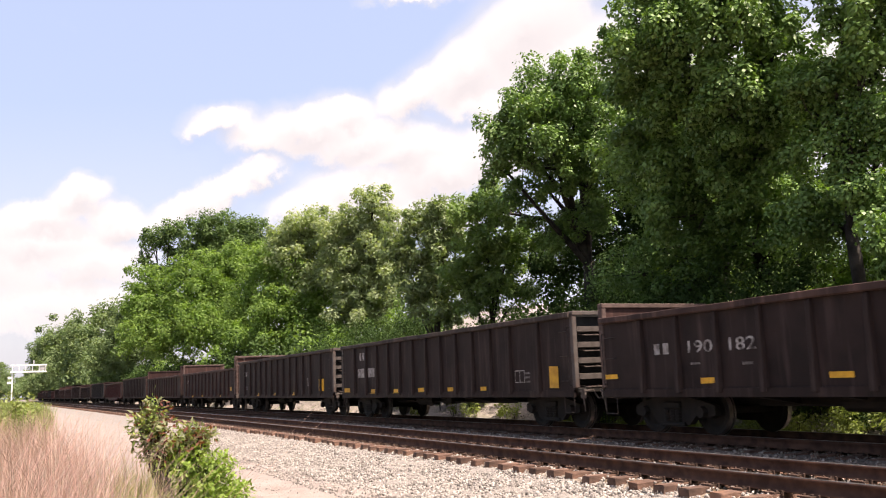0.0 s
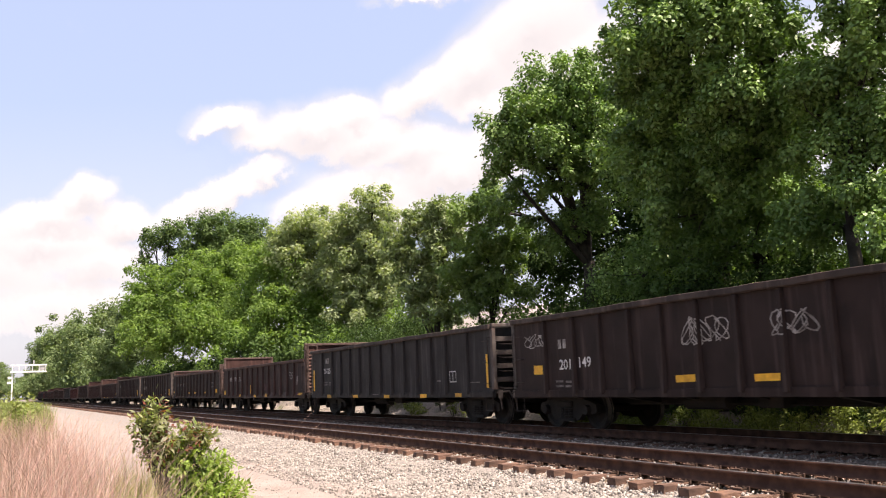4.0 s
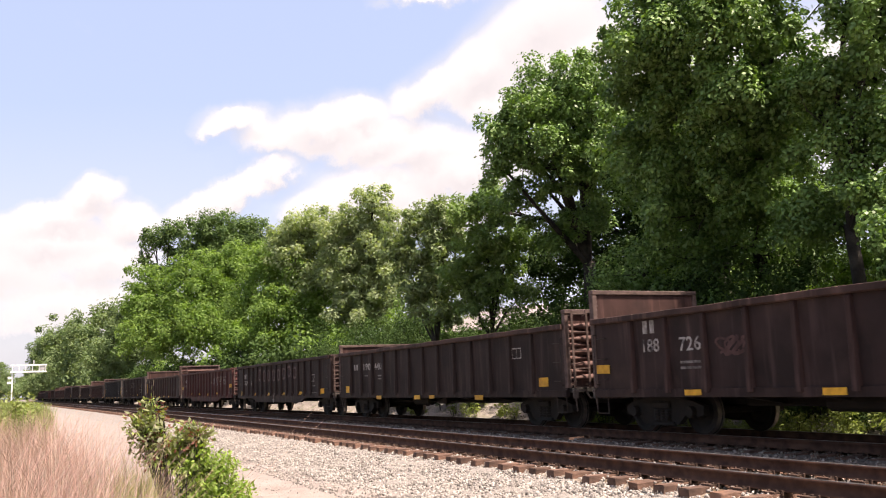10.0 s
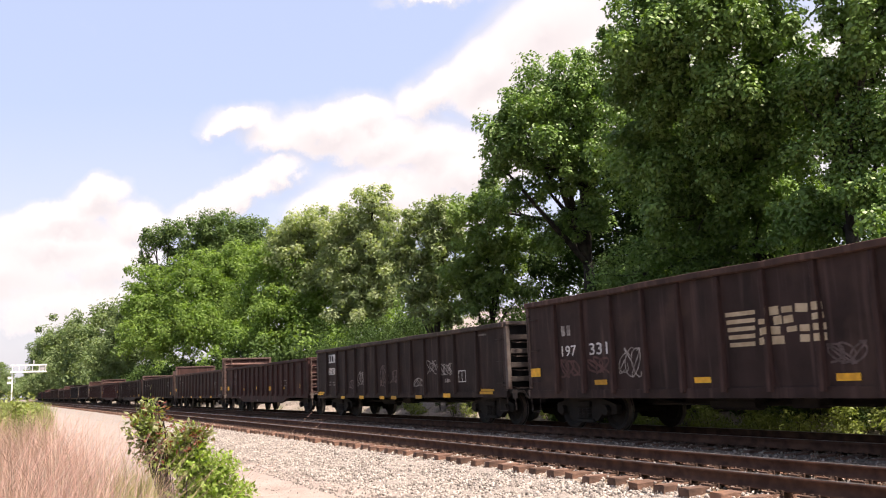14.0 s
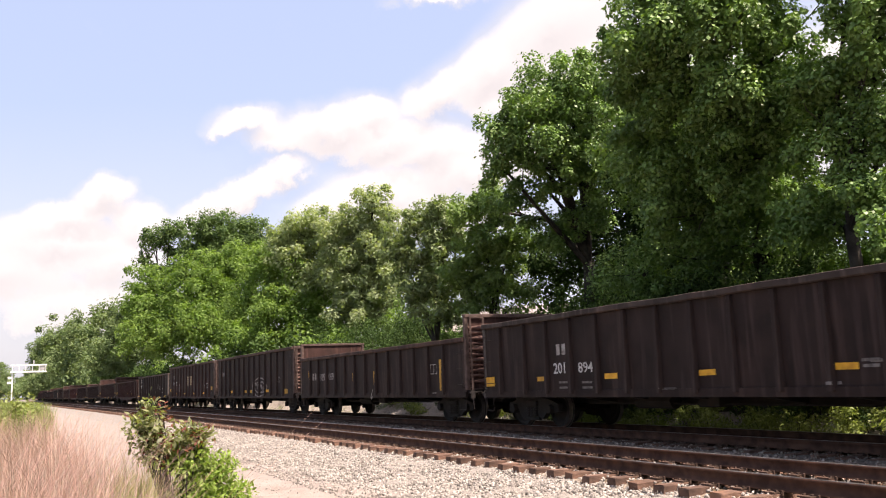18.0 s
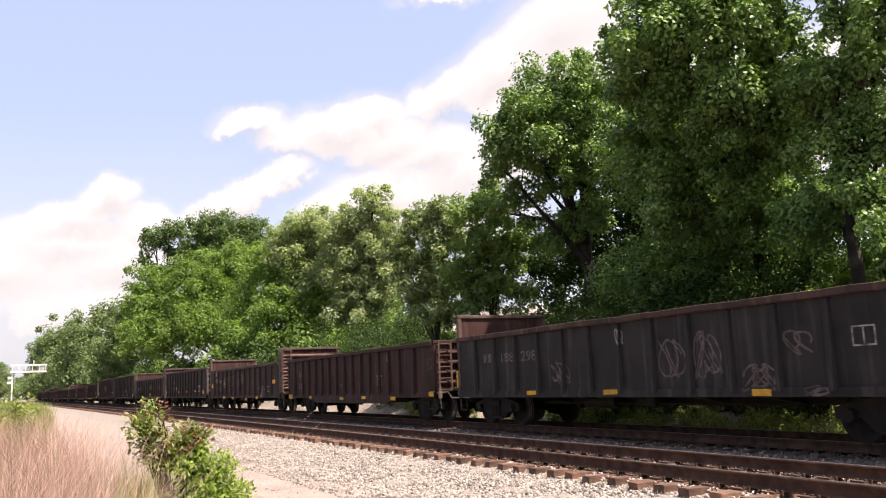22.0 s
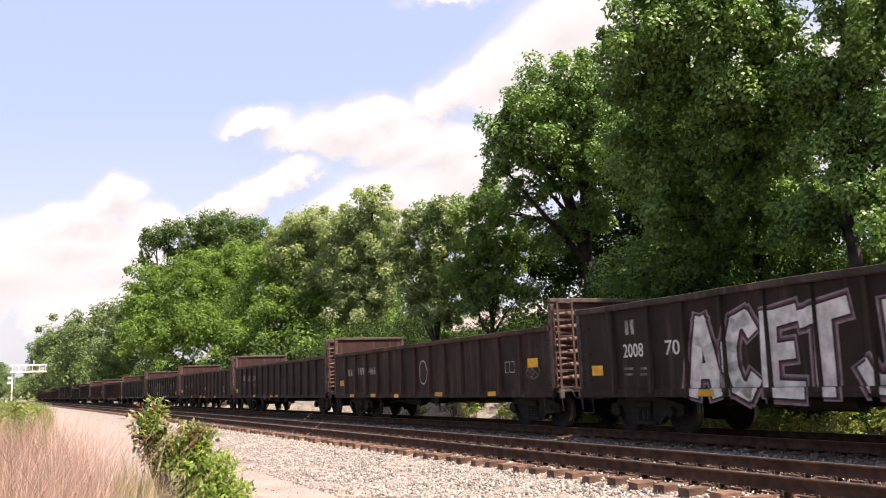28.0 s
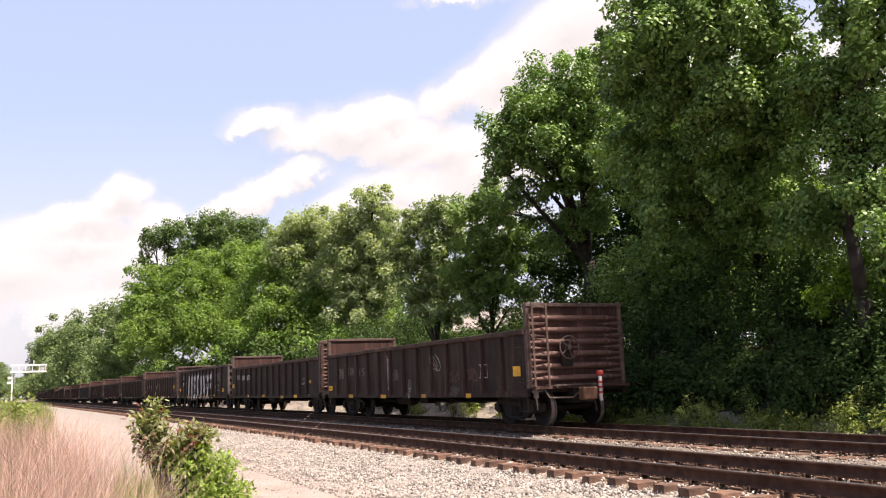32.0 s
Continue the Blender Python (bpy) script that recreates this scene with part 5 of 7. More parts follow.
MARKS[10] = [('N', 2.14, 2.05, 0.41, 0.27), ('g', 2.0, 1.64, 0.5, 0.26, '921'), ('Y', 0.45, 1.32, 0.43, 0.21), ('T', 3.52, 0.78, 0.68, 0.15),
             ('Y', 4.57, 1.24, 0.41, 0.13), ('Y', 7.11, 1.29, 0.45, 0.14), ('Y', 9.68, 1.23, 0.46, 0.21), ('Y', 12.14, 1.23, 0.17, 0.11),
             ('Y', 14.79, 1.28, 0.22, 0.2), ('B', 12.28, 1.46, 0.48, 0.28), ('A', 7.37, 0.74, 0.22, 0.38), ('P', 5.76, 1.0, 0.25, 0.14)]
MARKS[11] = [('W', 1.89, 2.34, 0.8, 0.33), ('W', 1.97, 1.83, 1.03, 0.26), ('n', 1.81, 2.34, 0.52, 0.23), ('K', 1.97, 1.83, 0.99, 0.21, '210012'),
             ('T', 1.58, 1.34, 0.31, 0.21), ('T', 2.1, 1.33, 0.43, 0.2), ('Y', 0.49, 0.95, 0.85, 0.13), ('Y', 3.27, 0.78, 0.42, 0.1),
             ('Y', 5.33, 0.78, 0.45, 0.12), ('Y', 7.37, 0.77, 0.43, 0.11), ('Y', 8.43, 0.77, 0.47, 0.11), ('Y', 10.5, 0.79, 0.48, 0.11),
             ('Y', 12.55, 0.83, 0.48, 0.12), ('g2', 4.25, 1.28, 0.61, 0.38), ('G', 5.25, 1.47, 0.73, 0.54), ('g2', 7.5, 1.52, 0.68, 0.82),
             ('g2', 8.43, 1.47, 0.74, 0.55), ('G', 10.44, 1.26, 0.7, 0.35), ('G', 11.44, 1.7, 0.65, 0.44), ('G', 12.52, 1.61, 0.79, 0.44),
             ('G', 12.53, 1.27, 0.28, 0.11), ('B', 13.5, 1.38, 0.46, 0.34), ('Y', 15.01, 0.93, 0.89, 0.14), ('T', 14.81, 2.5, 0.55, 0.11)]
MARKS[12] = [('N', 1.73, 2.33, 0.43, 0.24), ('D', 1.82, 1.85, 0.61, 0.25, '197'), ('D', 3.0, 1.85, 0.7, 0.27, '331'), ('p', 1.83, 1.44, 0.74, 0.41),
             ('p', 2.96, 1.47, 0.76, 0.43), ('Y', 0.3, 1.38, 0.45, 0.21), ('Y', 3.04, 1.1, 0.46, 0.11), ('Y', 6.31, 1.09, 0.45, 0.11),
             ('Y', 9.61, 1.08, 0.46, 0.12), ('L', 8.23, 1.98, 2.44, 0.77), ('G', 4.1, 1.5, 0.65, 0.65), ('g2', 9.62, 1.46, 0.64, 0.42),
             ('Y', 12.87, 1.1, 0.46, 0.12), ('Y', 15.36, 1.39, 0.5, 0.22), ('B', 13.88, 1.57, 0.49, 0.29), ('p', 13.9, 1.91, 0.49, 0.33),
             ('T', 15.01, 1.09, 0.64, 0.06), ('T', 13.71, 0.97, 0.21, 0.06)]
MARKS[13] = [('Y', 3.7, 1.12, 0.46, 0.14), ('Y', 7.04, 1.12, 0.46, 0.14), ('Y', 8.19, 1.11, 0.44, 0.13), ('Y', 11.52, 1.12, 0.53, 0.13),
             ('Y', 14.87, 1.08, 0.52, 0.22), ('O', 10.03, 1.32, 2.71, 0.96), ('B', 13.61, 1.65, 0.36, 0.25), ('N', 1.46, 2.18, 0.51, 0.22)]
MARKS[14] = [('Y', 1.22, 1.47, 0.17, 0.91), ('Y', 4.56, 1.46, 0.13, 0.47), ('Y', 6.76, 1.48, 0.14, 0.46), ('Y', 8.97, 1.48, 0.15, 0.47),
             ('N', 1.9, 1.65, 0.58, 0.29), ('D', 3.01, 1.62, 0.68, 0.3, '189'), ('D', 4.07, 1.63, 0.71, 0.3, '469'), ('A', 8.71, 0.88, 0.18, 0.33),
             ('Y', 14.46, 1.45, 0.17, 0.94), ('B', 13.95, 1.64, 0.47, 0.31), ('T', 14.03, 0.91, 0.26, 0.09)]
MARKS[15] = [('N', 3.85, 1.9, 0.44, 0.26), ('D', 3.75, 1.46, 0.5, 0.26, '201'), ('D', 4.84, 1.45, 0.58, 0.24, '894'), ('Y', 0.3, 1.19, 0.48, 0.25),
             ('Y', 3.0, 1.22, 0.4, 0.11), ('Y', 5.81, 1.23, 0.47, 0.12), ('Y', 8.83, 1.23, 0.45, 0.11), ('Y', 11.72, 1.25, 0.44, 0.11),
             ('T', 3.89, 1.06, 0.37, 0.25), ('T', 4.87, 1.05, 0.43, 0.24), ('T', 11.69, 0.99, 0.34, 0.13), ('T', 12.55, 1.32, 0.33, 0.15),
             ('T', 7.69, 0.94, 0.42, 0.06), ('Y', 14.68, 1.17, 0.41, 0.24), ('B', 13.27, 1.4, 0.59, 0.38), ('T', 12.41, 1.29, 0.34, 0.18)]
MARKS[16] = [('N', 1.39, 2.23, 0.42, 0.26), ('D', 1.49, 1.81, 0.5, 0.27, '188'), ('D', 2.64, 1.76, 0.55, 0.26, '916'), ('F', 3.68, 1.67, 0.38, 0.54),
             ('Y', 0.3, 1.51, 0.42, 0.25), ('Y', 3.87, 0.81, 0.56, 0.13), ('Y', 6.05, 0.76, 0.5, 0.12), ('T', 1.63, 1.31, 0.38, 0.25),
             ('T', 2.64, 1.29, 0.59, 0.24), ('g2', 5.03, 1.5, 0.94, 1.22), ('g2', 6.23, 1.72, 1.1, 0.88), ('P', 7.25, 1.48, 0.57, 0.82),
             ('G', 6.44, 1.45, 0.14, 1.13), ('G', 8.04, 1.84, 0.29, 0.73), ('k', 8.21, 0.93, 0.65, 0.53), ('Y', 9.17, 0.71, 0.46, 0.14),
             ('Y', 11.51, 0.78, 0.43, 0.14), ('Y', 14.66, 1.57, 0.52, 0.19), ('B', 13.49, 1.22, 0.5, 0.27), ('k', 14.5, 1.97, 0.68, 0.53),
             ('G', 12.35, 1.08, 0.63, 0.76)]
MARKS[17] = [('N', 1.78, 1.79, 0.41, 0.27), ('g', 1.89, 1.29, 0.86, 0.23, '551'), ('Y', 0.43, 0.82, 0.54, 0.19), ('Y', 3.34, 0.79, 0.5, 0.11),
             ('Y', 7.44, 0.74, 0.43, 0.12), ('Y', 9.87, 0.77, 0.43, 0.11), ('Y', 12.68, 0.74, 0.43, 0.12), ('Y', 15.76, 0.88, 0.35, 0.15),
             ('P', 12.18, 2.12, 0.35, 0.28), ('T', 11.33, 1.38, 0.57, 0.39), ('P', 7.27, 1.24, 0.45, 0.14), ('k', 15.64, 1.8, 0.38, 0.41)]
MARKS[18] = [('N', 2.11, 1.83, 0.49, 0.23), ('g', 3.22, 1.82, 0.66, 0.24, '188'), ('g', 4.3, 1.82, 0.76, 0.27, '298'), ('Y', 0.3, 1.3, 0.22, 0.47),
             ('Y', 4.45, 0.89, 0.44, 0.11), ('Y', 7.75, 0.89, 0.51, 0.12), ('Y', 12.13, 0.85, 0.44, 0.12), ('B', 14.27, 1.71, 0.43, 0.32),
             ('G', 8.15, 2.06, 0.13, 0.41), ('g2', 5.73, 1.34, 0.67, 0.55), ('g2', 9.79, 1.54, 0.7, 0.83), ('g2', 10.79, 1.57, 0.63, 0.93),
             ('g2', 12.08, 1.11, 0.72, 0.47), ('g2', 12.97, 1.67, 0.48, 0.44), ('g2', 13.31, 0.87, 0.38, 0.16)]
MARKS[19] = [('N', 2.18, 1.91, 0.46, 0.27), ('D', 3.38, 1.9, 0.65, 0.29, '186'), ('D', 4.46, 1.91, 0.63, 0.28, '767'), ('Y', 0.85, 1.15, 0.51, 0.23),
             ('Y', 4.5, 1.0, 0.48, 0.12), ('Y', 7.78, 0.98, 0.51, 0.1), ('Y', 8.87, 0.98, 0.5, 0.11), ('H', 5.4, 1.52, 0.84, 0.85),
             ('H', 6.33, 1.52, 0.72, 0.96), ('H', 7.18, 1.52, 0.6, 1.06), ('H', 7.86, 1.52, 0.56, 1.02), ('H', 8.53, 1.47, 0.48, 0.92),
             ('H', 9.12, 1.46, 0.57, 0.82), ('g2', 2.22, 1.26, 0.58, 0.45), ('I', 9.63, 1.48, 0.75, 0.55), ('Y', 15.23, 1.15, 0.47, 0.2),
             ('B', 14.12, 1.75, 0.51, 0.31), ('G', 12.98, 1.59, 0.68, 0.8), ('Y', 11.98, 0.99, 0.43, 0.11), ('H', 10.69, 1.18, 0.85, 0.39),
             ('g2', 11.76, 2.05, 0.75, 0.42)]
MARKS[20] = [('N', 2.19, 1.64, 0.52, 0.27), ('d', 3.34, 1.64, 0.66, 0.27, '189'), ('d', 4.44, 1.64, 0.67, 0.28, '120'), ('Y', 0.53, 1.26, 0.53, 0.19),
             ('Y', 4.48, 0.87, 0.45, 0.1), ('T', 2.27, 1.35, 0.44, 0.1), ('p', 1.3, 1.14, 0.98, 0.47), ('T', 3.44, 1.31, 0.53, 0.1),
             ('p', 3.39, 1.1, 0.79, 0.21), ('Y', 7.53, 0.87, 0.49, 0.13), ('Y', 8.68, 0.83, 0.45, 0.12), ('Y', 11.98, 0.85, 0.47, 0.11),
             ('B', 14.14, 1.31, 0.49, 0.32), ('W', 8.74, 1.38, 0.2, 0.16)]
MARKS[21] = [('N', 2.0, 1.85, 0.41, 0.28), ('d', 3.28, 1.81, 0.74, 0.29, '189'), ('d', 4.38, 1.81, 0.73, 0.28, '205'), ('g2', 4.32, 1.42, 0.45, 0.28),
             ('Y', 0.43, 1.17, 0.44, 0.2), ('Y', 4.44, 0.88, 0.47, 0.11), ('Y', 7.83, 0.85, 0.45, 0.1), ('Y', 8.79, 0.86, 0.46, 0.1),
             ('P', 5.81, 0.82, 0.35, 0.32), ('P', 6.53, 0.8, 0.56, 0.28), ('P', 7.45, 0.81, 0.25, 0.32), ('P', 1.11, 0.9, 0.16, 0.3),
             ('T', 1.94, 1.48, 0.3, 0.22)]
MARKS[22] = [('N', 1.77, 1.72, 0.54, 0.24), ('D', 2.98, 1.74, 0.66, 0.28, '189'), ('D', 4.1, 1.73, 0.73, 0.27, '466'), ('Y', 0.84, 1.33, 0.45, 0.21),
             ('Y', 2.08, 0.85, 0.46, 0.12), ('Y', 4.28, 0.85, 0.46, 0.12), ('Y', 6.43, 0.83, 0.39, 0.13), ('Y', 9.76, 0.87, 0.51, 0.13),
             ('Y', 13.11, 0.87, 0.45, 0.12), ('Y', 15.24, 1.63, 0.5, 0.23), ('B', 14.05, 1.56, 0.5, 0.3), ('I', 8.56, 1.56, 0.63, 0.73),
             ('g2', 15.19, 1.42, 0.51, 0.42)]
MARKS[23] = [('N', 1.93, 2.24, 0.34, 0.31), ('D', 2.0, 1.75, 0.68, 0.29, '2008'), ('D', 3.26, 1.75, 0.44, 0.3, '70'), ('Y', 0.7, 1.36, 0.41, 0.22),
             ('T', 1.82, 1.31, 0.32, 0.24), ('T', 2.36, 1.3, 0.38, 0.24), ('X', 5.57, 1.5, 3.79, 1.49, 'ACET'), ('X', 9.6, 1.49, 3.87, 1.4, 'JASF'),
             ('Y', 4.19, 0.85, 0.42, 0.13), ('Y', 8.42, 0.87, 0.37, 0.12), ('Y', 10.46, 0.88, 0.47, 0.13), ('Y', 12.53, 0.94, 0.49, 0.12),
             ('Y', 14.87, 1.25, 0.48, 0.21), ('B', 13.37, 1.4, 0.52, 0.35), ('T', 13.59, 2.07, 1.06, 0.52), ('q', 11.62, 0.82, 0.42, 0.21, 'TKO')]
MARKS[24] = [('N', 1.51, 1.92, 0.55, 0.28), ('D', 2.78, 1.87, 0.71, 0.27, '188'), ('D', 3.83, 1.85, 0.75, 0.28, '878'), ('Y', 0.32, 1.44, 0.53, 0.22),
             ('Y', 4.02, 0.88, 0.28, 0.13), ('Y', 7.19, 0.88, 0.47, 0.12), ('Y', 10.55, 0.81, 0.47, 0.12), ('Y', 12.77, 0.84, 0.44, 0.13),
             ('Y', 14.84, 1.46, 0.3, 0.12), ('b', 13.74, 1.52, 0.4, 0.31), ('T', 14.72, 0.89, 0.3, 0.11), ('P', 8.43, 0.77, 0.13, 0.2)]
MARKS[25] = [('g', 1.61, 1.7, 0.53, 0.4, '1'), ('g', 2.74, 1.76, 0.64, 0.31, '188'), ('g', 3.9, 1.7, 0.58, 0.3, '15'), ('Y', 0.3, 1.15, 0.45, 0.19),
             ('Y', 2.81, 0.83, 0.48, 0.12), ('Y', 6.11, 0.81, 0.48, 0.12), ('Y', 9.5, 0.82, 0.34, 0.11), ('Y', 12.58, 0.82, 0.31, 0.12),
             ('P', 7.13, 1.52, 0.52, 0.4), ('G', 6.46, 1.61, 0.11, 1.24), ('G', 10.39, 1.83, 0.46, 0.54), ('k', 11.58, 1.38, 0.63, 0.38),
             ('P', 11.6, 0.94, 0.6, 0.35), ('k', 12.77, 1.42, 0.55, 0.41), ('G', 8.29, 1.05, 0.18, 0.67), ('Y', 15.27, 1.44, 0.39, 0.26),
             ('B', 13.44, 1.49, 0.46, 0.38)]


MARKS[-1] = [('N', 1.6, 2.05, 0.4, 0.25), ('T', 1.7, 1.3, 0.4, 0.22), ('Y', 4.4, 0.95, 0.46, 0.12), ('Y', 7.6, 0.95, 0.46, 0.12),
              ('Y', 10.9, 0.95, 0.46, 0.12), ('B', 12.9, 1.45, 0.48, 0.32), ('Y', 14.8, 1.3, 0.36, 0.5)]
MARKS[-2] = [('N', 1.9, 1.9, 0.42, 0.25), ('Y', 3.9, 0.9, 0.46, 0.12), ('Y', 7.2, 0.9, 0.46, 0.12), ('Y', 12.6, 0.9, 0.46, 0.12), ('Y', 15.2, 1.3, 0.45, 0.22)]
POST_SHIFT.update({-1: 0.0, -2: 0.0})
# metres by which a car is shorter at its front and at its rear
TRIM = {2: (0.0, -0.12), 6: (0.0, 0.35), 10: (0.0, 0.22), 15: (0.0, 0.33), 16: (-0.33, 0.40), 17: (0.0, 0.24), 18: (0.34, 0.0), 25: (0.0, 0.34)}
CARS = {  # shape, paint, words, brake wheel at the rear, paint of the ends
    -2: ("raised", "brown", "dark brown gondola car with raised rusty ends", False, "rust"),
    -1: ("flat", "black", "black gondola car with grey ends and a yellow patch", False, "end_grey"),
    0: ("flat", "black", "black gondola car with flat-ribbed grey ends and yellow reflectors", False, "end_grey"),
    1: ("mid", "black", "black gondola car with slightly raised rusty ends and pale numbers", False, "rust"),
    2: ("raised", "brown", "rusty brown gondola car with raised ends and worn graffiti", True, "rust"),
    3: ("flat", "blue_black", "slate-black gondola car with even ribs and clean stencils", False, "end_grey"),
    4: ("flat", "black", "black gondola car with white numbers and a spiral of graffiti", False, "end_grey"),
    5: ("raised", "brown", "dark brown gondola car with a torn cream patch on its side", False, "rust"),
    6: ("low", "red", "red-brown gondola car with a deep belly and white graffiti", True, "red"),
    7: ("low", "black", "dark gondola car with large worn-off letters on its side", False, "brown"),
    8: ("mid", "black", "black gondola car with pale numbers and slightly raised ends", False, "rust"),
    9: ("raised", "brown", "brown-black gondola car with a reddish patch and raised ends", False, "rust"),
    10: ("low", "dull_red", "dull red-brown gondola car with low ends and yellow marks", True, "dull_red"),
    11: ("flat", "black", "clean black gondola car with white number panels and graffiti", False, "end_grey"),
    12: ("tall", "brown", "tall brown-black gondola car with a flaking pale emblem", True, "rust"),
    13: ("tall", "black", "tall black gondola car with outlined graffiti near its end", False, "rust"),
    14: ("raised", "black", "brown-black gondola car with upright yellow strips", False, "rust"),
    15: ("flat", "black", "black gondola car with white numbers and orange reflectors", False, "end_grey"),
    16: ("raised", "brown", "brown gondola car covered in faded graffiti", False, "rust"),
    17: ("low", "dull_red", "red-brown gondola car with a deep belly and faint numbers", True, "dull_red"),
    18: ("raised", "blue_black", "grey-black gondola car with chalky scribbles and raised ends", False, "rust"),
    19: ("raised", "black", "black gondola car with fat silver graffiti letters", False, "rust"),
    20: ("raised", "brown", "dark brown gondola car with cream numbers and raised ends", False, "rust"),
    21: ("raised", "black", "black gondola car with cream numbers and pale scuffs", True, "rust"),
    22: ("raised", "brown", "brown-black gondola car with white numbers and raised ends", False, "rust"),
    23: ("flat", "black", "black gondola car with huge white graffiti letters", False, "end_grey"),
    24: ("raised", "black", "grey-black gondola car with white numbers and raised ends", False, "rust"),
    25: ("raised", "brown", "last brown gondola car of the train with a marker light", True, "rust"),
}
train = []
for k, (shape, paint, words, brake, ends) in CARS.items():
    train.append((k, gondola(k, shape, paint, words, brake, ends)))
FAR_KINDS = [("mid", "black"), ("flat", "blue_black"), ("low", "red"), ("flat", "black"), ("raised", "brown"), ("raised", "brown"), ("flat", "black")]
for k in range(-22, -2):
    shape, paint = FAR_KINDS[k % 7]
    train.append((k, far_gondola(shape, paint, {"brown": "dark brown", "black": "black", "red": "red-brown", "blue_black": "slate-black"}[paint] + " gondola car far ahead in the train")))


def end_of_train_marker(car):
    """The marker on the last coupler: orange case, mast with red and white bands."""
    y = -HALF - 0.42
    bm = bmesh.new()
    block(bm, -0.42, 0.02, y - 0.10, y + 0.16, 0.66, 0.98, 0.03)
    box = part("marker_case", bm, M["orange"], car, "orange battery case of the end marker")
    bm = bmesh.new()
    block(bm, 0.04, 0.13, y - 0.13, y - 0.07, 0.62, 1.24, 0.015)
    part("marker_mast", bm, M["silver"], box, "silver mast of the end marker")
    for z in (0.80, 0.93, 1.06):
        bm = bmesh.new()
        block(bm, 0.038, 0.132, y - 0.134, y - 0.066, z, z + 0.06)
        part("red_band", bm, M["signal_red"], box)
    bm = bmesh.new()
    block(bm, 0.00, 0.18, y - 0.15, y - 0.02, 1.242, 1.38, 0.03)
    part("marker_lamp", bm, M["signal_red"], box, "red lamp of the end marker")


end_of_train_marker(dict(train)[25])


# ---- signal gantry down the line ----
def signal_gantry():
    g = tagged(new("signal_gantry"), "white cantilever signal gantry over the distant track", "signal")
    g.matrix_basis = pose(-1.5, 205, 0)
    bm = bmesh.new()
    rod(bm, (0, 0, -0.2), (0, 0, 8.6), 0.16, 0.13, 8)
    part("mast", bm, M["gantry"], g)
    for z in (6.85, 8.25):
        for y in (-0.5, 0.5):
            bm = bmesh.new()
            block(bm, -0.4, 6.5, y - 0.13, y + 0.13, z, z + 0.26)
            part("boom", bm, M["gantry"], g)
    for i in range(6):
        for y in (-0.5, 0.5):
            bm = bmesh.new()
            rod(bm, (i * 1.26, y, 7.16), (i * 1.26, y, 8.25), 0.06, n=5)
            part("strut", bm, M["gantry"], g)
    bm = bmesh.new()
    block(bm, -0.3, 6.4, -0.37, 0.37, 7.165, 7.20)
    part("walkway", bm, M["gantry"], g)
    bm = bmesh.new()
    block(bm, 5.2, 6.1, -0.45, -0.2, 7.25, 8.2, 0.05)
    part("signal_head", bm, M["silver"], g, "grey signal head in the truss")
    bm = bmesh.new()
    rod(bm, (4.0, 0, 8.5), (4.0, 0, 9.4), 0.08, n=6)
    part("lamp_mast", bm, M["gantry"], g)
    for x, z in ((-0.6, 5.6), (-0.7, 4.6)):
        bm = bmesh.new()
        block(bm, x - 0.2, x + 0.6, -0.35, 0.0, z, z + 0.45, 0.03)
        part("relay_box", bm, M["gantry"], g)


signal_gantry()


# ---- house behind the trees ----
def house():
    h = tagged(new("house"), "pale house with a low gable roof behind the trees", "house")
    h.matrix_basis = pose(33.0, 56.0, 2.6, 0, 0, 28)
    bm = bmesh.new()
    prism(bm, [(-4.6, 0), (4.6, 0), (4.6, 2.5), (0, 4.1), (-4.6, 2.5)], "y", -3.6, 3.6)
    part("wall", bm, M["house_wall"], h)
    for sx in (-1, 1):
        bm = bmesh.new()
        prism(bm, [(sx * 5.1, 2.36), (sx * 5.1, 2.50), (0, 4.30), (0, 4.14)], "y", -4.0, 4.0)
        part("roof", bm, M["roof"], h)
    for x in (-2.6, 0.2, 2.8):
        bm = bmesh.new()
        block(bm, x - 0.55, x + 0.55, -3.66, -3.58, 0.9, 2.2)
        w = part("window", bm, M["gantry"], h, "white window frame")
        bm = bmesh.new()
        for u in (-1, 1):
            block(bm, x + u * 0.24 - 0.2, x + u * 0.24 + 0.2, -3.68, -3.655, 1.0, 2.1)
        part("pane", bm, M["glass"], w)


house()

# ---- trees ----
near_crowns = []
near_crowns.append(tree("maple_tree", "tall dark-green maple with a broad dense crown on the bank", 21.2, 20.7, 2.25,
     [(-5.7, -2.5, 8.4, 1.27, 1.11, 1), (-5.9, -1.3, 9.0, 0.64, 0.85, 0.9), (-5.3, -4.3, 8.4, 1.44, 1.13, 1), (-5.3, -3.0, 10.0, 1.66, 0.80, 0.9), (-5.2, -1.1, 7.4, 1.05, 1.12, 1), (-5.0, -2.5, 7.1, 1.08, 0.98, 0.9), (-5.0, -4.4, 6.4, 1.10, 0.95, 1), (-4.3, -0.0, 6.1, 1.02, 1.02, 0.95), (-3.7, -1.1, 5.7, 1.28, 0.90, 0.8), (-3.3, -2.7, 5.3, 1.36, 1.03, 0.9), (-3.3, -4.5, 6.0, 1.18, 1.12, 0.9), (-3.8, -4.7, 7.7, 1.12, 0.93, 0.8), (-2.9, -0.7, 4.1, 1.67, 0.88, 0.8), (-2.2, -2.7, 3.9, 1.42, 0.95, 0.8), (-3.8, -4.8, 9.2, 1.27, 0.78, 0.8)],
     "maple", 0.46, 259, 0.13, 0.097, 11, trunk_r=0.34, trunk_h=4.6, group="bank trees"))
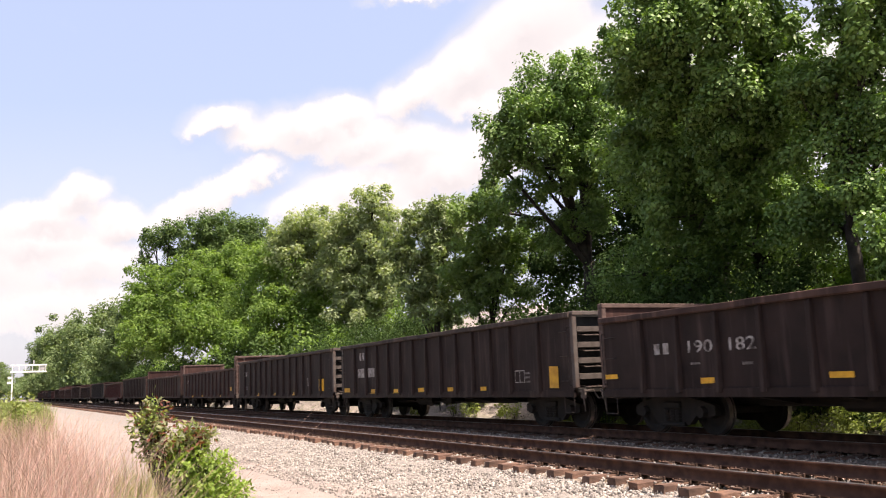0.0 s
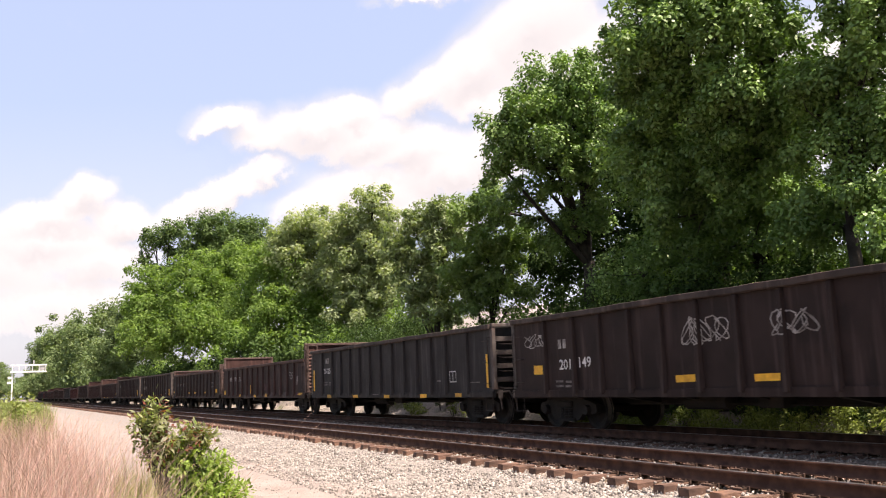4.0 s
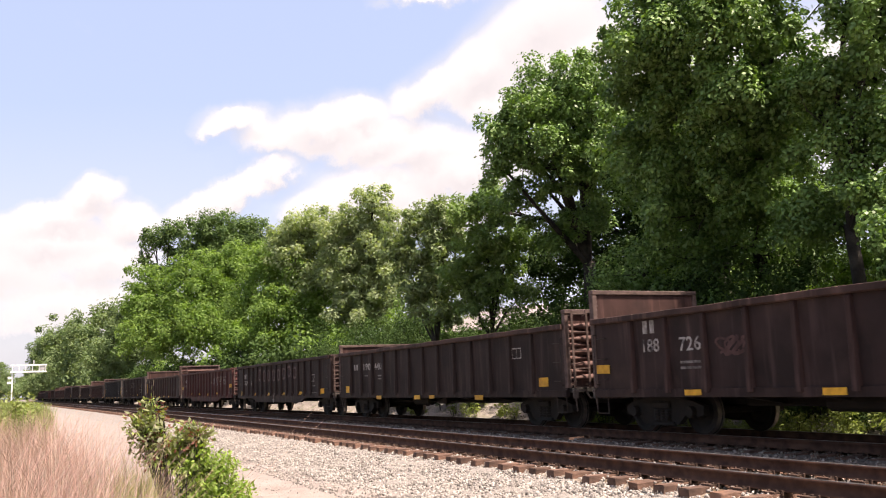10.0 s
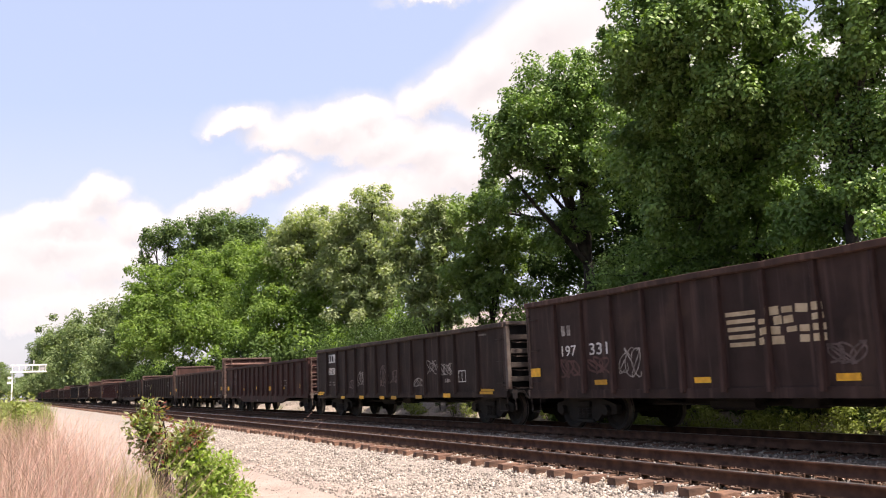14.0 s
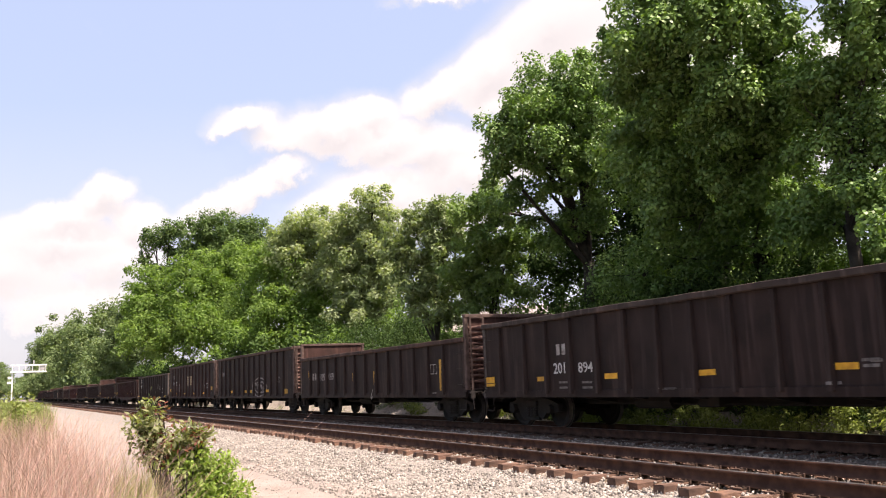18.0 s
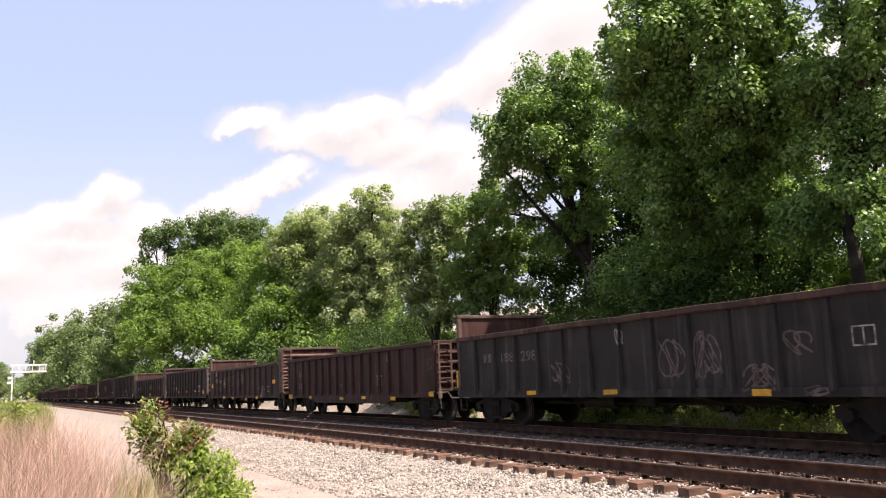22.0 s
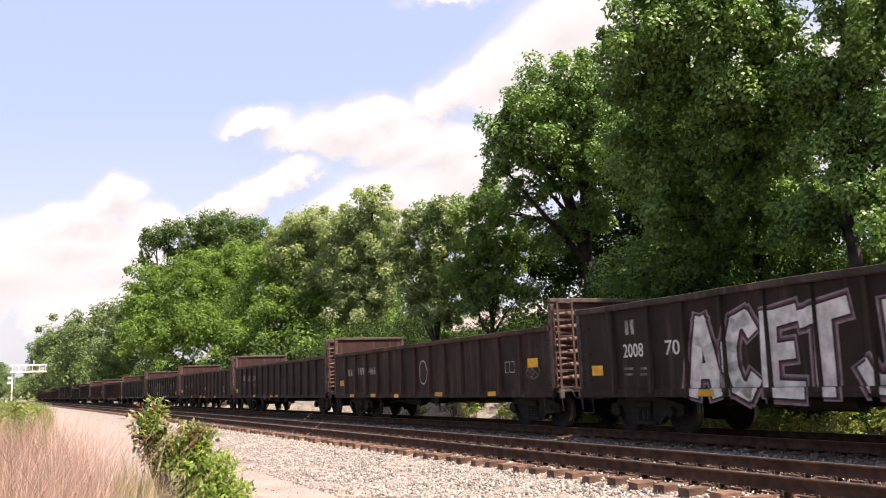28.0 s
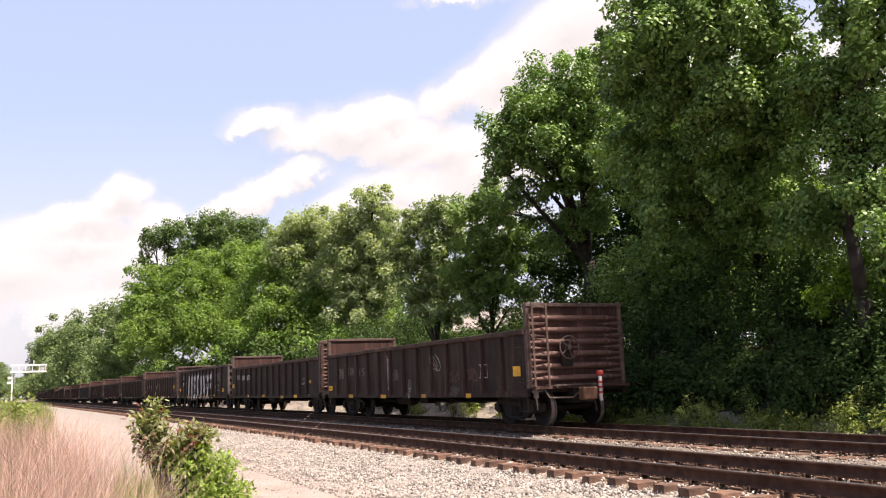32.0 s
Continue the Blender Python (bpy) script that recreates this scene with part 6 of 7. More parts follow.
near_crowns.append(tree("maple_tree", "large forked maple with dark-green leaves above the far track", 17.9, 14.4, 1.6,
     [(-1.0, -0.1, 6.5, 0.91, 0.74, 1), (-1.0, -1.4, 6.8, 0.86, 0.80, 1), (-0.6, -1.2, 5.5, 0.86, 0.77, 1), (-1.0, -0.9, 8.1, 0.74, 0.47, 0.6), (-1.0, -2.0, 7.9, 1.00, 0.79, 0.9), (-0.4, 0.8, 3.6, 0.98, 0.60, 0.8), (-1.2, -1.4, 3.8, 0.82, 0.48, 0.9), (-0.5, -0.2, 5.1, 1.03, 0.74, 0.8), (-0.8, -1.1, 9.1, 0.90, 0.68, 0.8), (-1.4, -1.7, 2.6, 0.54, 0.47, 0.8)],
     "maple", 0.36, 208, 0.113, 0.086, 12, trunk_r=0.17, trunk_h=3.4, group="bank trees", lean=-0.35))
near_crowns.append(tree("maple_tree", "spreading green maple with loose outer branches", 21.6, 30.8, 2.27,
     [(-2.3, -2.6, 10.9, 1.38, 1.15, 1), (-3.7, -2.0, 10.0, 1.25, 1.09, 1), (-4.7, -1.6, 8.8, 0.94, 1.16, 1), (-1.2, -2.3, 9.6, 1.28, 1.52, 1), (-3.2, -2.4, 8.5, 1.45, 1.23, 1), (-4.2, -0.9, 7.5, 0.91, 0.73, 0.42), (-1.3, -2.2, 7.6, 1.38, 1.15, 0.8), (-2.5, -0.7, 7.2, 1.40, 0.84, 0.36), (-0.4, -1.2, 6.1, 1.66, 0.99, 0.4), (-3.4, 1.2, 6.4, 1.08, 0.91, 0.5), (-1.8, 0.5, 5.5, 1.44, 0.91, 0.5)],
     "maple", 0.44, 201, 0.139, 0.105, 13, trunk_r=0.3, trunk_h=4.2, group="bank trees"))
# shade put into darker shrub leaves; hidden front lobes added to shade the brush
near_crowns.append(tree("maple_tree", "green maple behind the front row, shade put into its dark leaves", 30.1, 32.1, 2.6,
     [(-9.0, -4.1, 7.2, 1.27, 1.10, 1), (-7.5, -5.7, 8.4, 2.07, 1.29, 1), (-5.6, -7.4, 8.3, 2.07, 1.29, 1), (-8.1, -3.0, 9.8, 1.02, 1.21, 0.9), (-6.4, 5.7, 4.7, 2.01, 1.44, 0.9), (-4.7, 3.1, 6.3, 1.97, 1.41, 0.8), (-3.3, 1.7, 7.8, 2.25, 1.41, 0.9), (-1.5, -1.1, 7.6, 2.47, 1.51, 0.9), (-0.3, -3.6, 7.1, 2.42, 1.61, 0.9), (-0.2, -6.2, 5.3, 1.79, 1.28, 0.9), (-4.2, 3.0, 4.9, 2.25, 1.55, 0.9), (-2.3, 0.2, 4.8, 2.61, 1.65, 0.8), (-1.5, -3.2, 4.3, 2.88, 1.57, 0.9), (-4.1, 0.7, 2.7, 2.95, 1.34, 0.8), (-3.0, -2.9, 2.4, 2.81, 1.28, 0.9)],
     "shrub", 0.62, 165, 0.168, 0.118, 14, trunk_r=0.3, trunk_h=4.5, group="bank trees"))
near_crowns.append(tree("maple_tree", "low-branched maple in the shade of the tall ones", 22.6, 20.6, 2.25,
     [(-3.2, 3.2, 3.6, 1.39, 0.83, 0.7), (-2.4, 1.3, 3.0, 1.44, 0.81, 0.75), (-1.7, -0.2, 3.2, 1.32, 0.79, 0.75), (-1.2, -1.2, 2.5, 1.02, 0.74, 0.75), (-3.3, 4.7, 2.7, 1.23, 0.78, 0.6), (-2.6, 2.9, 1.9, 1.49, 0.79, 0.7), (-1.8, 0.9, 1.5, 1.53, 0.77, 0.8), (-1.4, -0.8, 1.2, 1.11, 0.67, 0.7)],
     "maple", 0.46, 180, 0.118, 0.084, 31, trunk_r=0.2, trunk_h=3, group="bank trees"))
# hidden by the broad maple; added to keep the sun off the understory
near_crowns.append(tree("maple_tree", "tall maple added behind the broad one to shade the understory", 21.8, 23.2, 2.35,
     [(-1.3, -2.3, 7.8, 1.85, 1.46, 0.9), (-1.9, -0.6, 8.4, 1.71, 1.51, 0.9), (-2.1, 1.2, 7.7, 1.04, 1.25, 0.7), (-0.6, -3.5, 7.5, 1.44, 1.34, 0.9), (-1.5, -0.7, 6.1, 1.88, 1.09, 0.8), (-1.8, 1.5, 6.0, 1.04, 0.93, 0.6), (-0.9, -2.6, 5.7, 1.53, 1.05, 0.8)],
     "maple", 0.6, 187, 0.143, 0.105, 33, trunk_r=0.28, trunk_h=5, group="bank trees"))
# mostly out of view; added so its crown shades the end of the bank
near_crowns.append(tree("maple_tree", "broad maple added past the edge of view to shade the brush", 22.2, 12.3, 2.2,
     [(-1.0, 0.3, 4.6, 2.09, 1.45, 0.9), (-1.3, -0.2, 6.7, 2.26, 1.61, 0.9), (-1.9, 1.0, 5.7, 1.28, 1.44, 0.8), (-0.7, -0.0, 2.8, 1.76, 0.96, 0.8), (-1.1, 1.4, 3.1, 1.14, 0.73, 0.7)],
     "maple", 0.6, 216, 0.143, 0.105, 32, trunk_r=0.3, trunk_h=4, group="bank trees"))
near_crowns.append(tree("maple_sapling", "young bright-green maple lit by the sun on the bank", 18.6, 15.6, 1.9,
     [(0.1, 0.0, 2.2, 0.56, 0.41, 0.7), (-0.2, 0.5, 1.6, 0.53, 0.38, 0.6), (0.3, -0.5, 1.5, 0.53, 0.40, 0.6)],
     "sapling", 0.3, 180, 0.097, 0.074, 15, trunk_r=0.06, trunk_h=1.2, group="bank trees"))
near_crowns.append(tree("maple_sapling", "young sunlit green maple under the tall ones", 22.6, 24.1, 2.32,
     [(-0.5, 0.2, 2.5, 0.80, 0.42, 0.8), (-0.2, -0.5, 2.1, 0.71, 0.38, 0.7), (-0.8, 1.1, 2.0, 0.68, 0.43, 0.7), (-0.9, 1.8, 3.1, 0.61, 0.35, 0.6)],
     "sapling", 0.34, 172, 0.109, 0.084, 16, trunk_r=0.07, trunk_h=1.2, group="bank trees"))
tree("locust_tree", "slender multi-stemmed locust with feathery green leaves", 19.1, 35.1, 2.15,
     [(-1.2, -1.2, 6.9, 1.00, 0.95, 1), (-0.6, -1.7, 7.5, 0.65, 0.60, 0.9), (-0.7, -1.2, 5.4, 1.30, 1.00, 0.9), (0.3, -1.7, 5.2, 0.80, 0.90, 0.8), (-0.0, -1.3, 3.7, 1.12, 0.85, 0.8), (-0.9, 0.2, 3.9, 1.15, 0.92, 0.8), (-0.7, -0.3, 2.8, 1.01, 0.61, 0.6), (0.6, -1.6, 3.0, 0.85, 0.70, 0.6)],
     "locust", 0.4, 127, 0.24, 0.085, 17, trunk_r=0.13, trunk_h=1.6, group="bank trees")
tree("locust_tree", "bushy locust tree with pale-edged leaves beside the line", 18.2, 39, 1.82,
     [(-0.3, -1.8, 7.7, 0.91, 0.81, 0.9), (-0.9, -0.4, 7.5, 1.15, 0.88, 0.8), (-0.1, -1.7, 6.4, 1.21, 0.97, 0.9), (-1.0, -0.1, 6.0, 1.15, 0.99, 0.8), (-0.3, -1.3, 4.8, 1.21, 1.07, 0.8), (-1.0, 0.2, 4.1, 1.15, 1.10, 0.8), (-0.0, -1.3, 3.2, 1.21, 0.64, 0.6), (-1.4, 1.1, 6.8, 0.79, 1.18, 0.7)],
     "pale_locust", 0.42, 121, 0.24, 0.09, 18, trunk_r=0.14, trunk_h=1.6, group="bank trees")
tree("poplar_tree", "tall silvery-green poplar moving in the wind", 26.6, 71.2, 2.5,
     [(-0.1, -2.7, 14.2, 1.44, 1.53, 1.1), (0.9, -2.8, 13.1, 1.05, 1.44, 0.8), (-1.2, -0.7, 12.1, 2.33, 1.85, 1.35), (0.7, -2.3, 10.5, 2.30, 2.16, 1.35), (-0.9, -0.3, 8.8, 2.92, 2.33, 1.35), (1.1, -3.0, 7.3, 2.18, 2.08, 1.1), (-0.8, -1.1, 5.6, 2.97, 1.92, 1.1), (-2.0, 0.8, 10.9, 1.72, 1.97, 1.35)],
     "poplar", 0.72, 139, 0.27, 0.17, 19, trunk_r=0.35, trunk_h=6, group="poplars")
tree("poplar_tree", "pale-leaved poplar in a row behind the line", 25, 80.2, 2.45,
     [(-1.1, -4.1, 13.5, 2.07, 1.66, 1.35), (-2.5, -2.6, 13.3, 1.78, 1.57, 1.35), (-3.7, -1.1, 12.5, 1.27, 1.70, 1.1), (-0.1, -4.1, 11.6, 2.33, 1.97, 1.35), (-2.2, -2.3, 10.7, 2.62, 1.99, 1.35), (-0.6, -4.6, 8.7, 2.56, 1.94, 1.35)],
     "poplar", 0.76, 116, 0.28, 0.18, 20, trunk_r=0.35, trunk_h=6, group="poplars")
tree("ash_tree", "bright-green bushy tree leaning over the line side", 22, 80.8, 2.38,
     [(0.4, -2.5, 9.0, 2.73, 1.89, 1.35), (-1.5, -0.1, 10.2, 2.26, 1.83, 1.35), (1.7, -4.8, 6.7, 2.45, 1.84, 1.35), (-1.1, -3.9, 6.2, 2.81, 1.84, 1.35), (-2.2, 2.5, 7.7, 2.42, 2.20, 1.35), (0.9, -6.4, 4.1, 2.59, 1.50, 1.35), (2.8, -9.1, 3.6, 2.14, 1.26, 1.35), (-2.0, -3.4, 3.6, 3.07, 1.53, 1.35)],
     "ash", 0.8, 121, 0.27, 0.18, 21, trunk_r=0.25, trunk_h=3, group="line-side trees")
tree("ash_tree", "dense bright-green tree on the bank", 20.6, 103, 2.3,
     [(-0.3, -1.6, 10.6, 3.99, 2.79, 1.35), (-3.4, 2.1, 9.6, 3.56, 3.01, 1.35), (2.0, -1.5, 13.9, 3.36, 2.28, 1.35), (-2.2, 1.5, 12.9, 3.01, 2.19, 1.35), (-6.5, 6.6, 10.4, 2.98, 3.26, 1.35), (-1.4, -4.1, 6.5, 4.52, 2.58, 1.35), (-5.3, 1.7, 5.7, 3.93, 2.85, 1.35), (1.3, -8.6, 4.7, 3.72, 2.11, 1.35), (-7.9, 8.5, 12.6, 1.44, 2.02, 0.8), (-7.9, 6.0, 7.0, 2.53, 3.23, 1.35)],
     "ash", 0.95, 121, 0.32, 0.21, 22, trunk_r=0.3, trunk_h=3, group="line-side trees")
tree("oak_tree", "round-crowned dark oak rising behind the others", 27.5, 129.1, 2.58,
     [(-1.5, -3.7, 21.3, 3.74, 2.49, 1.35), (-4.2, -3.3, 22.1, 2.83, 1.83, 1.35), (1.5, -6.3, 20.5, 3.27, 2.62, 1.35), (3.2, -7.4, 18.2, 2.44, 2.76, 1.35), (-5.3, -0.6, 19.4, 1.86, 3.21, 1.35), (-0.3, -5.3, 17.2, 5.07, 2.95, 1.35), (-3.2, -1.8, 18.4, 3.35, 3.01, 1.35)],
     "oak", 1.15, 121, 0.36, 0.25, 23, trunk_r=0.45, trunk_h=9, group="far trees")
tree("oak_tree", "dark oak with a gap between its boughs", 19, 138.7, 2.26,
     [(0.7, -3.1, 23.1, 2.67, 1.42, 0.9), (-1.3, -2.7, 22.0, 2.13, 1.60, 0.9), (-2.4, -2.2, 19.7, 1.24, 1.78, 0.8), (2.7, -3.1, 21.2, 1.24, 2.67, 0.8), (-1.6, -0.9, 17.3, 2.15, 1.25, 0.8), (2.2, -1.5, 17.7, 1.79, 1.07, 0.8), (-0.1, -2.1, 17.0, 2.31, 1.24, 0.8), (1.1, -1.7, 20.2, 0.81, 1.25, 0.6)],
     "oak", 1, 110, 0.36, 0.25, 24, trunk_r=0.4, trunk_h=9, group="far trees")
tree("ash_tree", "green line-side tree with drooping branches", 17.8, 164.1, 2.18,
     [(-0.5, -7.6, 12.3, 3.64, 3.64, 1.35), (-2.4, 0.8, 10.6, 3.82, 4.03, 1.35), (0.2, -9.3, 6.6, 4.59, 4.39, 1.35), (-2.9, -0.9, 5.1, 4.82, 4.19, 1.35), (-3.8, 6.8, 13.5, 2.64, 1.98, 1.1)],
     "far_leaf", 1.35, 121, 0.42, 0.29, 25, trunk_r=0.4, trunk_h=5, group="far trees")
tree("oak_tree", "tall green tree in the far line-side wood", 17.4, 239.4, 2.24,
     [(-2.3, -8.4, 14.0, 5.04, 4.45, 1.35), (-5.6, 7.9, 14.5, 4.44, 4.76, 1.35), (-0.4, -18.2, 7.7, 5.39, 5.11, 1.35), (-4.3, -1.9, 7.1, 6.09, 5.48, 1.35)],
     "far_leaf", 1.75, 121, 0.58, 0.4, 26, trunk_r=0.45, trunk_h=6, group="far trees")
tree("oak_tree", "leafy tree in the far line-side wood", 13.7, 309.7, 1.69,
     [(-3.0, -10.4, 16.7, 4.22, 5.37, 1.35), (-5.2, 9.8, 15.5, 4.09, 6.14, 1.35), (-2.1, -18.1, 8.6, 5.23, 6.35, 1.35), (-5.0, 8.1, 7.7, 4.07, 5.69, 1.35)],
     "far_leaf", 2, 121, 0.7, 0.5, 27, trunk_r=0.5, trunk_h=6, group="far trees")
tree("oak_tree", "dark tree at the end of the wooded line side", 11.3, 369.9, 0.22,
     [(-3.9, 1.6, 19.1, 4.04, 5.71, 1.35), (-5.2, 1.8, 13.8, 3.09, 5.71, 1.35), (-2.8, -2.1, 8.8, 4.23, 5.65, 1.35), (-3.5, -2.0, 4.6, 4.71, 3.29, 1.35)],
     "far_leaf", 2.1, 121, 0.76, 0.55, 28, trunk_r=0.5, trunk_h=5, group="far trees")
tree("distant_tree", "hazy green trees beyond the curve", 4.3, 640, 0.04,
     [(4.0, 9.9, 12.5, 9.14, 6.65, 1), (-4.0, -0.0, 9.0, 6.55, 3.68, 1), (-0.1, -10.0, 5.9, 9.67, 3.62, 1), (7.4, -0.1, 5.7, 8.18, 4.91, 1), (-7.2, -0.0, 5.5, 5.73, 3.27, 1)],
     "far_leaf", 2.6, 98, 1.1, 0.8, 29, trunk_r=0.5, trunk_h=4, group="far trees")
tree("distant_tree", "green trees on the horizon across the grass", -4.6, 230, 0.07,
     [(0.9, -0.1, 6.2, 2.06, 1.76, 1), (-1.1, 4.9, 6.7, 3.00, 3.00, 1), (2.3, -5.0, 4.1, 1.58, 1.29, 1), (0.8, -2.0, 3.4, 2.33, 1.75, 1), (-1.1, -0.1, 3.5, 2.65, 2.06, 1)],
     "far_leaf", 1.1, 110, 0.42, 0.3, 30, trunk_r=0.4, trunk_h=3, group="far trees")


# brush on the bank beyond the train, dense in the shade under the trees
rng = random.Random(8)
# the dark leaf colour here also carries the shade under the trees
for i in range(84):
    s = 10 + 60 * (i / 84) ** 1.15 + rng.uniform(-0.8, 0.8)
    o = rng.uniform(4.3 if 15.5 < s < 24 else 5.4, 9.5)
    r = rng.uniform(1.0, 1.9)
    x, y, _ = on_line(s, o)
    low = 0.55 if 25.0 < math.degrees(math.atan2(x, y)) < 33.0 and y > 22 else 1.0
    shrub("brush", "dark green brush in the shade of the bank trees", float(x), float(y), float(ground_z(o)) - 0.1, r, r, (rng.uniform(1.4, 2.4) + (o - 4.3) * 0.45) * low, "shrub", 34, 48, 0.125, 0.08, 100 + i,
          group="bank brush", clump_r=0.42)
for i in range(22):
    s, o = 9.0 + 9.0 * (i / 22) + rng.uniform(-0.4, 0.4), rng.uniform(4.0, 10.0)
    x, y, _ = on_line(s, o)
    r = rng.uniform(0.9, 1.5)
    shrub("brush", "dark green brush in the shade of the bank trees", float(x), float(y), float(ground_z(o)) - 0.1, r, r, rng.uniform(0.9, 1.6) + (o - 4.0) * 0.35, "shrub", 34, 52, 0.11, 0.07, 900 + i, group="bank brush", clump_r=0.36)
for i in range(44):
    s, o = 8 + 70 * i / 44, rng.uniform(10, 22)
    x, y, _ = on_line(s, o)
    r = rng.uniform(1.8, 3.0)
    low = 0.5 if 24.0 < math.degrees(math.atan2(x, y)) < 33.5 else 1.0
    # past this bearing the brush gets darker leaves in place of shade
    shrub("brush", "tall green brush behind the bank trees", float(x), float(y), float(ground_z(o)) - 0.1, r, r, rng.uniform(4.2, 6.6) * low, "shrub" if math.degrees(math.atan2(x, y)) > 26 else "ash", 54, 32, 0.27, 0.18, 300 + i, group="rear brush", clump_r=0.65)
for i in range(30):
    s, o = 62 + 140 * (i / 30), rng.uniform(4.5, 8.0)
    x, y, _ = on_line(s, o)
    r = rng.uniform(2.0, 3.2)
    # mostly dark leaves: the shade along the line is put into their colour
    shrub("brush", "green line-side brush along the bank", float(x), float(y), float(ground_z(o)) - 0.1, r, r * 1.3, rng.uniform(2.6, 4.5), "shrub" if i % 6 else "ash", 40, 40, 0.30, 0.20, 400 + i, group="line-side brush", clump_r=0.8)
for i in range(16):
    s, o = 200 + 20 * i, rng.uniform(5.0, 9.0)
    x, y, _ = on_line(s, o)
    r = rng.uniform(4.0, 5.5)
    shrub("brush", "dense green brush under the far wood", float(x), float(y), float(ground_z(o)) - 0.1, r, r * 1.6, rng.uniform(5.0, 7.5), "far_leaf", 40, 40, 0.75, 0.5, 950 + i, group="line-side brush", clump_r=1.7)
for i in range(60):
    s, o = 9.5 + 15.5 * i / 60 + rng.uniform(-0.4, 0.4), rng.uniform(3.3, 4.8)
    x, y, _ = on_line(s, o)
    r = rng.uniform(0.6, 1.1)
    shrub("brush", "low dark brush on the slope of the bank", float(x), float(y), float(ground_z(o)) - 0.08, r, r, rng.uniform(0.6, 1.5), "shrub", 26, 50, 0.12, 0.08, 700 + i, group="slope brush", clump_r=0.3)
for i in range(44):
    s, o = 9 + 34 * (i / 44) ** 1.3 + rng.uniform(-0.5, 0.5), rng.uniform(2.6, 3.8)
    x, y, _ = on_line(s, o)
    r = rng.uniform(0.25, 0.6)
    shrub("weed", "sunlit yellow-green weed at the foot of the bank", float(x), float(y), float(ground_z(o)) - 0.03, r, r, rng.uniform(0.35, 0.95), "weed" if i % 3 else "shrub", 14, 34, 0.09, 0.045, 500 + i, category="weed", group="bank weeds", clump_r=0.16)

for i in range(64):
    s, o = 7 + 17 * i / 64 + rng.uniform(-0.3, 0.3), rng.uniform(2.0, 3.4)
    x, y, _ = on_line(s, o)
    r = rng.uniform(0.2, 0.5)
    shrub("weed", "sunlit yellow-green weed at the foot of the bank", float(x), float(y), float(ground_z(o)) - 0.03, r, r, rng.choice((0.25, 0.4, 0.6, 0.9)), "weed", 12, 36, 0.08, 0.035, 800 + i, category="weed", group="bank weeds", clump_r=0.15)


# ---- the verge by the camera ----
def blades(name, label, mat, n, region, h0, h1, width, seed, bend=0.5, dens=None, patch=0.0):
    """Grass: bent tapering blades, each of three short quads, standing in tussocks of uneven height where patch is given."""
    rng = np.random.default_rng(seed)
    x0, x1, y0, y1 = region
    x, y = rng.uniform(x0, x1, n), rng.uniform(y0, y1, n)
    H = rng.uniform(h0, h1, n)
    a = rng.uniform(0, 6.28, n)
    if patch:
        m = n // 26
        tx, ty, th, ta = rng.uniform(x0, x1, m), rng.uniform(y0, y1, m), rng.uniform(1 - patch, 1 + patch * 0.45, m), rng.uniform(0, 6.28, m)
        k = rng.integers(0, m, n)
        x, y = tx[k] + rng.normal(0, 0.085, n), ty[k] + rng.normal(0, 0.085, n)
        H *= th[k]
        a = ta[k] + rng.normal(0, 1.1, n)
    if dens:
        keep = dens(x, y, rng)
        x, y, H, a = x[keep], y[keep], H[keep], a[keep]
        n = len(x)
    lean = rng.uniform(0.05, bend, n) ** 1.4 * H
    wind = np.array([-0.15, 0.10])
    V = []
    for u in (0.0, 0.4, 0.75, 1.0):
        px = x + (np.cos(a) + wind[0]) * lean * u ** 2
        py = y + (np.sin(a) + wind[1]) * lean * u ** 2
        pz = 0.04 + H * (u - 0.18 * u ** 2)
        w = width * (1 - 0.85 * u) * 0.5
        nx, ny = -np.sin(a + 0.7), np.cos(a + 0.7)
        V += [np.stack([px - nx * w, py - ny * w, pz], -1), np.stack([px + nx * w, py + ny * w, pz], -1)]
    V = np.stack(V, 1).reshape(-1, 3)
    q = np.array([(0, 1, 3, 2), (2, 3, 5, 4), (4, 5, 7, 6)])
    F = (np.arange(n)[:, None, None] * 8 + q[None]).reshape(-1, 4)
    return tagged(new(name, fast_mesh(name, V, F, M[mat])), label, kind="stuff", category="grass")


def verge(x, y, rng):
    edge = np.where(y < 9, 0.05 + 0.098 * y, 0.93 - (y - 9) * 0.03)
    return x < edge - 0.04 + 0.07 * np.sin(y * 1.7) + 0.06 * np.sin(y * 5.1 + x * 4) - rng.exponential(0.12, len(x))


def bush_foot(x, y, rng):
    return np.abs(x - 0.118 * y + 0.02) < 0.20 - rng.exponential(0.05, len(x))


def far_verge(x, y, rng):
    return x < 0.1 + 0.03 * y - rng.random(len(x)) * 0.4


blades("dry_grass", "tall dry pinkish-tan grass on the verge", "straw", 56000, (-2.6, 1.6, 3.6, 15.0), 0.95, 1.72, 0.0065, 71, 0.75, verge, 0.32)
blades("brown_grass", "older brown grass deep in the verge", "straw_brown", 22000, (-2.6, 1.5, 3.4, 14.0), 0.55, 1.25, 0.011, 78, 0.8, verge, 0.3)
blades("grey_grass", "bleached and broken grass stalks low on the verge", "straw_grey", 9000, (-2.0, 1.4, 3.4, 10.0), 0.8, 1.45, 0.008, 72, 1.0, verge, 0.2)
blades("pale_grass", "tall bleached grass stalks standing over the verge", "straw_grey", 7000, (-2.6, 1.5, 3.6, 15.0), 1.1, 1.80, 0.006, 77, 0.7, verge)
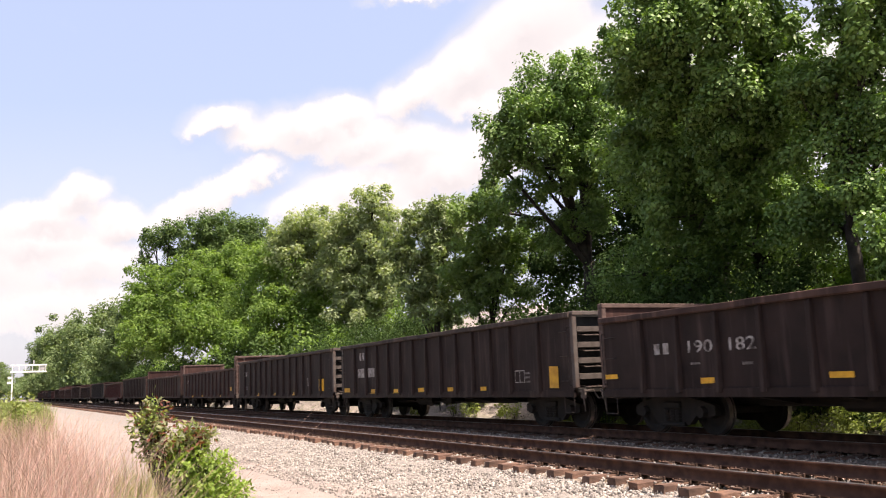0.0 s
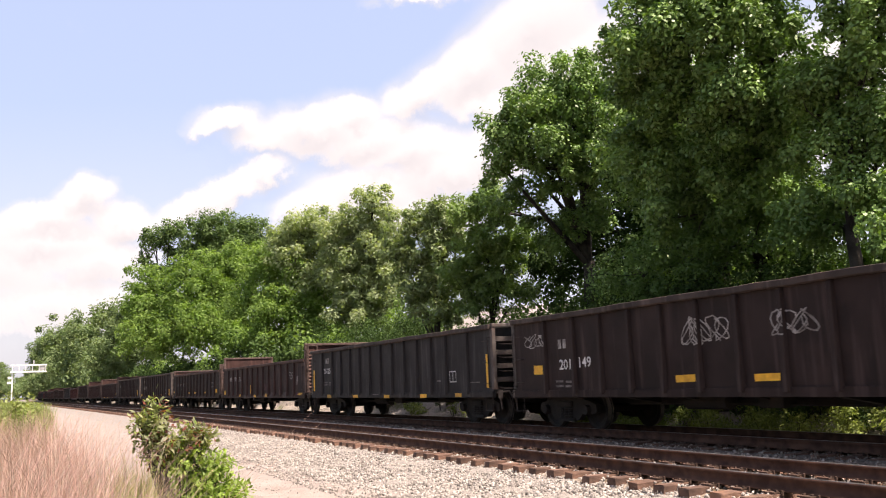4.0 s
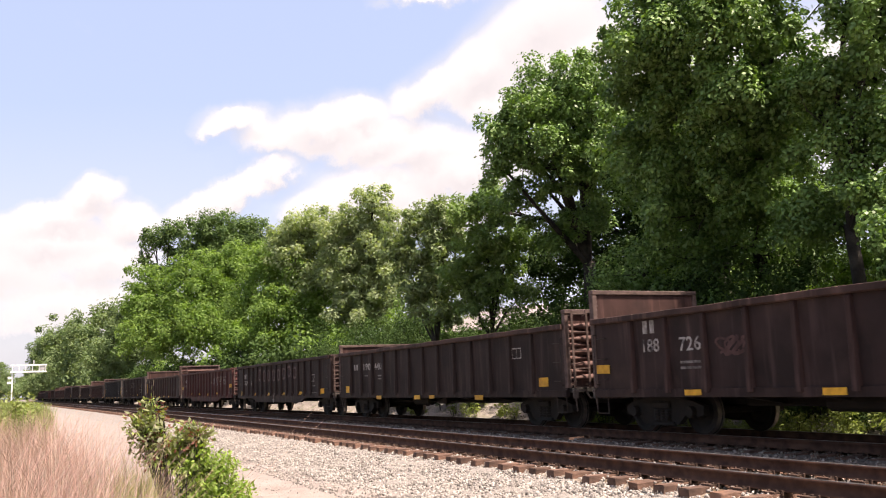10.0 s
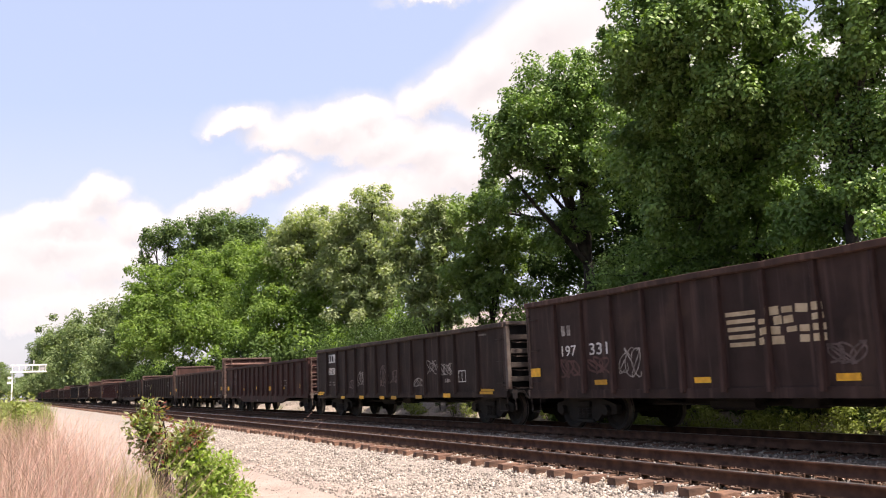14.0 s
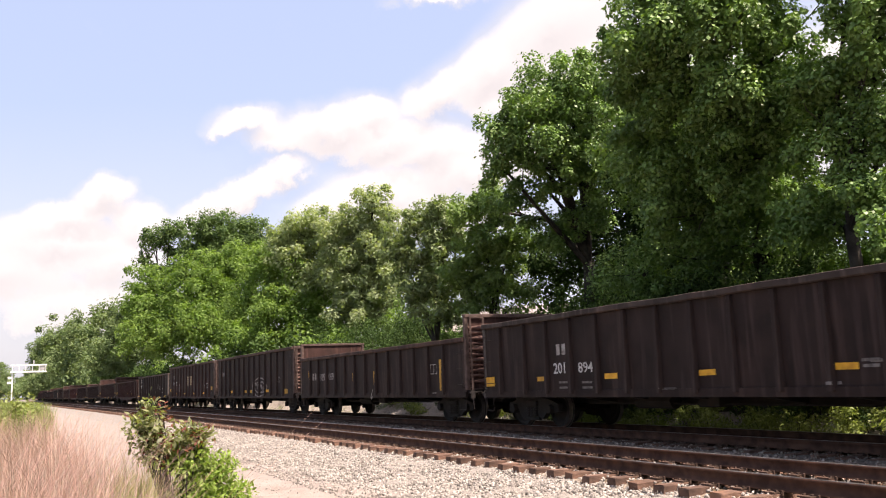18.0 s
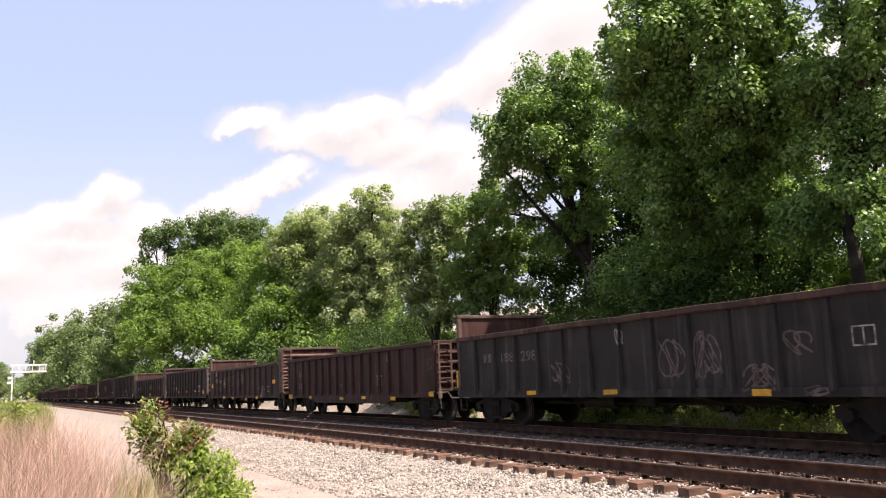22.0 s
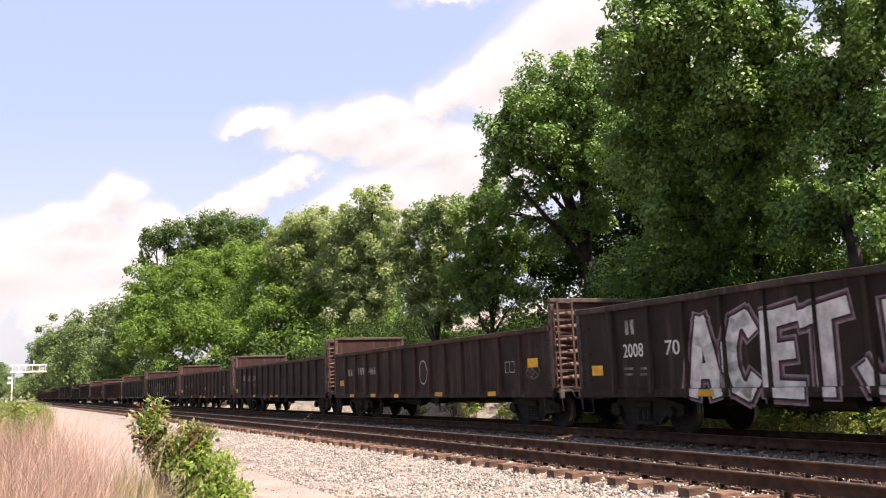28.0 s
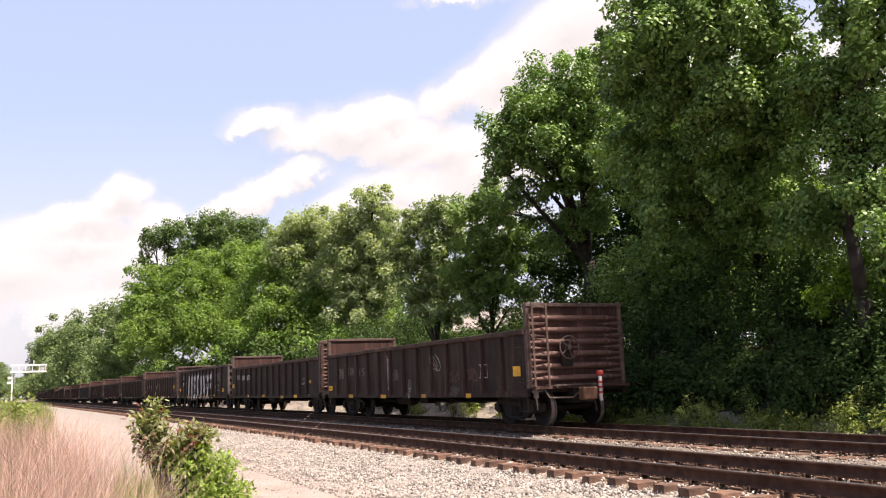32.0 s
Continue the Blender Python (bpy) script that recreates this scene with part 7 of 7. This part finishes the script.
blades("green_grass", "fresh green grass among the dry stalks", "weed", 3500, (-2.0, 1.3, 3.6, 14.0), 0.5, 1.15, 0.010, 73, 0.8, verge, 0.3)
blades("bush_grass", "yellow-green grass round the foot of the bush", "olive_grass", 9000, (0.2, 1.3, 5.4, 9.6), 0.85, 1.38, 0.009, 79, 0.4, bush_foot, 0.3)
blades("far_grass", "yellowing grass and weeds along the path", "weed", 18000, (-6.0, 1.7, 15.0, 55.0), 0.9, 1.75, 0.022, 74, 0.5, far_verge)
blades("far_dry_grass", "dry grass along the path", "straw", 12000, (-5.0, 1.6, 14.0, 45.0), 0.9, 1.6, 0.018, 75, 0.5, far_verge)
blades("distant_grass", "green and yellow grass far along the path", "weed", 9000, (-14.0, 1.9, 55.0, 190.0), 0.8, 1.5, 0.07, 76, 0.5, far_verge)
for i in range(26):
    y = 13 + 30 * i / 26
    x = rng.uniform(-1.8, 0.012 * y)
    shrub("weed", "yellow-green weeds beside the path", x, y, 0.0, 0.6, 0.6, rng.uniform(1.15, 1.9), "weed", 26, 44, 0.10, 0.05, 600 + i, category="weed", group="path weeds", clump_r=0.22)


def front_bush():
    """The young bush in the foreground: dark reddish upper shoots, bright green below."""
    b = tagged(new("bush"), "young green bush with reddish upper leaves by the path", "bush")
    b.matrix_basis = pose(1.33, 8.3, 0.0)
    rng = np.random.default_rng(5)
    up = clump_centres([(-0.26, 0.0, 1.52, 0.09, 0.12, 0.17), (-0.25, 0.0, 1.36, 0.15, 0.16, 0.18), (-0.22, 0.0, 1.20, 0.16, 0.18, 0.14), (0.16, 0, 1.33, 0.10, 0.12, 0.10), (0.04, 0, 1.28, 0.14, 0.15, 0.10), (-0.40, 0, 1.46, 0.05, 0.06, 0.10)], 96, rng, 0.1)[0]
    low = clump_centres([(0.02, 0.0, 1.14, 0.16, 0.2, 0.12), (0.14, 0.0, 1.02, 0.20, 0.22, 0.14), (0.34, 0.0, 1.02, 0.16, 0.16, 0.10), (0.46, 0.0, 0.78, 0.18, 0.2, 0.08), (0.12, 0.0, 0.80, 0.26, 0.3, 0.20), (0.05, 0.0, 0.45, 0.36, 0.35, 0.34), (-0.10, 0, 1.10, 0.14, 0.14, 0.12)], 190, rng, 0.1)[0]
    for c in np.concatenate([up[::2], low[::3]]):
        bm = bmesh.new()
        m = Vector((c[0] * 0.45, c[1] * 0.45, c[2] * 0.5))
        bent_rod(bm, [Vector((c[0] * 0.15, c[1] * 0.15, -0.05)), m, Vector(c)], 0.005, 4)
        part("stem", bm, M["bark"], b)
    pieces = []
    for name, c, mat, per, ln, wd, r in (("upper_leaves", up, "bush_dark", 13, 0.068, 0.032, 0.085), ("red_leaves", up[::2], "bush_red", 8, 0.060, 0.028, 0.10),
                                         ("lower_leaves", low, "bush", 46, 0.058, 0.024, 0.095), ("young_leaves", up[1::2], "bush", 14, 0.045, 0.018, 0.085)):
        V, F = leaves_at(c, r, per, ln, wd, rng, 0.1, 1.0)
        pieces.append(part(name, fast_mesh(name, V, F, M[mat]), None, b))
    return pieces


bush_leaves = front_bush()


# ---- clouds: a far sheet of drifting cumulus before the blue ----
def cloud_sheet():
    """A wide glowing sheet 2.6 km off, square to the view: a pale blue glow over the sky, white where clouds stand."""
    D = 2600.0
    unit = D / 1564.0            # metres on the sheet to one step of its plan
    m = bpy.data.materials.new("cumulus")
    m.use_nodes = True
    t = m.node_tree
    t.nodes.remove(t.nodes["Principled BSDF"])
    co = t.nodes.new("ShaderNodeTexCoord")

    def math_node(op, a, b=None, c=None):
        n = t.nodes.new("ShaderNodeMath")
        n.operation = op
        for s, v in zip(n.inputs, (a, b, c)):
            if v is None:
                continue
            if isinstance(v, (int, float)):
                s.default_value = v
            else:
                t.links.new(v, s)
        return n.outputs[0]

    def noise_node(scale, detail, w):
        n = t.nodes.new("ShaderNodeTexNoise")
        n.noise_dimensions = "4D"
        n.inputs["W"].default_value = w
        n.inputs["Scale"].default_value, n.inputs["Detail"].default_value, n.inputs["Roughness"].default_value = scale / unit, detail, 0.58
        t.links.new(co.outputs["Object"], n.inputs["Vector"])
        return n.outputs["Fac"]

    sep = t.nodes.new("ShaderNodeSeparateXYZ")
    t.links.new(co.outputs["Object"], sep.inputs[0])
    big, small = noise_node(0.006, 8.0, 1.0), noise_node(0.016, 9.0, 5.0)
    across = math_node("ADD", math_node("DIVIDE", sep.outputs[0], unit), math_node("MULTIPLY", math_node("SUBTRACT", big, 0.5), 90.0))
    height = math_node("ADD", math_node("DIVIDE", sep.outputs[1], unit), math_node("MULTIPLY", math_node("SUBTRACT", small, 0.5), 95.0))

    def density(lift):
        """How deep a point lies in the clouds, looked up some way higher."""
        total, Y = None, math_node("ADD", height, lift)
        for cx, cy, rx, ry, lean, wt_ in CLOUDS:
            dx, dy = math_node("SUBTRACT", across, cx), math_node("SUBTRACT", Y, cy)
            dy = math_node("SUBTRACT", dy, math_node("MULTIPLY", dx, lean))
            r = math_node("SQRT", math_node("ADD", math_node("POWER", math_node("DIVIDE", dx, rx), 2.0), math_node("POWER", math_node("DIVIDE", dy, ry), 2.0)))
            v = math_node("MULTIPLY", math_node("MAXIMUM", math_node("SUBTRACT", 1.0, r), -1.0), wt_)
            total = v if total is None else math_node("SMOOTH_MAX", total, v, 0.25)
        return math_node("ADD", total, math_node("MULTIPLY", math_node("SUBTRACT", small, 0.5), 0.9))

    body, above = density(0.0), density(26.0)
    edge = t.nodes.new("ShaderNodeMapRange")
    edge.interpolation_type = "SMOOTHSTEP"
    edge.inputs["From Min"].default_value, edge.inputs["From Max"].default_value = -0.50, 0.42
    t.links.new(body, edge.inputs["Value"])
    # thin milky haze towards the horizon
    haze = t.nodes.new("ShaderNodeMapRange")
    haze.inputs["From Min"].default_value, haze.inputs["From Max"].default_value = 260.0, -140.0
    haze.inputs["To Min"].default_value, haze.inputs["To Max"].default_value = 0.0, 0.85
    t.links.new(math_node("DIVIDE", sep.outputs[1], unit), haze.inputs["Value"])
    cover = math_node("MAXIMUM", edge.outputs["Result"], math_node("MULTIPLY", haze.outputs["Result"], math_node("ADD", 0.6, math_node("MULTIPLY", big, 0.5))))
    tone = t.nodes.new("ShaderNodeMix")
    tone.data_type = "RGBA"
    tone.inputs[6].default_value, tone.inputs[7].default_value = (0.765, 0.77, 0.830, 1), (0.98, 1.0, 1.04, 1)
    shade = t.nodes.new("ShaderNodeMapRange")
    shade.inputs["From Min"].default_value, shade.inputs["From Max"].default_value = 0.75, -0.25
    # bases are greyer than tops: more cloud above means less light
    t.links.new(math_node("ADD", math_node("SUBTRACT", above, math_node("MULTIPLY", body, 0.45)), math_node("MULTIPLY", math_node("SUBTRACT", big, 0.5), 0.8)), shade.inputs["Value"])
    t.links.new(shade.outputs["Result"], tone.inputs["Factor"])
    # pale blue glow added between the clouds to brighten the sky behind
    veil = t.nodes.new("ShaderNodeMix")
    veil.data_type = "RGBA"
    veil.inputs[6].default_value = (0.60, 0.77, 1.18, 1)
    t.links.new(tone.outputs[2], veil.inputs[7])
    t.links.new(cover, veil.inputs["Factor"])
    cover = math_node("MAXIMUM", cover, 0.62)
    em, tr, mx = t.nodes.new("ShaderNodeEmission"), t.nodes.new("ShaderNodeBsdfTransparent"), t.nodes.new("ShaderNodeMixShader")
    em.inputs["Strength"].default_value = 0.60
    t.links.new(veil.outputs[2], em.inputs["Color"])
    t.links.new(cover, mx.inputs[0])
    t.links.new(tr.outputs[0], mx.inputs[1])
    t.links.new(em.outputs[0], mx.inputs[2])
    t.links.new(mx.outputs[0], t.nodes["Material Output"].inputs["Surface"])
    bm = bmesh.new()
    bm.faces.new([bm.verts.new((u * unit, v * unit, 0)) for u, v in ((-1150, -330), (1150, -330), (1150, 800), (-1150, 800))])
    ob = tagged(part("backdrop_clouds", bm, m), "white cumulus clouds drifting over pale blue sky", "clouds", kind="structure")
    return ob, D, unit


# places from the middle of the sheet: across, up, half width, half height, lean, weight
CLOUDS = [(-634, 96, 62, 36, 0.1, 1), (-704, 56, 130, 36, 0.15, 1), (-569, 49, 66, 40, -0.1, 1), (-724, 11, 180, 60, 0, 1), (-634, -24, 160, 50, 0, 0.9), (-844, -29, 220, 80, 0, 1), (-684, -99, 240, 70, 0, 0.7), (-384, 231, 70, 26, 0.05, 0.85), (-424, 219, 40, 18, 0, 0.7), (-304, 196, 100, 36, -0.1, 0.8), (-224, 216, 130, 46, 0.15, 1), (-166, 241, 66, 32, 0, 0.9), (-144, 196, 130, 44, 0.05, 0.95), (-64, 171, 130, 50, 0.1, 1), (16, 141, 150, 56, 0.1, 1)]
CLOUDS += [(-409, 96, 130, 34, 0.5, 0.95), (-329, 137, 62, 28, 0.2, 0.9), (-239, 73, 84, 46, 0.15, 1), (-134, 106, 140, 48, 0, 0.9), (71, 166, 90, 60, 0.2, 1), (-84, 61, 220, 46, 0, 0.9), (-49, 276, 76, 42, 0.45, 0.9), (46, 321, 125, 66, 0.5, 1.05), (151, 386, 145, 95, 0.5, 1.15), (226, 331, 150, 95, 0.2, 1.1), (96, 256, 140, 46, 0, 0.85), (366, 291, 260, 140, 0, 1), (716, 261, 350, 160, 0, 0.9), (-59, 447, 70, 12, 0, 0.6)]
clouds, CLOUD_D, CLOUD_UNIT = cloud_sheet()


# ---- all that moves ----
PITCH = 17.3


def gone(t):
    """How far the train's first listed gap has come along the line at t seconds."""
    return 17.55 + 14.009 * t - 0.01371 * t * t


def car_pose(k, t):
    s = gone(t) - PITCH * k + HALF
    x0, y0, _ = on_line(s - 6.35)
    x1, y1, _ = on_line(s + 6.35)
    bearing = math.degrees(math.atan2(float(x1 - x0), float(y1 - y0)))
    return pose(float(x0 + x1) / 2, float(y0 + y1) / 2, RAIL, 0, 0, -bearing)


def motions():
    for k, car in train:
        walk(car, [(t, car_pose(k, t)) for t in range(0, 33)])
    # all wheels turn alike: one rolling path, shared
    rows = [(i / FPS, pose(0, 0, 0) @ Matrix.Rotation(-(gone(i / FPS) - gone(0)) / WHEEL, 4, "X")) for i in range(0, 32 * FPS + 1)]
    walk(wheelsets[0], rows)
    rolling = wheelsets[0].animation_data
    for w in wheelsets[1:]:
        w.rotation_mode = "QUATERNION"
        w.animation_data_create()
        w.animation_data.action = rolling.action
        w.animation_data.action_slot = rolling.action_slot
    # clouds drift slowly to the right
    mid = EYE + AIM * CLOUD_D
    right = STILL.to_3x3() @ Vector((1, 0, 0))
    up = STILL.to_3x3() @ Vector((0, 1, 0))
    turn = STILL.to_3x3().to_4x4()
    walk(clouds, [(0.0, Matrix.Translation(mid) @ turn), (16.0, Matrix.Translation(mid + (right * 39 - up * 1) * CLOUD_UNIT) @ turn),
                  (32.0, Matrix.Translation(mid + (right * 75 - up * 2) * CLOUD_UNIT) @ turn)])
    # leaves sway in the wind
    for i, leaf in enumerate(bush_leaves + near_crowns):
        k = 1.2 if i < len(bush_leaves) else 0.35
        walk(leaf, [(t / 2, pose(0, 0, 0, k * math.sin(t * 1.1 + i), k * math.sin(t * 0.83 + 2 * i), 0)) for t in range(0, 65)])


motions()
